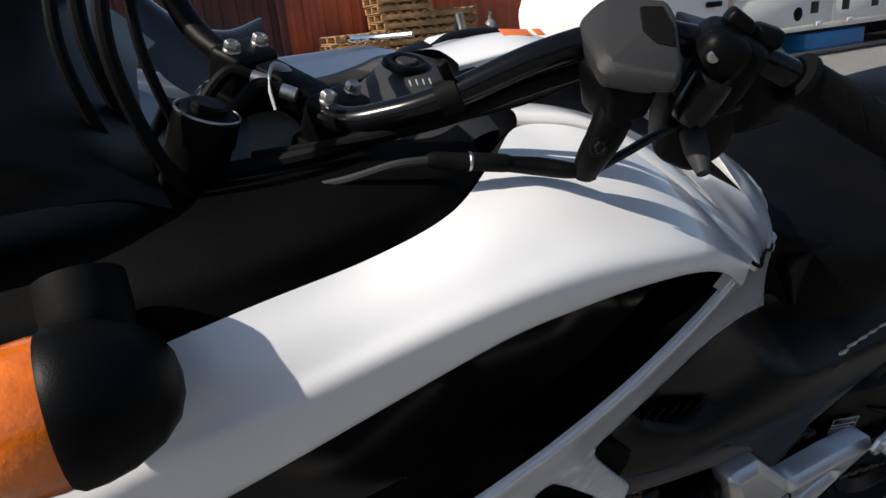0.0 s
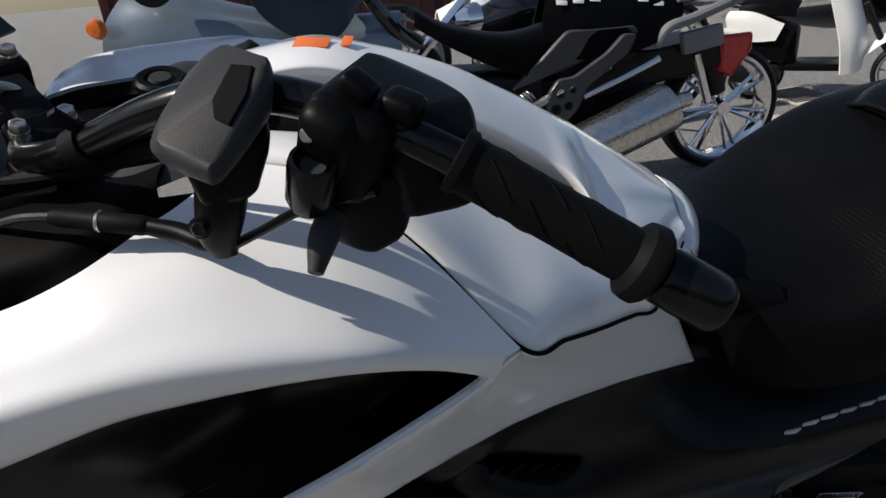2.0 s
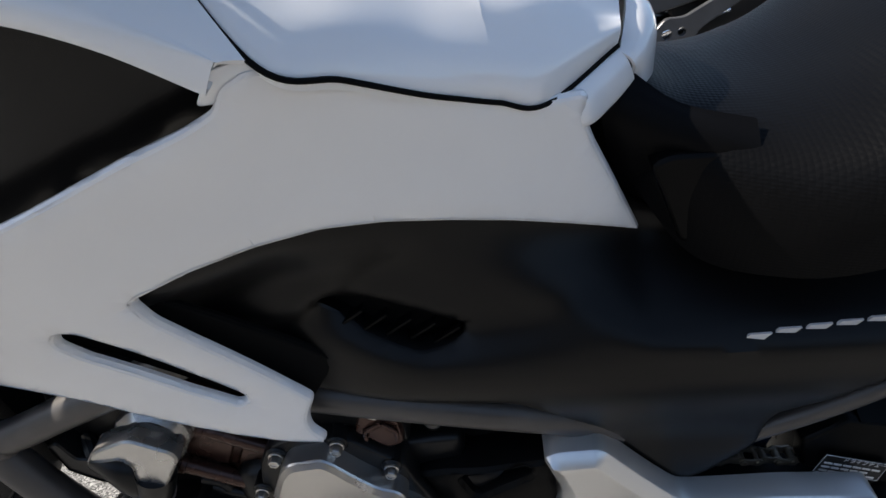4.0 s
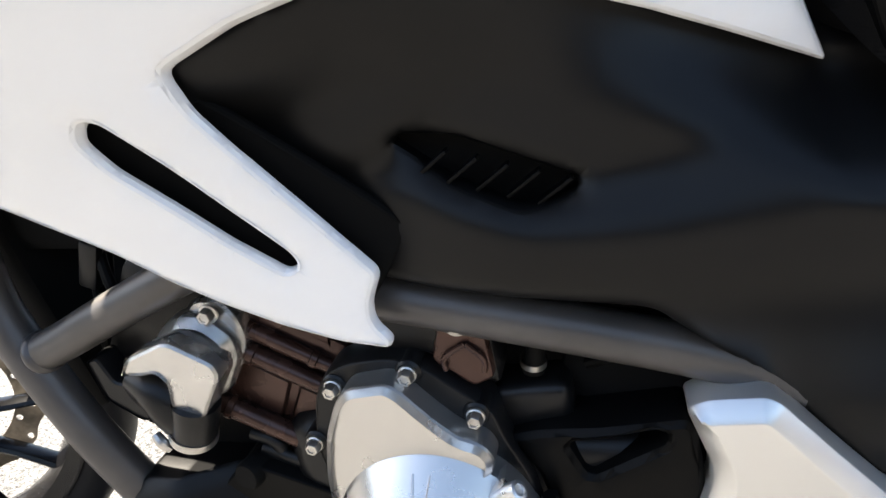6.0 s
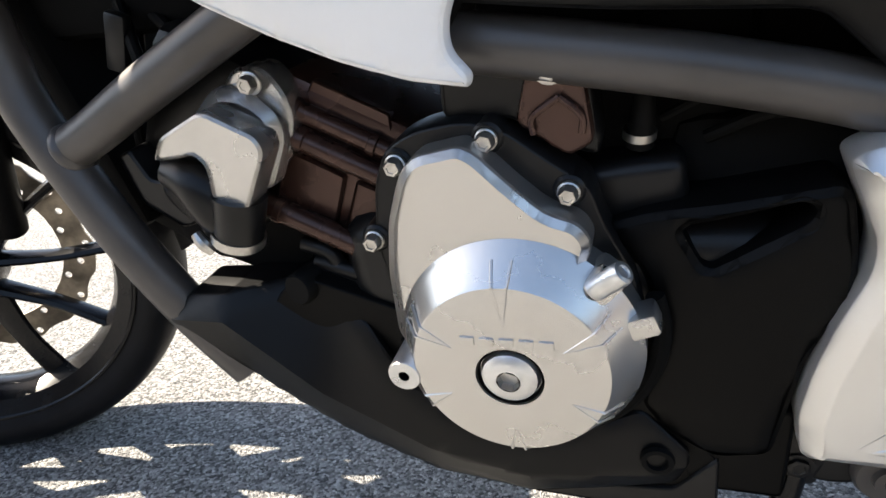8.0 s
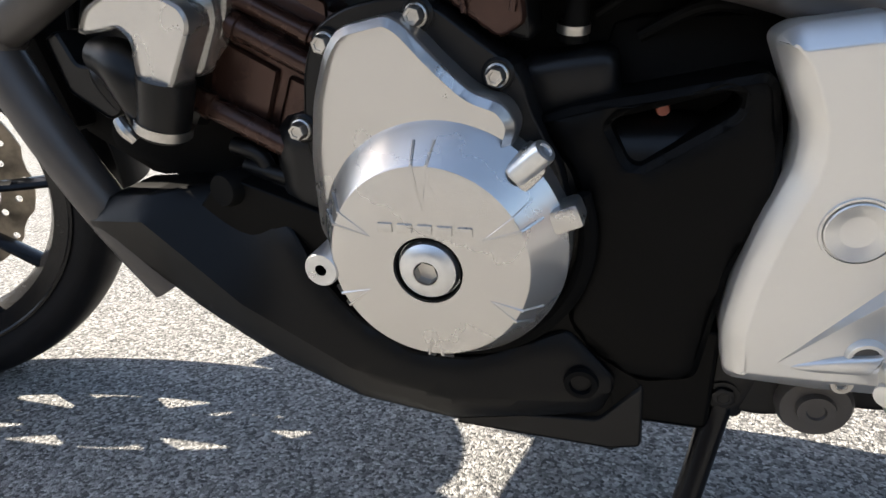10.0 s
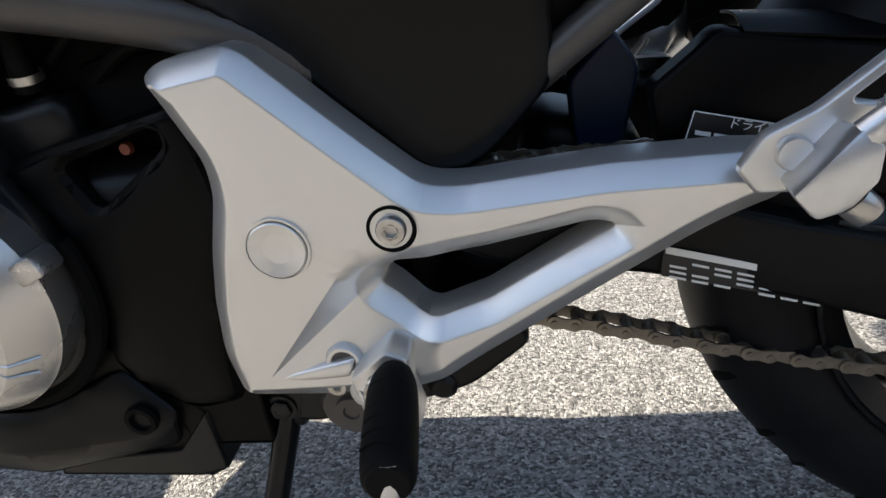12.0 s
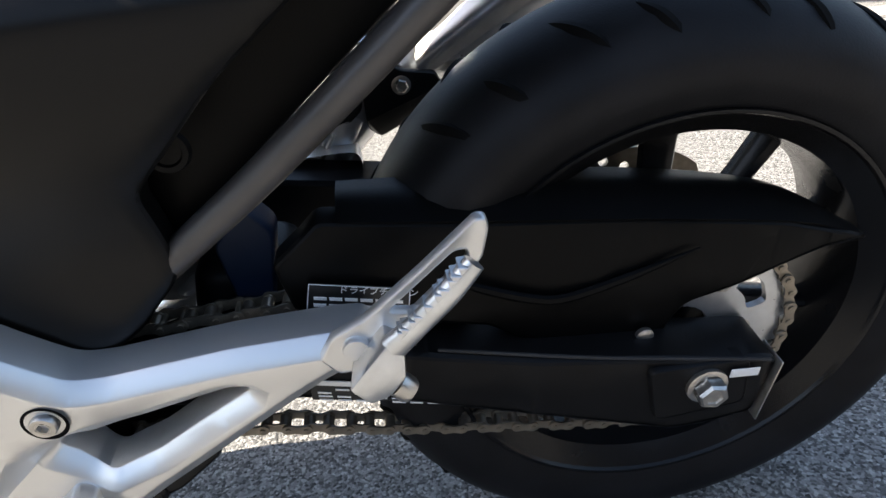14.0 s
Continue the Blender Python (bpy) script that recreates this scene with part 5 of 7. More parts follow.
# side stand
stand = part("side_stand", tube([(.215, -.1, .235), (.208, -.115, .2), (.19, -.15, .13), (.165, -.2, .045), (.16, -.205, .034)], [.013, .011, .0105, .011, .01], 40, 18), M_GLOSSBLACK, BIKE, "black side stand lowered to the ground")
part("stand_foot", box((.05, .04, .008), pose(.156, -.21, .035, -9, 0, 20), .003), M_GLOSSBLACK, stand)
part("stand_pivot", box((.04, .03, .05), pose(.216, -.1, .235, 0, 16, 0), .008), M_BLACKENG, stand)
part("pivot_bolt", hexbolt((.213, -.116, .232), (0, -1, 0), .0085, .005), M_BLACKENG, stand)
part("stand_bracket", slab(polyarc([(.2, .27), (.24, .275), (.3, .25), (.29, .225), (.24, .215), (.2, .22)], .008), -.115, -.08, .004), M_BLACKENG, engine)
part("linkage_pivot", lathe([(0, .006), (.006, .006), (.007, .008), (.013, .008), (.014, .003), (.024, .003), (.027, -.002), (.027, -.05)], (.276, -.121, .236), (0, -1, 0), 36), M_TUBE, engine, "round metal pivot under the plate")
part("linkage_pivot", lathe([(0, .004), (.008, .004), (.012, 0), (.012, -.05)], (.345, -.1, .236), (0, -1, 0), 24), M_BLACKENG, engine)
part("link_arm", slab(polyarc([(.27, .262), (.4, .3), (.42, .275), (.37, .235), (.33, .222), (.27, .22)], .01), -.1, .1, .005), M_BLACKENG, engine, "black suspension link")

# black filler blocks that stand in for shade behind the engine and panels
part("plate_filler", box((.24, .17, .3), pose(.22, .0, .37), .03, 2), M_DARK, BIKE, "black filler block for the shade behind the footpeg plate")
part("pump_filler", box((.16, .2, .12), pose(-.27, .02, .43, 0, 20, 0), .02, 2), M_DARK, BIKE, "black filler block for the shade behind the water pump")
# unseen far flank parts, added for the shadow they cast on the ground
mirrored(cowl, "belly_cowl", "matt black belly cowl under the engine")
mirrored(plate, "footpeg_plate", "silver cast aluminium footpeg plate")
mirrored(peg, "footpeg", "folded black rubber footpeg")
part("right_engine_cover", lathe([(0, .2), (.07, .2), (.095, .17), (.1, .1), (.1, 0)], (.03, 0, .36), (0, 1, 0), 40), M_SILVER, BIKE, "silver clutch cover")
# more added blocks, black in place of shade
part("tube_filler", box((.2, .14, .17), pose(.06, .0, .52), .02, 2), M_DARK, BIKE, "black filler block for the shade behind the frame tube")
part("radiator_filler", box((.12, .15, .1), pose(-.35, .02, .43, 0, 30, 0), .02, 2), M_DARK, BIKE, "black filler block for the shade under the radiator")
part("gap_filler", box((.46, .2, .36), pose(-.22, .03, .78), .02, 2), M_DARK, BIKE, "black filler block for the shade inside the side cowls")
part("lid_filler", box((.4, .16, .2), pose(-.02, .06, .68, 0, 8, 0), .02, 2), M_DARK, BIKE, "black filler block for the shade under the lid")
part("panel_filler", box((.34, .14, .3), pose(.24, .03, .57, 0, 0, 0), .02, 2), M_DARK, BIKE, "black filler block for the shade behind the side panel")
part("rear_inner_panel", slab(polyarc([(.4, .45), (.44, .47), (.52, .545), (.64, .64), (.7, .72), (.7, .82), (.45, .8), (.36, .6)], .01), -.075, .1, .004), M_PLASTIC, BIKE, "black inner panel beside the seat rail")

# ---- swingarm, chain and rear wheel ----
arm = part("swingarm", shell(polyarc([(.33, .375), (.4, .392), (.47, .392), (.545, .378), (.6, .363), (.7, .342), (.8, .332), (.896, .318), (.906, .313), (.893, .25), (.82, .24), (.7, .275), (.6, .305), (.5, .33), (.4, .345)], .008), lambda x, z: -.105 - .03 * max(0.0, min(1.0, (x - .55) / .3)), .05, (), .04, .006), M_SWING, BIKE, "black box section swingarm")
part("swingarm", shell(polyarc([(.33, .38), (.44, .43), (.6, .4), (.8, .34), (.9, .32), (.893, .25), (.7, .275), (.5, .33), (.4, .345)], .008), .12, .05, (), .05, .006), M_SWING, BIKE, "black box section swingarm")
part("arm_cross", box((.09, .1, .09), pose(.46, .01, .38, 0, 15, 0), .02, 3), M_SWING, arm)
part("arm_edge", tube([(.62, -.106, .362), (.75, -.121, .338), (.896, -.137, .318)], .0018, 20, 6), M_GREYPLASTIC, arm)
part("axle_nut", hexbolt((.842, -.136, .300), (0, -1, 0), .0125, .017, 1.45), M_STEEL, arm, "large zinc plated axle nut")
part("axle_plate", slab(polyarc([(.79, .325), (.88, .322), (.882, .268), (.8, .262)], .01), -.1365, -.12, .003), M_SWING, arm)
part("adjuster_plate", box((.0015, .03, .07), pose(.9, -.125, .28, 0, 10, 0), .0004), M_STEEL, arm, "thin steel adjuster plate")
part("arm_sticker", box((.026, .0008, .009), pose(.874, -.1385, .309, 0, 6, 0), .0002), M_PRINT, arm, "small pale sticker")
part("tyre_label", slab(polyarc([(.512, .352), (.622, .32), (.622, .3), (.51, .33)], .002), -.1065, -.1045, .0004), M_LABEL, arm, "black tyre pressure label with white print")
part("label_stripe", slab([(.513, .3525), (.6215, .3205), (.6215, .3155), (.513, .3475)], -.1072, -.106, 0), M_PRINT, arm)
for r in range(4):
    for k in range(7):
        if (r * 7 + k * 3) % 5:
            x0 = .516 + k * .0148
            z0 = .3435 - r * .0042 - (x0 - .513) * .295
            part("print_bar", slab([(x0, z0), (x0 + .011, z0 - .0032), (x0 + .011, z0 - .0048), (x0, z0 - .0016)], -.1071, -.1062, 0), M_PRINT, arm)

guard_out = [(.505, .455), (.545, .487), (.6, .477), (.665, .466), (.8, .447), (.918, .424), (.96, .41), (.992, .397), (.953, .393), (.905, .38), (.878, .37), (.84, .356), (.828, .34), (.816, .312), (.77, .316), (.731, .324), (.696, .34), (.663, .366), (.62, .38), (.56, .395), (.512, .41)]


def guard_y(x, z):
    line = .395 - .2 * abs(x - .72) + .08 * max(0, x - .72)
    return -.088 - .006 * math.exp(-((z - line) / .02) ** 2) + .25 * max(0.0, z - (.465 - .16 * (x - .6))) - .02 * max(0, x - .6)


guard = part("chain_guard", shell(polyarc(guard_out, .006), guard_y, .018, (), .025, .005), M_PLASTIC, BIKE, "matt black plastic chain guard")
part("guard_top", loft([[(.56, -.085, .484), (.68, -.09, .467), (.8, -.092, .448), (.92, -.092, .424), (.985, -.09, .4)], [(.56, -.06, .492), (.68, -.06, .478), (.8, -.058, .462), (.92, -.06, .436), (.985, -.08, .402)], [(.56, -.03, .49), (.68, -.03, .478), (.8, -.03, .462), (.92, -.04, .434), (.985, -.075, .4)]], 30, 8, .002), M_PLASTIC, guard)
part("guard_fold", tube([(.63, -.094, .428), (.66, -.098, .412), (.7, -.1, .395), (.73, -.1, .39), (.78, -.099, .4), (.84, -.098, .417)], [.001, .004, .0045, .0045, .004, .001], 40, 8), M_PLASTIC, guard, "moulded fold of the guard")
part("guard_screw", lathe([(0, .003), (.004, .003), (.0065, .002), (.008, .001), (.008, -.003)], (.8, -.1, .332), (0, -1, 0), 20), M_STEEL, guard)
part("chain_label", slab(polyarc([(.53, .441), (.606, .421), (.601, .391), (.522, .411)], .002), -.0952, -.094, .0003), M_LABEL, guard, "black chain care label with white print")
for a, b in (((.5305, .4405), (.6055, .4205)), ((.6055, .4205), (.6005, .3915)), ((.6005, .3915), (.5225, .4115)), ((.5225, .4115), (.5305, .4405))):
    part("label_line", tube([(a[0], -.0956, a[1]), (b[0], -.0956, b[1])], .0004, 2, 4, smooth=False), M_PRINT, guard)
for r in range(3):
    for k in range(6):
        x0 = .5315 + k * .0115 - r * .0015
        z0 = .4285 - r * .0068 - (x0 - .53) * .265
        if k < 6 - r % 2:
            part("print_bar", slab([(x0, z0), (x0 + .0095, z0 - .0025), (x0 + .0092, z0 - .0052), (x0 - .0003, z0 - .0027)], -.0958, -.0951, 0), M_PRINT, guard)
txt = bpy.data.curves.new("label_text", "FONT")
txt.body, txt.size, txt.extrude = "ドライブチェーン", .0078, .0001
to = new("label_text", txt)
to.data.materials.append(M_PRINT)
to.parent = guard
to.matrix_local = pose(.5505, -.0957, .4285, 90, 0, 0) @ Matrix.Rotation(radians(-14.5), 4, "Z")
part("chain_slider", slab(polyarc([(.455, .458), (.487, .49), (.506, .462), (.49, .39), (.46, .392)], .008), -.05, -.02, .005), M_SKY_TINT, arm, "black plastic block tinted blue for reflected sky")

WC = Vector((.842, .0, .307))


def wheel(center, rim_r, tyre_r, half, name, label, spokes=10, disc_y=.07, groove_shade=True, tyre_mat=M_TYRE, rim_mat=M_RIM, phase=.26):
    w = part(name, lathe([(rim_r * .985, half * .8), (rim_r, half * .83), (rim_r * 1.0, half * .79), (rim_r * .955, half * .72), (rim_r * .93, half * .3), (rim_r * .925, 0), (rim_r * .93, -half * .3), (rim_r * .955, -half * .72), (rim_r, -half * .79), (rim_r, -half * .83), (rim_r * .985, -half * .8),
                          (rim_r * .9, -half * .62), (rim_r * .86, -half * .25), (rim_r * .85, 0), (rim_r * .86, half * .25), (rim_r * .9, half * .62), (rim_r * .985, half * .8)], center, (0, 1, 0), 80), rim_mat, BIKE, label)
    side = [(.02, .80), (.1, .84), (.25, .95), (.42, 1.0), (.58, .965), (.74, .85), (.87, .66), (.955, .4), (.99, .2)]
    up = [(rim_r + (tyre_r - rim_r) * u, half * v) for u, v in side]
    prof = [(rim_r * .99, -half * .76)] + [(r, -h) for r, h in up] + [(tyre_r, 0)] + up[::-1] + [(rim_r * .99, half * .76)]
    tyre = part("tyre", lathe(prof, center, (0, 1, 0), 120), tyre_mat, w, "black road tyre with slanted grooves")
    part("tyre_bead", lathe([(rim_r * 1.03, -half * .8), (rim_r * 1.045, -half * .83), (rim_r * 1.06, -half * .84)], center, (0, 1, 0), 80), tyre_mat, tyre)
    for s in (-1, 1):
        part("rim_lip", lathe([(rim_r * .985, s * half * .79), (rim_r * 1.0, s * half * .85), (rim_r * 1.015, s * half * .86), (rim_r * 1.02, s * half * .82)], center, (0, 1, 0), 96), rim_mat, w, "satin rim lip")
    part("hub", lathe([(0, -half * .7), (.035, -half * .7), (.042, -half * .79), (.05, -half * .3), (.05, half * .5), (.04, half * .8), (0, half * .8)], center, (0, 1, 0), 40), rim_mat, w)
    for k in range(spokes // 2):
        for s in (-1, 1):
            a0 = 2 * math.pi * k / (spokes // 2) + s * .09 + phase
            a1 = 2 * math.pi * k / (spokes // 2) + s * .3 + phase
            p0 = center + Vector((.042 * math.cos(a0), 0, .042 * math.sin(a0)))
            p1 = center + Vector((rim_r * .89 * math.cos(a1), 0, rim_r * .89 * math.sin(a1)))
            pm = (p0 + p1) / 2 + Vector((-.006 * s * math.sin(a0), 0, .006 * s * math.cos(a0)))
            part("spoke", tube([p0, pm, p1], [.022, .017, .019], 14, 10, flat=.46), rim_mat, w)
    return w, tyre


rear_wheel, rear_tyre = wheel(WC, .21, .299, .08, "rear_wheel", "black cast rear wheel with a road tyre", phase=.01)
# black tubes laid on the tread stand in for shade in its grooves
for k in range(30):
    a = 2 * math.pi * k / 30
    for s in (-1, 1):
        pts = []
        for j in range(6):
            u = j / 5
            ang = radians(18 + 46 * u) if k % 2 else radians(34 + 38 * u)
            hh = .012 + .063 * u if k % 2 else .03 + .046 * u
            rr = float(np.interp(hh, (0, .016, .032, .0528, .068, .0772), (.299, .2981, .295, .2872, .2753, .2608)))
            aa = a - s * .05 - (.13 * u if k % 2 else .09 * u)
            pts.append(WC + Vector(((rr - .0026) * math.cos(aa), s * (hh - .0008 - .0034 * u * u), (rr - .0026) * math.sin(aa))))
        part("groove_shade", tube(pts, [.002, .006, .0062, .002], 12, 6), M_SEAM, rear_tyre)


def brake_disc(center, y, r0, r1, lobes=10):
    out = []
    for k in range(lobes * 6):
        a = 2 * math.pi * k / (lobes * 6)
        rr = r1 - (.006 if k % 6 in (0, 1) else 0)
        out.append((center.x + rr * math.cos(a), center.z + rr * math.sin(a)))
    inner = [(center.x + r0 * math.cos(2 * math.pi * k / 40), center.z + r0 * math.sin(2 * math.pi * k / 40)) for k in range(40)]
    holes = [inner]
    for k in range(lobes * 3):
        a = 2 * math.pi * (k + .5) / (lobes * 3)
        rr = (r0 + r1) / 2 + (-.014, 0.001, .012)[k % 3]
        holes.append([(center.x + rr * math.cos(a) + .0054 * math.cos(2 * math.pi * j / 8), center.z + rr * math.sin(a) + .0054 * math.sin(2 * math.pi * j / 8)) for j in range(8)])
    return slab(out, y - .002, y + .002, 0, holes)


part("brake_disc", brake_disc(WC, .075, .075, .118), M_CHAIN, rear_wheel, "drilled wavy brake disc")
SP = WC
spr_out = []
for k in range(43 * 4):
    a = 2 * math.pi * k / (43 * 4)
    spr_out.append((SP.x + (.106 if k % 4 in (0, 1) else .1) * math.cos(a), SP.z + (.106 if k % 4 in (0, 1) else .1) * math.sin(a)))
spr_holes = [[(SP.x + .03 * math.cos(2 * math.pi * j / 24), SP.z + .03 * math.sin(2 * math.pi * j / 24)) for j in range(24)]]
for k in range(6):
    a0 = 2 * math.pi * k / 6 + .2
    spr_holes.append(polyarc([(SP.x + r * math.cos(a0 + d), SP.z + r * math.sin(a0 + d)) for r, d in ((.066, .0), (.086, .02), (.088, .3), (.084, .55), (.064, .5), (.068, .25))], .006, 2))
sprocket = part("rear_sprocket", slab(spr_out, -.076, -.069, 0, spr_holes), M_ALU, rear_wheel, "bare metal rear sprocket")
for k in range(6):
    a0 = 2 * math.pi * k / 6 + .95
    part("sprocket_nut", hexbolt((SP.x + .062 * math.cos(a0), -.077, SP.z + .062 * math.sin(a0)), (0, -1, 0), .006, .006), M_STEEL, rear_wheel)

# chain: every link is a piece of its own on one of two meshes
chain = part("chain", tube([(.33, -.072, .385), (.34, -.072, .385)], .001, 2, 4, smooth=False), M_CHAIN, BIKE, "oiled drive chain")
P = .0159


def link_mesh(wide):
    out = [(-.0058 * math.cos(a), .0058 * math.sin(a)) for a in (radians(-90 + 180 * j / 6) for j in range(7))]
    ring = [(x, z) for x, z in out] + [(P / 2, .0042)] + [(P - x, -z) for x, z in out] + [(P / 2, -.0042)]
    b = bmesh.new()
    for y in ((-.0105, -.0083), (.0083, .0105)) if wide else ((-.0075, -.0055), (.0055, .0075)):
        t = slab(ring, y[0], y[1], 0)
        me = bpy.data.meshes.new("t")
        t.to_mesh(me)
        t.free()
        b.from_mesh(me)
        bpy.data.meshes.remove(me)
    for x in (0, P):
        lathe([(0, -.012 if wide else -.008), (.0026, -.012 if wide else -.008), (.0026, .012), (0, .012)], (x, 0, 0), (0, 1, 0), 10, b)
        if not wide:
            lathe([(.005, -.0055), (.005, .0055)], (x, 0, 0), (0, 1, 0), 12, b)
    ob = part("link_pattern", b, M_CHAIN)
    me = ob.data
    bpy.data.objects.remove(ob)
    return me


links = [link_mesh(False), link_mesh(True)]


def run_links(path):
    pts = curve(path, 400)
    acc, last, n = 0.0, pts[0], 0
    marks = [pts[0]]
    for q in pts[1:]:
        acc += np.linalg.norm(q - last)
        last = q
        if acc >= P:
            marks.append(q)
            acc = 0.0
    for n, (p, q) in enumerate(zip(marks, marks[1:])):
        d = q - p
        o = new("link", links[n % 2])
        o.parent = chain
        o.matrix_local = pose(p[0], p[1], p[2], 0, -math.degrees(math.atan2(d[2], d[0])), 0)


arcp = [tuple(WC + Vector((.105 * math.cos(radians(a)), -.0725, .105 * math.sin(radians(a))))) for a in range(100, -90, -20)]
run_links([(.3, -.0725, .41), (.45, -.0725, .41), (.62, -.0725, .41), (.75, -.0725, .408)] + arcp + [(.8, -.0725, .199), (.68, -.0725, .222), (.57, -.0725, .246), (.44, -.0725, .279), (.32, -.0725, .293), (.28, -.0725, .31)])

# rear footpeg on its hanger
rpeg = part("rear_hanger", slab(polyarc([(.537, .425), (.549, .444), (.574, .456), (.614, .488), (.652, .5205), (.659, .5195), (.6605, .511), (.655, .489), (.612, .447), (.6, .43), (.572, .41), (.548, .41)], .004), -.166, -.158, .003, [polyarc([(.59, .4585), (.637, .4975), (.645, .498), (.645, .49), (.606, .455)], .003)]), M_PLATE, BIKE, "silver rear footpeg hanger")
RP = [(.59, -.184, .445), (.607, -.187, .462), (.63, -.189, .486), (.6465, -.187, .503)]
rear_peg = part("rear_footpeg", tube(RP, [.0075, .0065, .0065, .0055], 24, 12, flat=1.3), M_ALU, BIKE, "folded bare aluminium rear footpeg with saw teeth")
for k in range(10):
    q = curve(RP, 21)[4 + int(k * 1.6)]
    part("tooth", hull([(q[0] - .0045, q[1] - .006, q[2] + .001), (q[0] + .0008, q[1] - .006, q[2] + .0062), (q[0] - .0045, q[1] + .008, q[2] + .001), (q[0] + .0008, q[1] + .008, q[2] + .0062), (q[0] - .006, q[1] - .005, q[2] + .007), (q[0] - .006, q[1] + .007, q[2] + .007)], .0005, 1), M_ALU, rear_peg)
part("peg_block", hull([(.556, -.192, .419), (.568, -.194, .405), (.583, -.195, .41), (.595, -.195, .425), (.597, -.192, .442), (.586, -.19, .452), (.57, -.19, .43), (.558, -.164, .419), (.57, -.164, .407), (.592, -.164, .425), (.594, -.164, .442), (.584, -.164, .45)], .003, 2), M_ALU, rear_peg)
part("peg_pivot", lathe([(0, .004), (.0085, .004), (.0095, .002), (.0095, -.004)], (.564, -.1665, .4335), (0, -1, 0), 24), M_PLATE, rpeg)
part("peg_spring", lathe([(0, .012), (.008, .012), (.0095, .009), (.0095, 0)], (.588, -.184, .412), (.7, -.2, -.7), 20), M_STEEL, rear_peg)

# front wheel
FC = Vector((-.842, 0.012, .298))
SETTING.append(Matrix.Translation(FC) @ Matrix.Rotation(radians(30), 4, "Z") @ Matrix.Translation(-FC))  # the steering is turned to the left
front_wheel, front_tyre = wheel(FC, .231, .3, .06, "front_wheel", "black cast front wheel with a road tyre")
part("brake_disc", brake_disc(FC, .062, .115, .16), M_CHAIN, front_wheel, "drilled wavy brake disc")
part("front_fender", loft([[tuple(FC + Vector((r * math.cos(radians(a)), y, r * math.sin(radians(a))))) for a in range(-2, 140, 12)] for r, y in ((.312, -.07), (.325, -.05), (.332, 0), (.325, .05), (.312, .07))], 40, 12, .003), M_PLASTIC, BIKE, "black front fender")
SETTING.pop()

# exhaust on the far flank, seen past the rear tyre
muffler = part("muffler", lathe([(0, 0), (.04, 0), (.052, .02), (.055, .05), (.055, .3), (.05, .34), (.03, .345), (0, .33)], (.66, .24, .5), (.9, .08, .38), 36), M_ALU, BIKE, "bare metal muffler")
part("heat_shield", loft([[(.655, .185, .488), (.7, .185, .512), (.78, .185, .555), (.9, .185, .615)], [(.648, .18, .506), (.694, .18, .533), (.775, .18, .578), (.895, .18, .64)], [(.652, .2, .522), (.697, .2, .55), (.777, .2, .598), (.897, .2, .66)]], 18, 10, .002), M_ALU, muffler, "bare metal heat shield")
part("exhaust_pipe", tube([(-.2, .16, .22), (.2, .17, .2), (.42, .19, .3), (.52, .21, .4), (.6, .23, .47), (.68, .24, .51)], [.022, .024, .03, .034, .036, .03], 40, 16), M_ALU, BIKE, "bare metal exhaust pipe")
bracket = part("muffler_bracket", slab(polyarc([(.586, .494), (.608, .508), (.62, .511), (.632, .503), (.667, .496), (.675, .479), (.586, .449)], .004), .174, .182, .003), M_BLACKENG, BIKE, "black muffler bracket")
part("bracket_skirt", hull([(.586, .174, .451), (.675, .174, .481), (.668, .186, .456), (.599, .19, .424), (.587, .188, .436), (.59, .205, .44), (.66, .205, .462)], .002, 2), M_BLACKENG, bracket)
part("bracket_rim", tube([(.588, .182, .496), (.607, .182, .509), (.62, .182, .513), (.632, .182, .505)], [.002, .004, .004, .002], 16, 8), M_ALU, bracket, "bright bracket edge")
part("bracket_bolt", hexbolt((.629, .174, .487), (0, -1, 0), .007, .006), M_STEEL, bracket)
part("bracket_arm", slab(polyarc([(.59, .489), (.574, .489), (.556, .472), (.522, .45), (.51, .438), (.5445, .445), (.569, .449), (.582, .461)], .004), .18, .2, .004), M_BLACKENG, bracket)
joint = part("exhaust_joint", hull([(.512, .2, .398), (.532, .18, .43), (.542, .178, .446), (.578, .182, .457), (.582, .186, .445), (.567, .182, .433), (.555, .18, .406), (.54, .2, .392), (.53, .22, .4), (.56, .22, .44)], .004, 2), M_ALU, BIKE, "bare metal exhaust joint")
part("joint_seam", tube([(.522, .184, .402), (.538, .176, .427), (.548, .174, .442)], [.002, .003, .002], 14, 8), M_STEEL, joint)
part("stay", slab(polyarc([(.491, .404), (.518, .429), (.524, .421), (.499, .4005)], .002), .18, .186, .001), M_ALU, BIKE, "bare aluminium stay")

# ---- the yard behind ----
def corrugated_mat(name, color, rust):
    m = mat(name, color, 0.6, vary=0.25, scale=1.5, color2=rust, bump=0.1, bump_scale=60)
    return m


M_ORANGEBOX = corrugated_mat("orange_container_paint", (0.62, 0.13, 0.045), (0.42, 0.09, 0.04))
M_REDBOX = corrugated_mat("dark_red_container_paint", (0.09, 0.016, 0.014), (0.05, 0.012, 0.01))
M_WOOD = mat("pallet_wood", (0.42, 0.25, 0.11), 0.75, vary=0.4, scale=8, bump=0.2, bump_scale=90)
M_TRUCKWHITE = mat("truck_white", (0.8, 0.79, 0.76), 0.4, coat=0.2, vary=0.06, scale=2)
M_BLUE = mat("blue_plastic", (0.02, 0.2, 0.5), 0.4, vary=0.15, scale=4)
M_BLUEGREY = mat("blue_grey_paint", (0.17, 0.21, 0.25), 0.3, metal=0.4, coat=0.4, vary=0.08, scale=4)
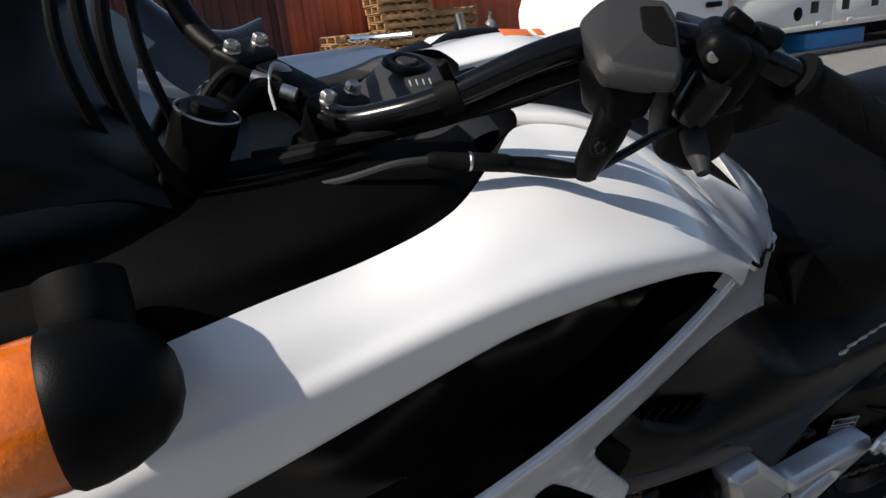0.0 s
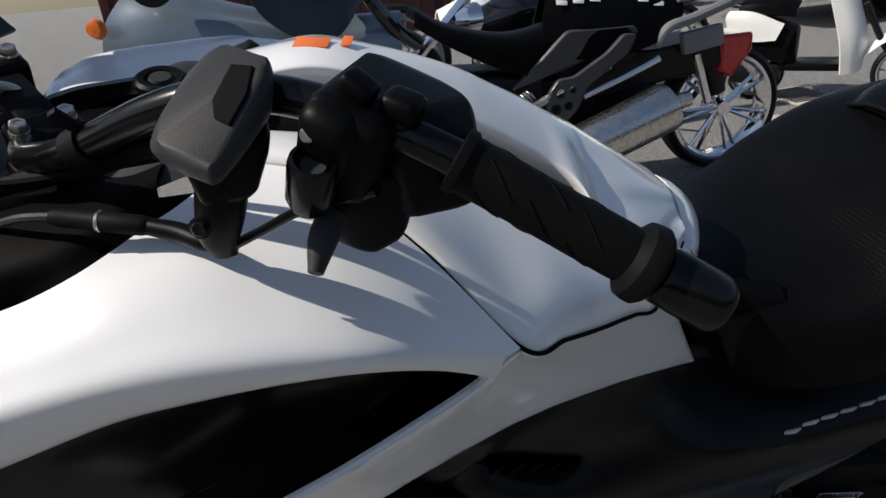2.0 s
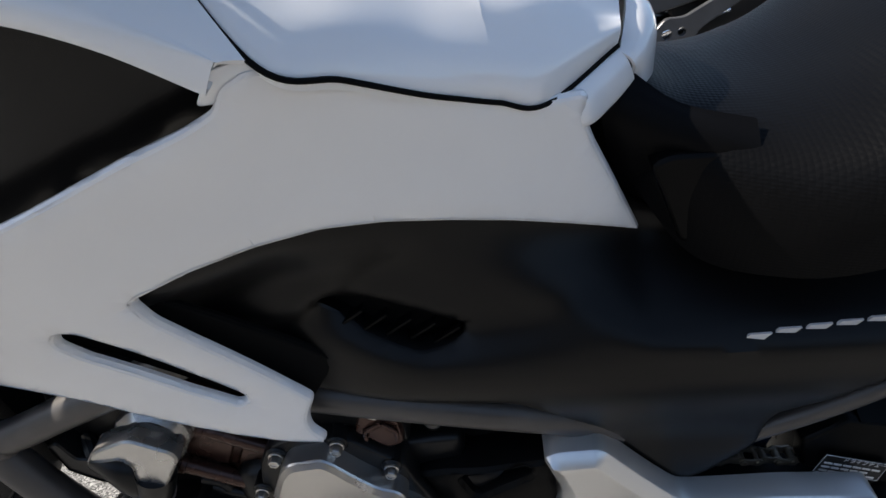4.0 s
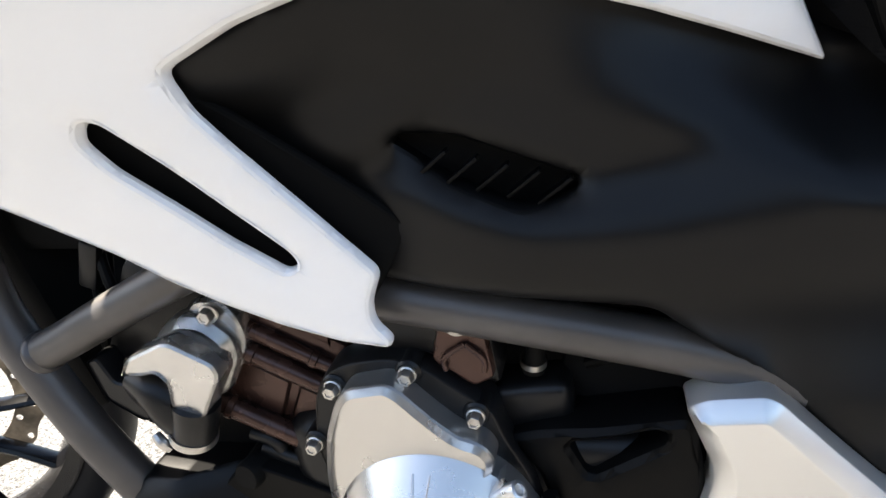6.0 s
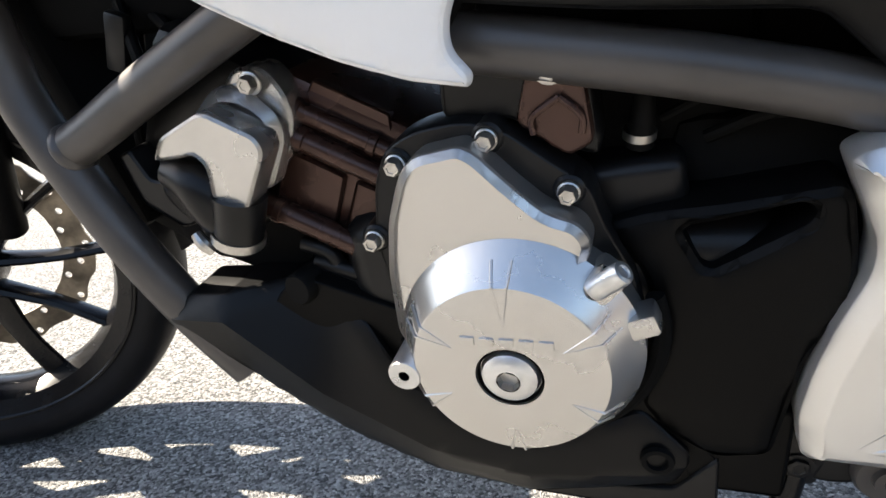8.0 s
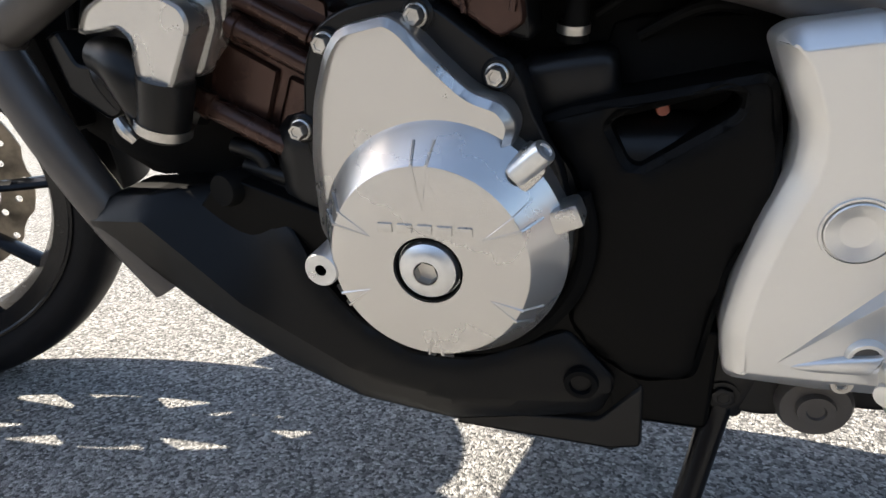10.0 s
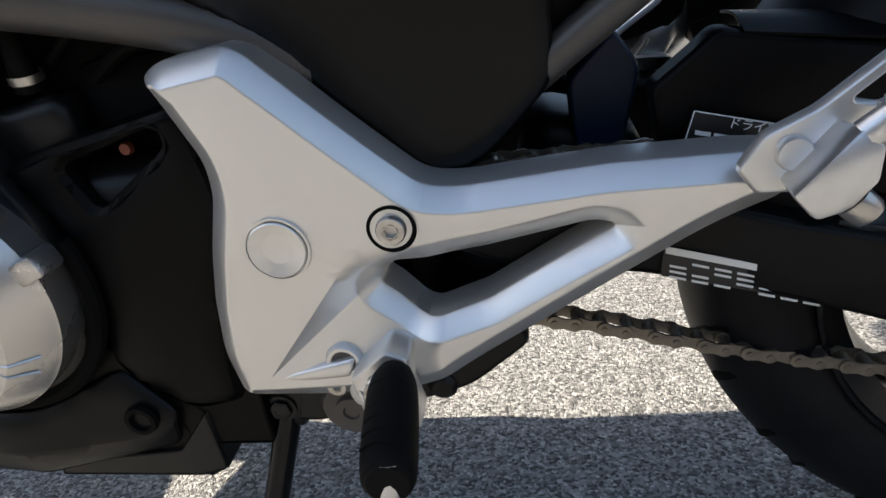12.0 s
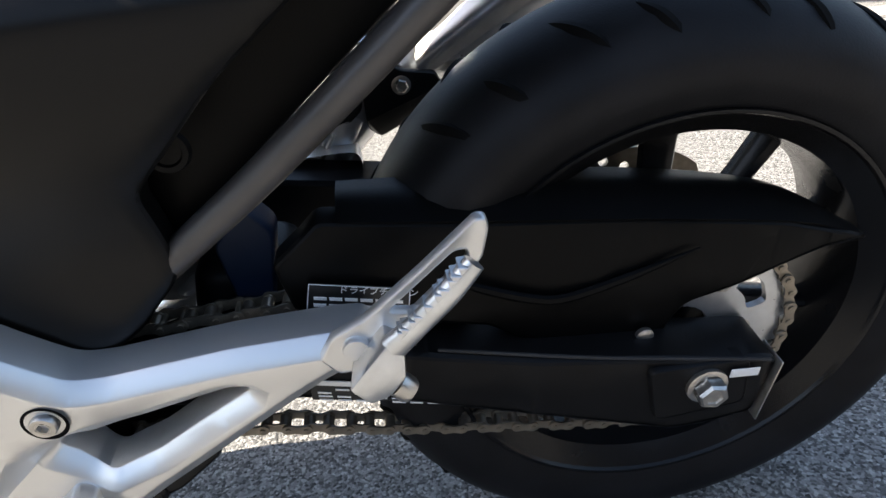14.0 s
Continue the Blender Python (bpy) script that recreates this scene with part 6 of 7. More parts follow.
M_SCREEN = mat("smoked_screen", (0.006, 0.006, 0.007), 0.08, coat=0.3, vary=0.05)
M_CONCRETE = mat("concrete", (0.42, 0.4, 0.37), 0.85, vary=0.2, scale=3, bump=0.3, bump_scale=80)
M_GRATE = mat("grate_steel", (0.14, 0.13, 0.12), 0.5, metal=0.6, vary=0.3, scale=20)
M_SATIN = mat("brushed_steel", (0.62, 0.6, 0.56), 0.26, metal=1.0, vary=0.03, scale=30)
M_CASEGREY = mat("grey_case_plastic", (0.17, 0.175, 0.18), 0.35, vary=0.08, scale=6)
M_DARKCAST = mat("dark_cast_metal", (0.05, 0.051, 0.055), 0.35, vary=0.2, scale=12, bump=0.06, bump_scale=300)
M_UNSEEN_WALL = mat("unseen_brown_wall", (0.075, 0.05, 0.04), 0.9, vary=0.15, scale=1.0)


def ribs(x0, x1, y, z0, z1, pitch, deep):
    """A corrugated steel wall: trapezoid ribs standing on the line y."""
    b = bmesh.new()
    pts = []
    x = x0
    while x < x1:
        pts += [(x, y), (x + pitch * .3, y), (x + pitch * .42, y + deep), (x + pitch * .82, y + deep)]
        x += pitch
    low = [b.verts.new((p[0], p[1], z0)) for p in pts]
    top = [b.verts.new((p[0], p[1], z1)) for p in pts]
    for i in range(len(pts) - 1):
        b.faces.new((low[i], low[i + 1], top[i + 1], top[i]))
    return b


def container(name, label, x0, x1, y, material):
    c = thing(name, label, "container")
    part("wall", ribs(x0 + .1, x1 - .1, y + .03, .16, 2.45, .28, .04), material, c)
    part("bottom_rail", box((x1 - x0, .12, .16), pose((x0 + x1) / 2, y + .05, .1), .01), material, c)
    part("top_rail", box((x1 - x0, .12, .14), pose((x0 + x1) / 2, y + .05, 2.5), .01), material, c)
    for x in (x0 + .08, x1 - .08):
        part("corner_post", box((.16, .16, 2.56), pose(x, y + .06, 1.29), .01), material, c)
    part("body", box((x1 - x0 - .1, 2.2, 2.4), pose((x0 + x1) / 2, y + 1.25, 1.27), .01), material, c)
    return c


container("shipping_container", "faded orange corrugated steel shipping container", 2.35, 8.5, 12.1, M_ORANGEBOX)
container("shipping_container", "dark red corrugated steel shipping container", -3.8, 2.28, 11.7, M_REDBOX)


def pallet_pattern():
    p = thing("wooden_pallet", "rough wooden shipping pallet in a leaning stack", "pallet", group="stacked pallets")
    for k in range(7):
        part("top_board", box((.085, 1.0, .02), pose(-.48 + k * .16, 0, .13), .003), M_WOOD, p)
    for k in range(4):
        part("bottom_board", box((.085, 1.0, .018), pose(-.48 + k * .32, 0, .01), .003), M_WOOD, p)
    for y in (-.45, 0, .45):
        part("stringer", box((1.05, .07, .09), pose(0, y, .07), .004), M_WOOD, p)
    return p


first = pallet_pattern()
first.matrix_world = pose(3.35, 11.3, .0, 0, 0, 4)
rnd = random.Random(4)
for sx, n in ((3.35, 7), (4.35, 12), (5.25, 9), (3.85, 4)):
    for k in range(n):
        if sx == 3.35 and k == 0:
            continue
        copy_thing(first, pose(sx + rnd.uniform(-.04, .04), (11.3 if sx != 3.85 else 10.3) + rnd.uniform(-.05, .05), k * .15, 0, 0, rnd.uniform(-5, 5)))
crate = thing("plastic_crate", "dark blue plastic crate beside the pallets", "crate")
part("body", box((.42, .4, .42), pose(2.8, 11.0, .22), .03), mat("navy_plastic", (.02, .03, .09), .5), crate)
part("rim", box((.46, .44, .05), pose(2.8, 11.0, .44), .015), mat("navy_rim", (.03, .04, .11), .5), crate)
heap = thing("scrap_heap", "rusty heap of brown scrap on the crate", "scrap", kind="stuff")
b = bmesh.new()
for k in range(70):
    p = Vector((2.85 + rnd.gauss(0, .25), 11.1 + rnd.gauss(0, .12), .5 + abs(rnd.gauss(0, .1))))
    d = Vector((rnd.gauss(0, 1), rnd.gauss(0, .5), rnd.gauss(0, .6))).normalized() * .14
    tube([p - d, p, p + d], .012, 5, 5, b)
part("scrap", b, mat("rusty_scrap", (.2, .1, .05), .8), heap)
gas = thing("gas_bottle", "grey steel gas bottle by the container", "gas bottle")
part("bottle", lathe([(0, 0), (.13, 0), (.14, .03), (.14, .9), (.1, 1.02), (.04, 1.07), (.04, 1.15), (0, 1.15)], (6.3, 11.3, 0), (0, 0, 1), 24), M_CASEGREY, gas)
part("valve", lathe([(0, 1.12), (.03, 1.12), (.035, 1.2), (0, 1.22)], (6.3, 11.3, 0), (0, 0, 1), 12), M_STEEL, gas)


# white flatbed truck
def truck():
    t = thing("flatbed_truck", "white low flatbed truck with a blue tool box underneath", "truck", Matrix.Translation((10.2, 6.6, 0)) @ Matrix.Scale(1.5, 4) @ Matrix.Translation((-6.6, -5.0, 0)))
    cab = part("cab", slab(polyarc([(3.55, .22), (3.5, .75), (3.75, 1.35), (4.9, 1.45), (4.98, .25), (4.75, .22), (4.72, .5), (4.42, .52), (4.38, .22)], .06), 5.0, 6.6, .03), M_TRUCKWHITE, t)
    part("cab_door", slab(polyarc([(3.95, .33), (3.92, 1.3), (4.85, 1.36), (4.88, .33)], .05), 4.988, 5.02, .01), M_TRUCKWHITE, t)
    part("door_handle", box((.2, .03, .05), pose(4.72, 4.975, .66), .012), M_PLASTIC, t, "black door handle")
    part("cab_window", slab(polyarc([(3.98, .85), (3.98, 1.25), (4.8, 1.3), (4.8, .85)], .05), 4.985, 5.0, .003), M_SCREEN, t)
    part("bed_floor", box((4.6, 1.8, .07), pose(7.3, 5.95, .32), .01), M_TRUCKWHITE, t)
    for k in range(3):
        part("bed_side", box((1.48, .035, .34), pose(5.78 + k * 1.5, 5.03, .52), .012), M_TRUCKWHITE, t, "white drop side of the truck bed")
        part("side_rail", box((1.48, .06, .05), pose(5.78 + k * 1.5, 5.02, .68), .012), M_TRUCKWHITE, t)
        for j in (-.5, .5):
            part("latch", box((.1, .03, .05), pose(5.78 + k * 1.5 + j, 4.995, .35), .008), M_TRUCKWHITE, t)
    for k in range(3):
        part("side_print", box((.12, .004, .12), pose(6.22 + k * .5, 5.01, .52), .001), M_LABEL, t, "dark printed mark on the drop side")
    part("side_badge", lathe([(0, .006), (.06, .006), (.07, 0)], (5.97, 5.012, .47), (0, -1, 0), 20), M_PLASTIC, t)
    part("tool_box", box((1.0, .4, .24), pose(6.75, 5.3, .12), .02), M_BLUE, t, "blue plastic tool box")
    part("tool_box_band", box((1.02, .42, .03), pose(6.75, 5.3, .02), .008), M_TRUCKWHITE, t)
    part("chassis_rail", box((4.4, .1, .12), pose(7.2, 5.5, .2), .01), M_BLACKENG, t)
    part("guard_rail", box((2.4, .04, .05), pose(6.5, 5.08, .04), .01), M_CASEGREY, t)
    part("underbody", box((4.2, 1.2, .14), pose(7.2, 6.1, .18), .01), M_DARK, t)
    for wx in (4.72, 8.6):
        w = part("wheel", lathe([(.33, 0), (.34, .05), (.34, .17), (.32, .2), (.2, .2), (.2, .0), (.33, 0)], (wx, 5.28, .33), (0, -1, 0), 40), M_TYRE, t, "truck wheel with a white steel rim")
        part("rim", lathe([(.2, .2), (.19, .17), (.15, .12), (.1, .13), (.08, .17), (0, .18)], (wx, 5.28, .33), (0, -1, 0), 32), M_CASEGREY, w)
        # flat black discs stand in for the dark of the rim holes
        for k in range(6):
            a = k * math.pi / 3
            part("rim_hole_shade", lathe([(.028, .002), (0, .004)], (wx + .145 * math.cos(a), 5.153, .33 + .145 * math.sin(a)), (0, -1, 0), 12), M_SEAM, w)
    part("mudflap", box((.05, .3, .3), pose(5.14, 5.3, .2), .01), M_RUBBER, t)
    return t


truck()


def bike_wheel(parent, c, r, half, spokes, rim_material, ry=0.0):
    w = part("wheel", lathe([(r * .83, -half * .7), (r * .86, -half * .82), (r * .8, -half * .84), (r * .76, -half * .7), (r * .73, 0), (r * .76, half * .7), (r * .86, half * .82)], c, (0, 1, 0), 48), rim_material, parent)
    part("tyre", lathe([(r * .84, -half * .8), (r * .9, -half), (r * .965, -half * .75), (r, 0), (r * .965, half * .75), (r * .9, half), (r * .84, half * .8)], c, (0, 1, 0), 48), M_TYRE, w, "black tyre")
    for k in range(spokes):
        a = 2 * math.pi * k / spokes + (.12 if k % 2 else -.12)
        part("spoke", tube([Vector(c) + Vector((.03 * math.cos(a), -half * .3, .03 * math.sin(a))), Vector(c) + Vector((r * .75 * math.cos(a), -half * .3, r * .75 * math.sin(a)))], [r * .035, r * .03], 2, 6, smooth=False), rim_material, w)
    part("hub", lathe([(0, -half), (.035, -half), (.045, -half * .5), (.045, half), (0, half)], c, (0, 1, 0), 20), rim_material, w)
    return w


# touring motorcycle parked alongside
TB = thing("touring_motorcycle", "blue-grey touring motorcycle with a black bag on its saddle", "motorcycle", Matrix.Translation((1.95, 2.42, .33)) @ Matrix.Rotation(radians(5.5), 4, "Y") @ Matrix.Scale(1.08, 4) @ Matrix.Translation((-1.66, -2.12, -.31)))
bike_wheel(TB, (1.66, 2.12, .31), .31, .07, 14, M_CHROME)
bike_wheel(TB, (-.75, 2.12, .31), .31, .06, 10, M_CHROME)
part("muffler", lathe([(0, 0), (.05, .0), (.085, .015), (.112, .03), (.112, .5), (.105, .53), (.06, .54), (.055, .5), (0, .5)], (.765, 1.84, .15), (.88, 0, .41), 36), M_SATIN, TB, "brushed steel muffler")
part("exhaust_pipe", tube([(1.155, 1.86, .34), (1.265, 1.86, .38), (1.345, 1.86, .4)], .036, 20, 14), M_SATIN, TB)
part("exhaust_pipe", tube([(.2, 1.98, .2), (.5, 1.9, .13), (.66, 1.85, .12), (.79, 1.84, .165)], .045, 20, 12), M_CHROME, TB)
part("saddle", loft([[(.1, 1.98, .7), (.25, 1.95, .62), (.5, 1.93, .52), (.7, 1.95, .5), (.86, 1.97, .58)], [(.1, 2.0, .76), (.25, 1.97, .69), (.5, 1.95, .65), (.7, 1.97, .68), (.86, 1.99, .76)], [(.1, 2.12, .78), (.25, 2.12, .71), (.5, 2.12, .67), (.7, 2.12, .71), (.86, 2.12, .78)], [(.1, 2.26, .74), (.25, 2.29, .66), (.5, 2.31, .6), (.7, 2.3, .6), (.86, 2.27, .65)]], 30, 16, .01), M_SEATSMOOTH, TB, "black vinyl saddle")
bag = part("saddle_bag", loft([[(.68, 1.96, .62), (.8, 1.93, .57), (1.0, 1.92, .58), (1.2, 1.94, .64), (1.3, 1.97, .72)], [(.66, 1.98, .74), (.8, 1.95, .74), (1.0, 1.94, .75), (1.2, 1.96, .77), (1.32, 1.98, .78)], [(.7, 2.06, .86), (.8, 2.05, .9), (1.0, 2.05, .92), (1.2, 2.05, .92), (1.3, 2.07, .88)], [(.72, 2.2, .86), (.82, 2.2, .91), (1.0, 2.2, .93), (1.2, 2.2, .92), (1.3, 2.2, .88)], [(.72, 2.3, .7), (.82, 2.32, .7), (1.0, 2.32, .7), (1.2, 2.32, .72), (1.3, 2.3, .74)]], 36, 24, .01), M_SEATSMOOTH, TB, "black pillion seat with faded white print")
for k in range(7):
    part("print_bar", box((.05, .002, .022), pose(.74 + k * .075, 1.972, .8 + (k % 3) * .008, -32, 2, 0), .0005), M_PRINT, TB)
part("tail_body", shell(polyarc([(.75, .5), (.8, .6), (1.2, .6), (1.5, .66), (1.62, .58), (1.5, .5), (1.2, .44), (.95, .38)], .02), 1.98, .3, (), .1, .015), M_BLACKENG, TB, "dark tail cover")
ring_hole = lambda x, z, r: [(x + r * math.cos(k * .785), z + r * math.sin(k * .785)) for k in range(8)]
part("pannier_stay", shell(polyarc([(.67, .33), (.685, .44), (.72, .49), (.79, .5), (.93, .6), (1.0, .68), (1.06, .68), (1.03, .6), (.86, .46), (.82, .36), (.78, .31), (.71, .3)], .018), 1.87, .022, [ring_hole(.72, .36, .022), ring_hole(.775, .375, .018), ring_hole(.735, .43, .02), ring_hole(.79, .445, .016)], .05, .006), M_DARKCAST, TB, "dark grey cast pillion peg plate with holes")
part("side_panel", shell(polyarc([(.525, .434), (.66, .58), (.76, .69), (1.07, .716), (1.1, .68), (1.01, .645), (.83, .55), (.65, .48)], .02), 1.925, .05, (), .1, .014), M_DARKCAST, TB, "dark grey side panel under the saddle")
part("linkage_tube", tube([(.453, 1.9, .283), (.678, 1.89, .404)], .02, 4, 12), M_STEEL, TB)
part("chrome_shaft", tube([(.85, 1.9, .41), (1.056, 1.9, .503), (1.2, 1.92, .57)], .017, 8, 12), M_CHROME, TB)
coil = [(.503 + .101 * k / 72 - .018 * math.sin(k * .7), 1.88 + .022 * math.cos(k * .7), .365 + .065 * k / 72 + .018 * math.sin(k * .7)) for k in range(73)]
part("spring", tube(coil, .0045, 200, 6), M_STEEL, TB, "coil spring")
for q in ([(1.2, 1.96, .62), (1.24, 1.94, .7), (1.35, 1.94, .74), (1.6, 1.96, .84), (1.66, 2.05, .85)], [(1.2, 2.28, .62), (1.24, 2.3, .7), (1.35, 2.3, .74), (1.6, 2.28, .84), (1.66, 2.2, .85)]):
    part("grab_rail", tube(q, .024, 30, 10), M_CASEGREY, TB, "silver grey grab rail")
part("rack", box((.44, .3, .03), pose(1.5, 2.12, .86, 0, -12, 0), .012), M_CASEGREY, TB, "silver grey luggage rack")
part("rack_box", box((.2, .05, .1), pose(1.42, 1.96, .65, 0, -14, 0), .015), M_CASEGREY, TB)
part("tail_lamp", shell(polyarc([(1.52, .66), (1.69, .68), (1.7, .6), (1.62, .47), (1.56, .5)], .015), 1.97, .28, (), .1, .02), M_RED, TB, "red tail lamp")
part("rear_fender", tube([(1.5, 2.12, .64), (1.58, 2.12, .5), (1.64, 2.12, .38)], [.1, .07, .05], 12, 12), M_BLACKENG, TB)
part("shock", tube([(1.42, 1.99, .58), (1.52, 1.99, .36)], .022, 4, 10), M_CHROME, TB)
part("engine", box((.6, .36, .34), pose(.4, 2.14, .34), .05, 3), M_BLACKENG, TB)
part("rocker_cover", tube([(.62, 1.93, .36), (.74, 1.9, .44), (.88, 1.92, .5), (.98, 1.94, .53)], [.012, .022, .02, .012], 20, 14), M_CHROME, TB)
# black block added for the darkness behind the muffler
part("gap_filler", box((.8, .22, .42), pose(.9, 2.14, .3, 0, -12, 0), .04, 3), M_BLACKENG, TB)
part("fairing", loft([[(-1.15, 1.98, .5), (-.9, 1.9, .5), (-.6, 1.86, .48), (-.3, 1.9, .46), (.0, 1.95, .5)], [(-1.12, 1.98, .7), (-.9, 1.92, .72), (-.62, 1.9, .7), (-.3, 1.93, .65), (.05, 1.97, .66)], [(-1.02, 2.02, .84), (-.85, 1.98, .8), (-.6, 1.98, .74), (-.3, 2.0, .7), (.05, 2.02, .72)], [(-1.0, 2.12, .86), (-.85, 2.12, .84), (-.6, 2.12, .78), (-.3, 2.12, .74), (.05, 2.12, .76)], [(-1.1, 2.3, .7), (-.9, 2.34, .7), (-.6, 2.36, .68), (-.3, 2.33, .64), (.0, 2.3, .66)]], 40, 24, .008), M_BLUEGREY, TB, "blue-grey painted fairing")
part("windscreen", loft([[(-.58, 1.9, .86), (-.5, 1.88, .74), (-.36, 1.9, .66), (-.22, 1.93, .67), (-.12, 1.96, .8)], [(-.6, 1.98, 1.1), (-.52, 1.96, 1.0), (-.38, 1.97, .9), (-.22, 2.0, .88), (-.1, 2.04, .95)], [(-.62, 2.12, 1.16), (-.54, 2.12, 1.06), (-.4, 2.12, .96), (-.24, 2.12, .93), (-.1, 2.12, .98)], [(-.6, 2.28, 1.1), (-.52, 2.3, 1.0), (-.38, 2.29, .9), (-.22, 2.26, .88), (-.1, 2.22, .95)]], 24, 20, .006), M_SCREEN, TB, "dark smoked windscreen")
part("screen_rim", tube([(-.16, 1.95, .9), (-.06, 1.96, .78), (.03, 1.98, .68), (.12, 1.99, .62)], [.02, .03, .03, .02], 20, 10), M_SCREEN, TB)
part("mirror", lathe([(0, .03), (.06, .025), (.08, 0), (.07, -.04), (0, -.06)], (-.9, 1.86, .86), (.3, -1, .2), 24), M_BLACKENG, TB)
part("fairing_signal", lathe([(0, .03), (.03, .025), (.04, 0)], (-1.13, 1.93, .7), (-.3, -1, 0), 20), M_AMBER, TB, "amber signal lens")
part("centre_stand", tube([(.7, 2.0, .3), (.68, 1.98, .12), (.66, 1.96, .02)], .02, 10, 8), M_BLACKENG, TB)

# white scooter
SC = thing("scooter", "white scooter with a black seat parked across the yard", "scooter", Matrix.Translation((3.82, 3.14, 0)) @ Matrix.Rotation(radians(-40), 4, "Z") @ Matrix.Scale(1.08, 4) @ Matrix.Translation((-2.86, -2.68, 0)))
bike_wheel(SC, (2.86, 2.68, .19), .19, .045, 8, M_CASEGREY)
bike_wheel(SC, (1.98, 2.68, .19), .19, .045, 8, M_CASEGREY)
part("leg_shield", loft([[(2.5, 2.5, .2), (2.47, 2.5, .4), (2.38, 2.53, .68)], [(2.58, 2.56, .2), (2.56, 2.56, .42), (2.47, 2.58, .7)], [(2.62, 2.68, .22), (2.62, 2.68, .44), (2.52, 2.68, .72)], [(2.58, 2.8, .2), (2.56, 2.8, .42), (2.47, 2.78, .7)], [(2.5, 2.86, .2), (2.47, 2.86, .4), (2.38, 2.83, .68)]], 14, 16, .012), M_TRUCKWHITE, SC, "white leg shield")
part("front_fender", loft([[(2.62, 2.62, .3), (2.75, 2.61, .4), (2.92, 2.61, .4), (3.06, 2.63, .31)], [(2.62, 2.68, .34), (2.75, 2.68, .45), (2.92, 2.68, .44), (3.08, 2.68, .33)], [(2.62, 2.74, .3), (2.75, 2.75, .4), (2.92, 2.75, .4), (3.06, 2.73, .31)]], 20, 10, .006), M_TRUCKWHITE, SC, "white front fender")
part("fork", tube([(2.58, 2.66, .62), (2.72, 2.66, .36), (2.86, 2.63, .19)], .02, 14, 8), M_BLACKENG, SC)
part("floorboard", box((.5, .3, .05), pose(2.28, 2.68, .24), .015), M_PLASTIC, SC, "black floorboard")
part("rear_body", loft([[(1.86, 2.52, .4), (2.0, 2.5, .32), (2.16, 2.52, .26)], [(1.84, 2.54, .56), (2.0, 2.52, .54), (2.2, 2.54, .46)], [(1.86, 2.68, .6), (2.0, 2.68, .58), (2.22, 2.68, .5)], [(1.86, 2.84, .5), (2.0, 2.86, .45), (2.18, 2.84, .4)]], 16, 14, .01), M_PLASTIC, SC, "black rear body")
part("side_cover", loft([[(1.8, 2.5, .5), (1.95, 2.485, .42), (2.1, 2.49, .42)], [(1.78, 2.5, .57), (1.95, 2.49, .54), (2.12, 2.5, .47)], [(1.8, 2.52, .61), (1.95, 2.51, .6), (2.14, 2.52, .52)]], 14, 8, .008), M_TRUCKWHITE, SC, "white side cover")
part("seat_box", box((.14, .26, .24), pose(2.16, 2.68, .37), .03), M_PLASTIC, SC)
part("seat", loft([[(1.84, 2.55, .58), (2.0, 2.54, .58), (2.2, 2.57, .56)], [(1.86, 2.58, .65), (2.0, 2.57, .66), (2.2, 2.6, .64)], [(1.86, 2.68, .67), (2.0, 2.68, .68), (2.22, 2.68, .66)], [(1.86, 2.8, .62), (2.0, 2.81, .62), (2.2, 2.78, .6)]], 14, 14, .01), M_SEATSMOOTH, SC, "black scooter seat")
part("rear_rack", tube([(1.9, 2.58, .62), (1.8, 2.58, .64), (1.74, 2.68, .64), (1.8, 2.78, .64), (1.9, 2.78, .62)], .01, 20, 6), M_BLACKENG, SC)
part("engine", box((.34, .16, .14), pose(1.98, 2.6, .2), .03), M_BLACKENG, SC)
part("handlebar", tube([(2.4, 2.4, .92), (2.42, 2.6, .86), (2.42, 2.76, .86), (2.4, 2.96, .92)], .016, 20, 8), M_BLACKENG, SC)
part("head", box((.16, .26, .14), pose(2.42, 2.68, .84, 0, 20, 0), .05, 3), M_TRUCKWHITE, SC)

# white off-road motorcycle and a black cruiser further back
OR = thing("offroad_motorcycle", "white and black off-road motorcycle in the yard", "motorcycle", Matrix.Translation((1.55, 4.6, 0)) @ Matrix.Scale(1.4, 4) @ Matrix.Translation((-.93, -4.2, 0)))
bike_wheel(OR, (.15, 4.2, .32), .32, .04, 16, M_CASEGREY)
bike_wheel(OR, (1.5, 4.2, .32), .32, .04, 16, M_CASEGREY)
part("rear_fender", loft([[(.4, 4.1, .52), (.6, 4.08, .6), (.8, 4.08, .52), (1.0, 4.08, .46)], [(.4, 4.2, .58), (.6, 4.2, .64), (.8, 4.2, .56), (1.0, 4.2, .5)], [(.4, 4.3, .52), (.6, 4.32, .6), (.8, 4.32, .52), (1.0, 4.32, .46)]], 16, 10, .01), M_TRUCKWHITE, OR, "white rear fender")
part("seat", tube([(.6, 4.2, .6), (.85, 4.2, .52), (1.05, 4.2, .54)], [.07, .09, .08], 14, 12), M_TRUCKWHITE, OR, "pale vinyl seat")
part("shroud", shell(polyarc([(1.0, .42), (1.05, .58), (1.25, .72), (1.45, .74), (1.3, .5), (1.12, .38)], .02), 4.08, .24, (), .1, .01), M_TRUCKWHITE, OR, "white tank shroud")
part("shroud_print", shell(polyarc([(1.15, .5), (1.3, .66), (1.36, .66), (1.22, .48)], .01), 4.072, .006, (), .1, .002), M_LABEL, OR)
part("frame", tube([(.7, 4.2, .45), (1.0, 4.2, .25), (1.3, 4.2, .4), (1.42, 4.2, .8)], .03, 20, 8), M_BLACKENG, OR)
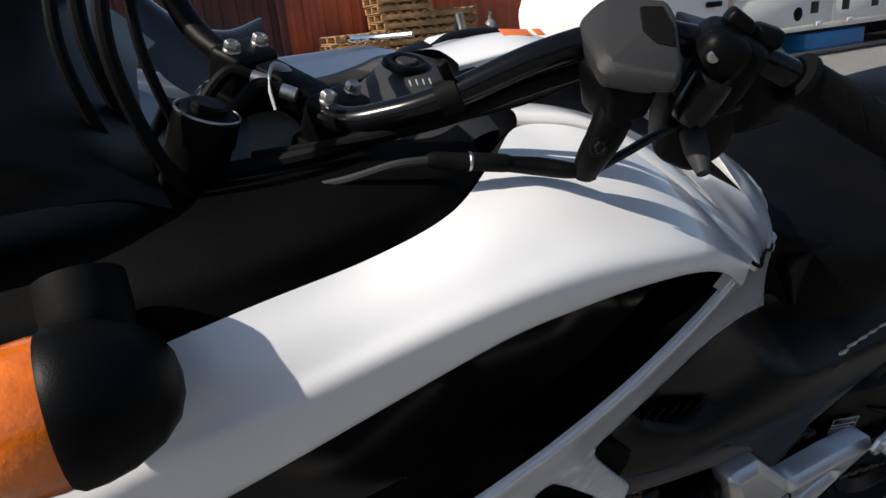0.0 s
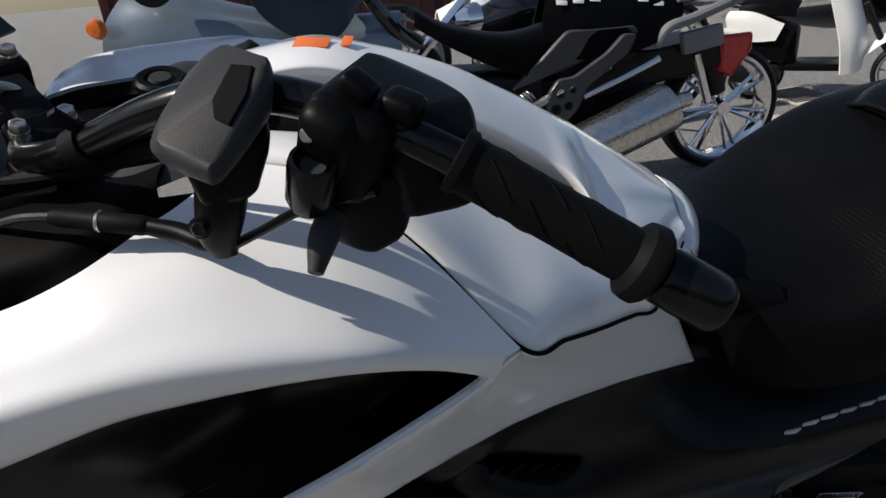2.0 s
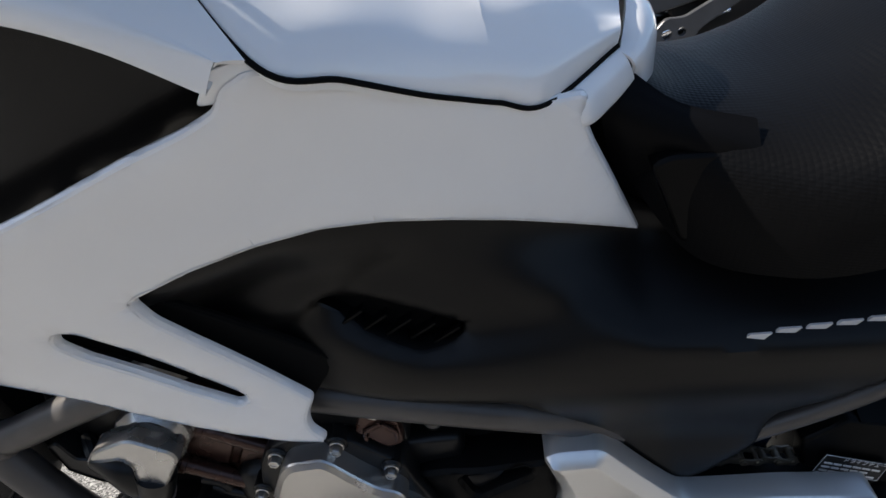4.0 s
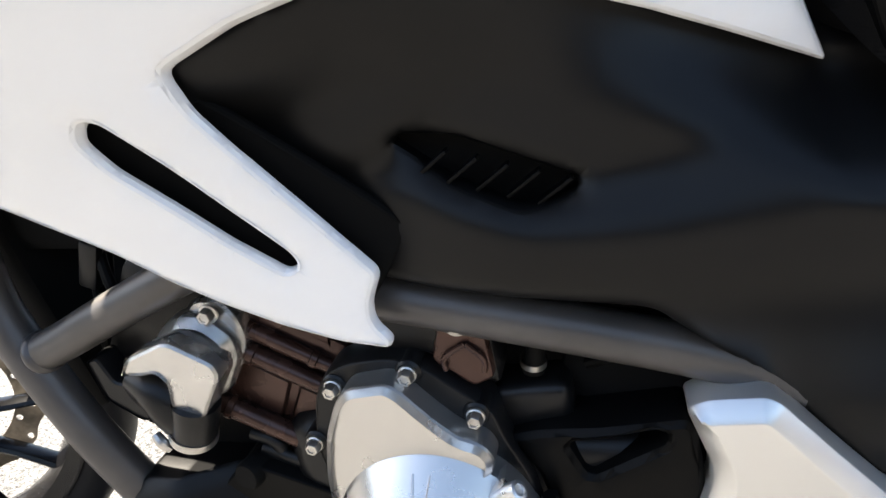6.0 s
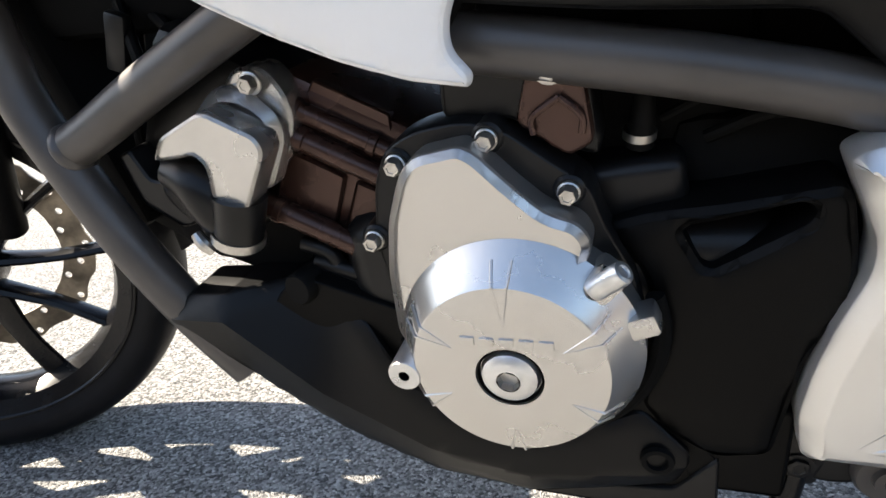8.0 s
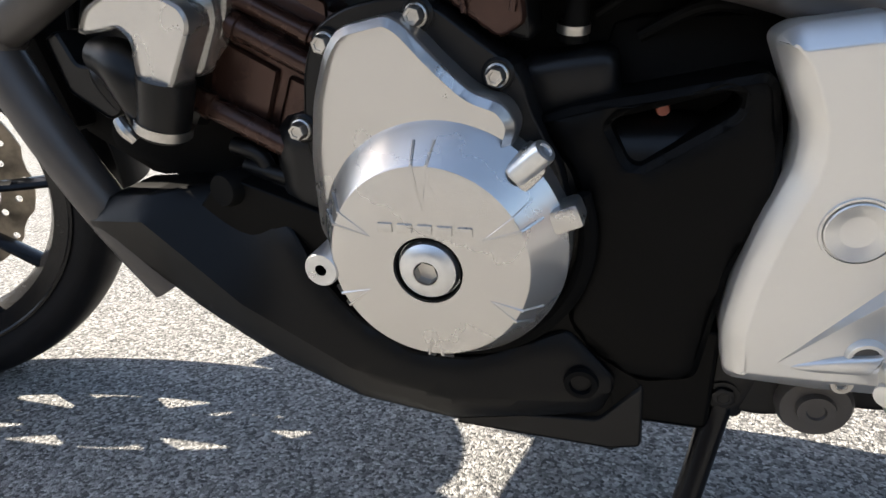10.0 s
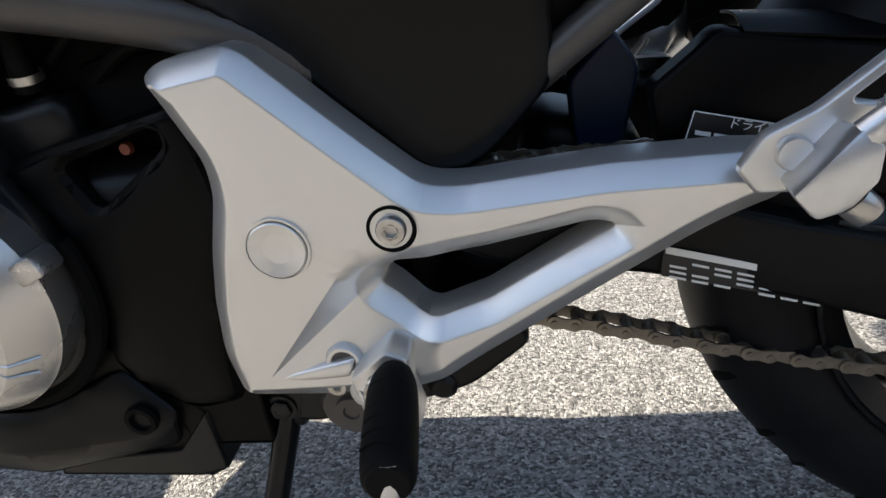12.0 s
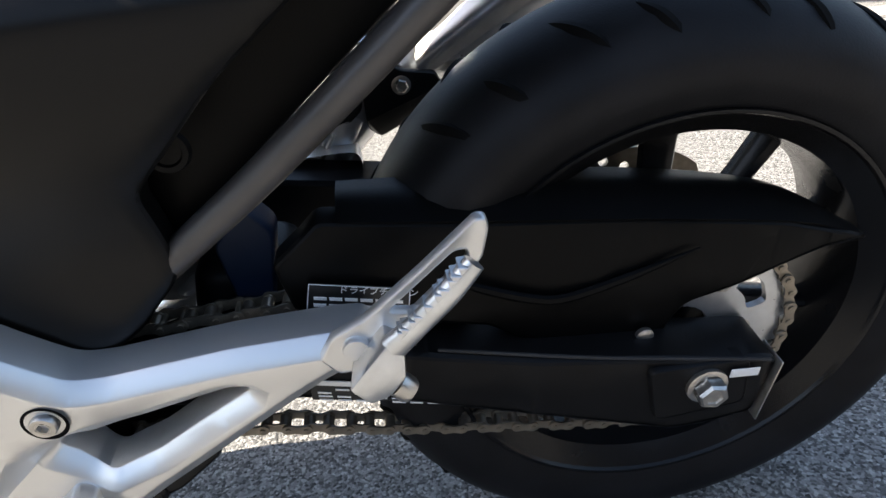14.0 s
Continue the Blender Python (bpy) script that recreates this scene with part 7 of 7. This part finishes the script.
part("engine", box((.35, .22, .3), pose(1.02, 4.2, .32), .05), M_BLACKENG, OR)
part("fork", tube([(1.4, 4.15, .85), (1.5, 4.15, .32)], .025, 6, 8), M_STEEL, OR)
CR = thing("cruiser_motorcycle", "black cruiser motorcycle with chrome trim", "motorcycle", Matrix.Translation((1.2, 3.5, 0)) @ Matrix.Scale(1.35, 4) @ Matrix.Translation((-.8, -3.1, 0)))
bike_wheel(CR, (.1, 3.1, .31), .31, .06, 12, M_CHROME)
bike_wheel(CR, (1.5, 3.1, .31), .31, .06, 12, M_CHROME)
part("tank", loft([[(.55, 3.0, .5), (.75, 2.95, .52), (1.0, 2.98, .56)], [(.55, 3.0, .6), (.75, 2.94, .66), (1.0, 2.98, .68)], [(.55, 3.1, .64), (.75, 3.1, .72), (1.0, 3.1, .72)], [(.55, 3.2, .56), (.75, 3.26, .6), (1.0, 3.22, .62)]], 16, 14, .01), M_SCREEN, CR, "gloss black tank")
part("saddle", loft([[(.75, 2.98, .56), (.95, 2.95, .5), (1.15, 2.98, .52)], [(.75, 3.0, .7), (.95, 2.97, .62), (1.15, 3.0, .66)], [(.75, 3.1, .72), (.95, 3.1, .64), (1.15, 3.1, .68)], [(.75, 3.2, .66), (.95, 3.25, .58), (1.15, 3.2, .62)]], 14, 12, .01), M_SEATSMOOTH, CR, "black saddle")
part("headlamp", lathe([(0, .06), (.06, .05), (.09, 0), (.08, -.08), (0, -.12)], (.48, 3.05, .6), (-1, -.2, 0), 28), M_CHROME, CR, "chrome headlamp")
part("engine", box((.5, .3, .32), pose(.8, 3.1, .32), .05), M_CHROME, CR)
part("handlebar", tube([(.75, 2.75, .8), (.6, 2.95, .8), (.6, 3.25, .8), (.75, 3.45, .8)], .014, 20, 8), M_CHROME, CR)
part("fork", tube([(.55, 3.02, .75), (.1, 3.02, .31)], .025, 6, 8), M_CHROME, CR)

# drain grate and paving strip
dr = thing("drain_grate", "steel drain grate set in a concrete strip", "drain", kind="structure")
part("frame", box((.42, .5, .02), pose(3.38, 3.62, .004, 0, 0, 8), .004), M_CONCRETE, dr)
for k in range(10):
    part("bar", box((.36, .014, .02), pose(3.38, 3.43 + k * .042, .012, 0, 0, 8), .002), M_GRATE, dr)
strip = part("paving_strip", box((2.6, .3, .012), pose(4.0, 2.75, .003, 0, 0, -14), .003), M_CONCRETE)
tagged(strip, "pale concrete paving strip in the asphalt", "paving", kind="structure")

# unseen walls behind and beside the camera, added to tone reflections and bounce light
for nm, m, sz in (("reflection_wall", pose(0, -9, 1.5, 0, 0, 0), (40, .4, 3)), ("reflection_wall", pose(-18, 2, 1.75, 0, 0, 90), (30, .4, 3.5)), ("reflection_wall", pose(18, 2, 1.75, 0, 0, 90), (30, .4, 3.5))):
    w = part(nm, box(sz, m, .02), M_UNSEEN_WALL)
    tagged(w, "unseen dark brown wall added for its reflections", "wall", kind="structure")
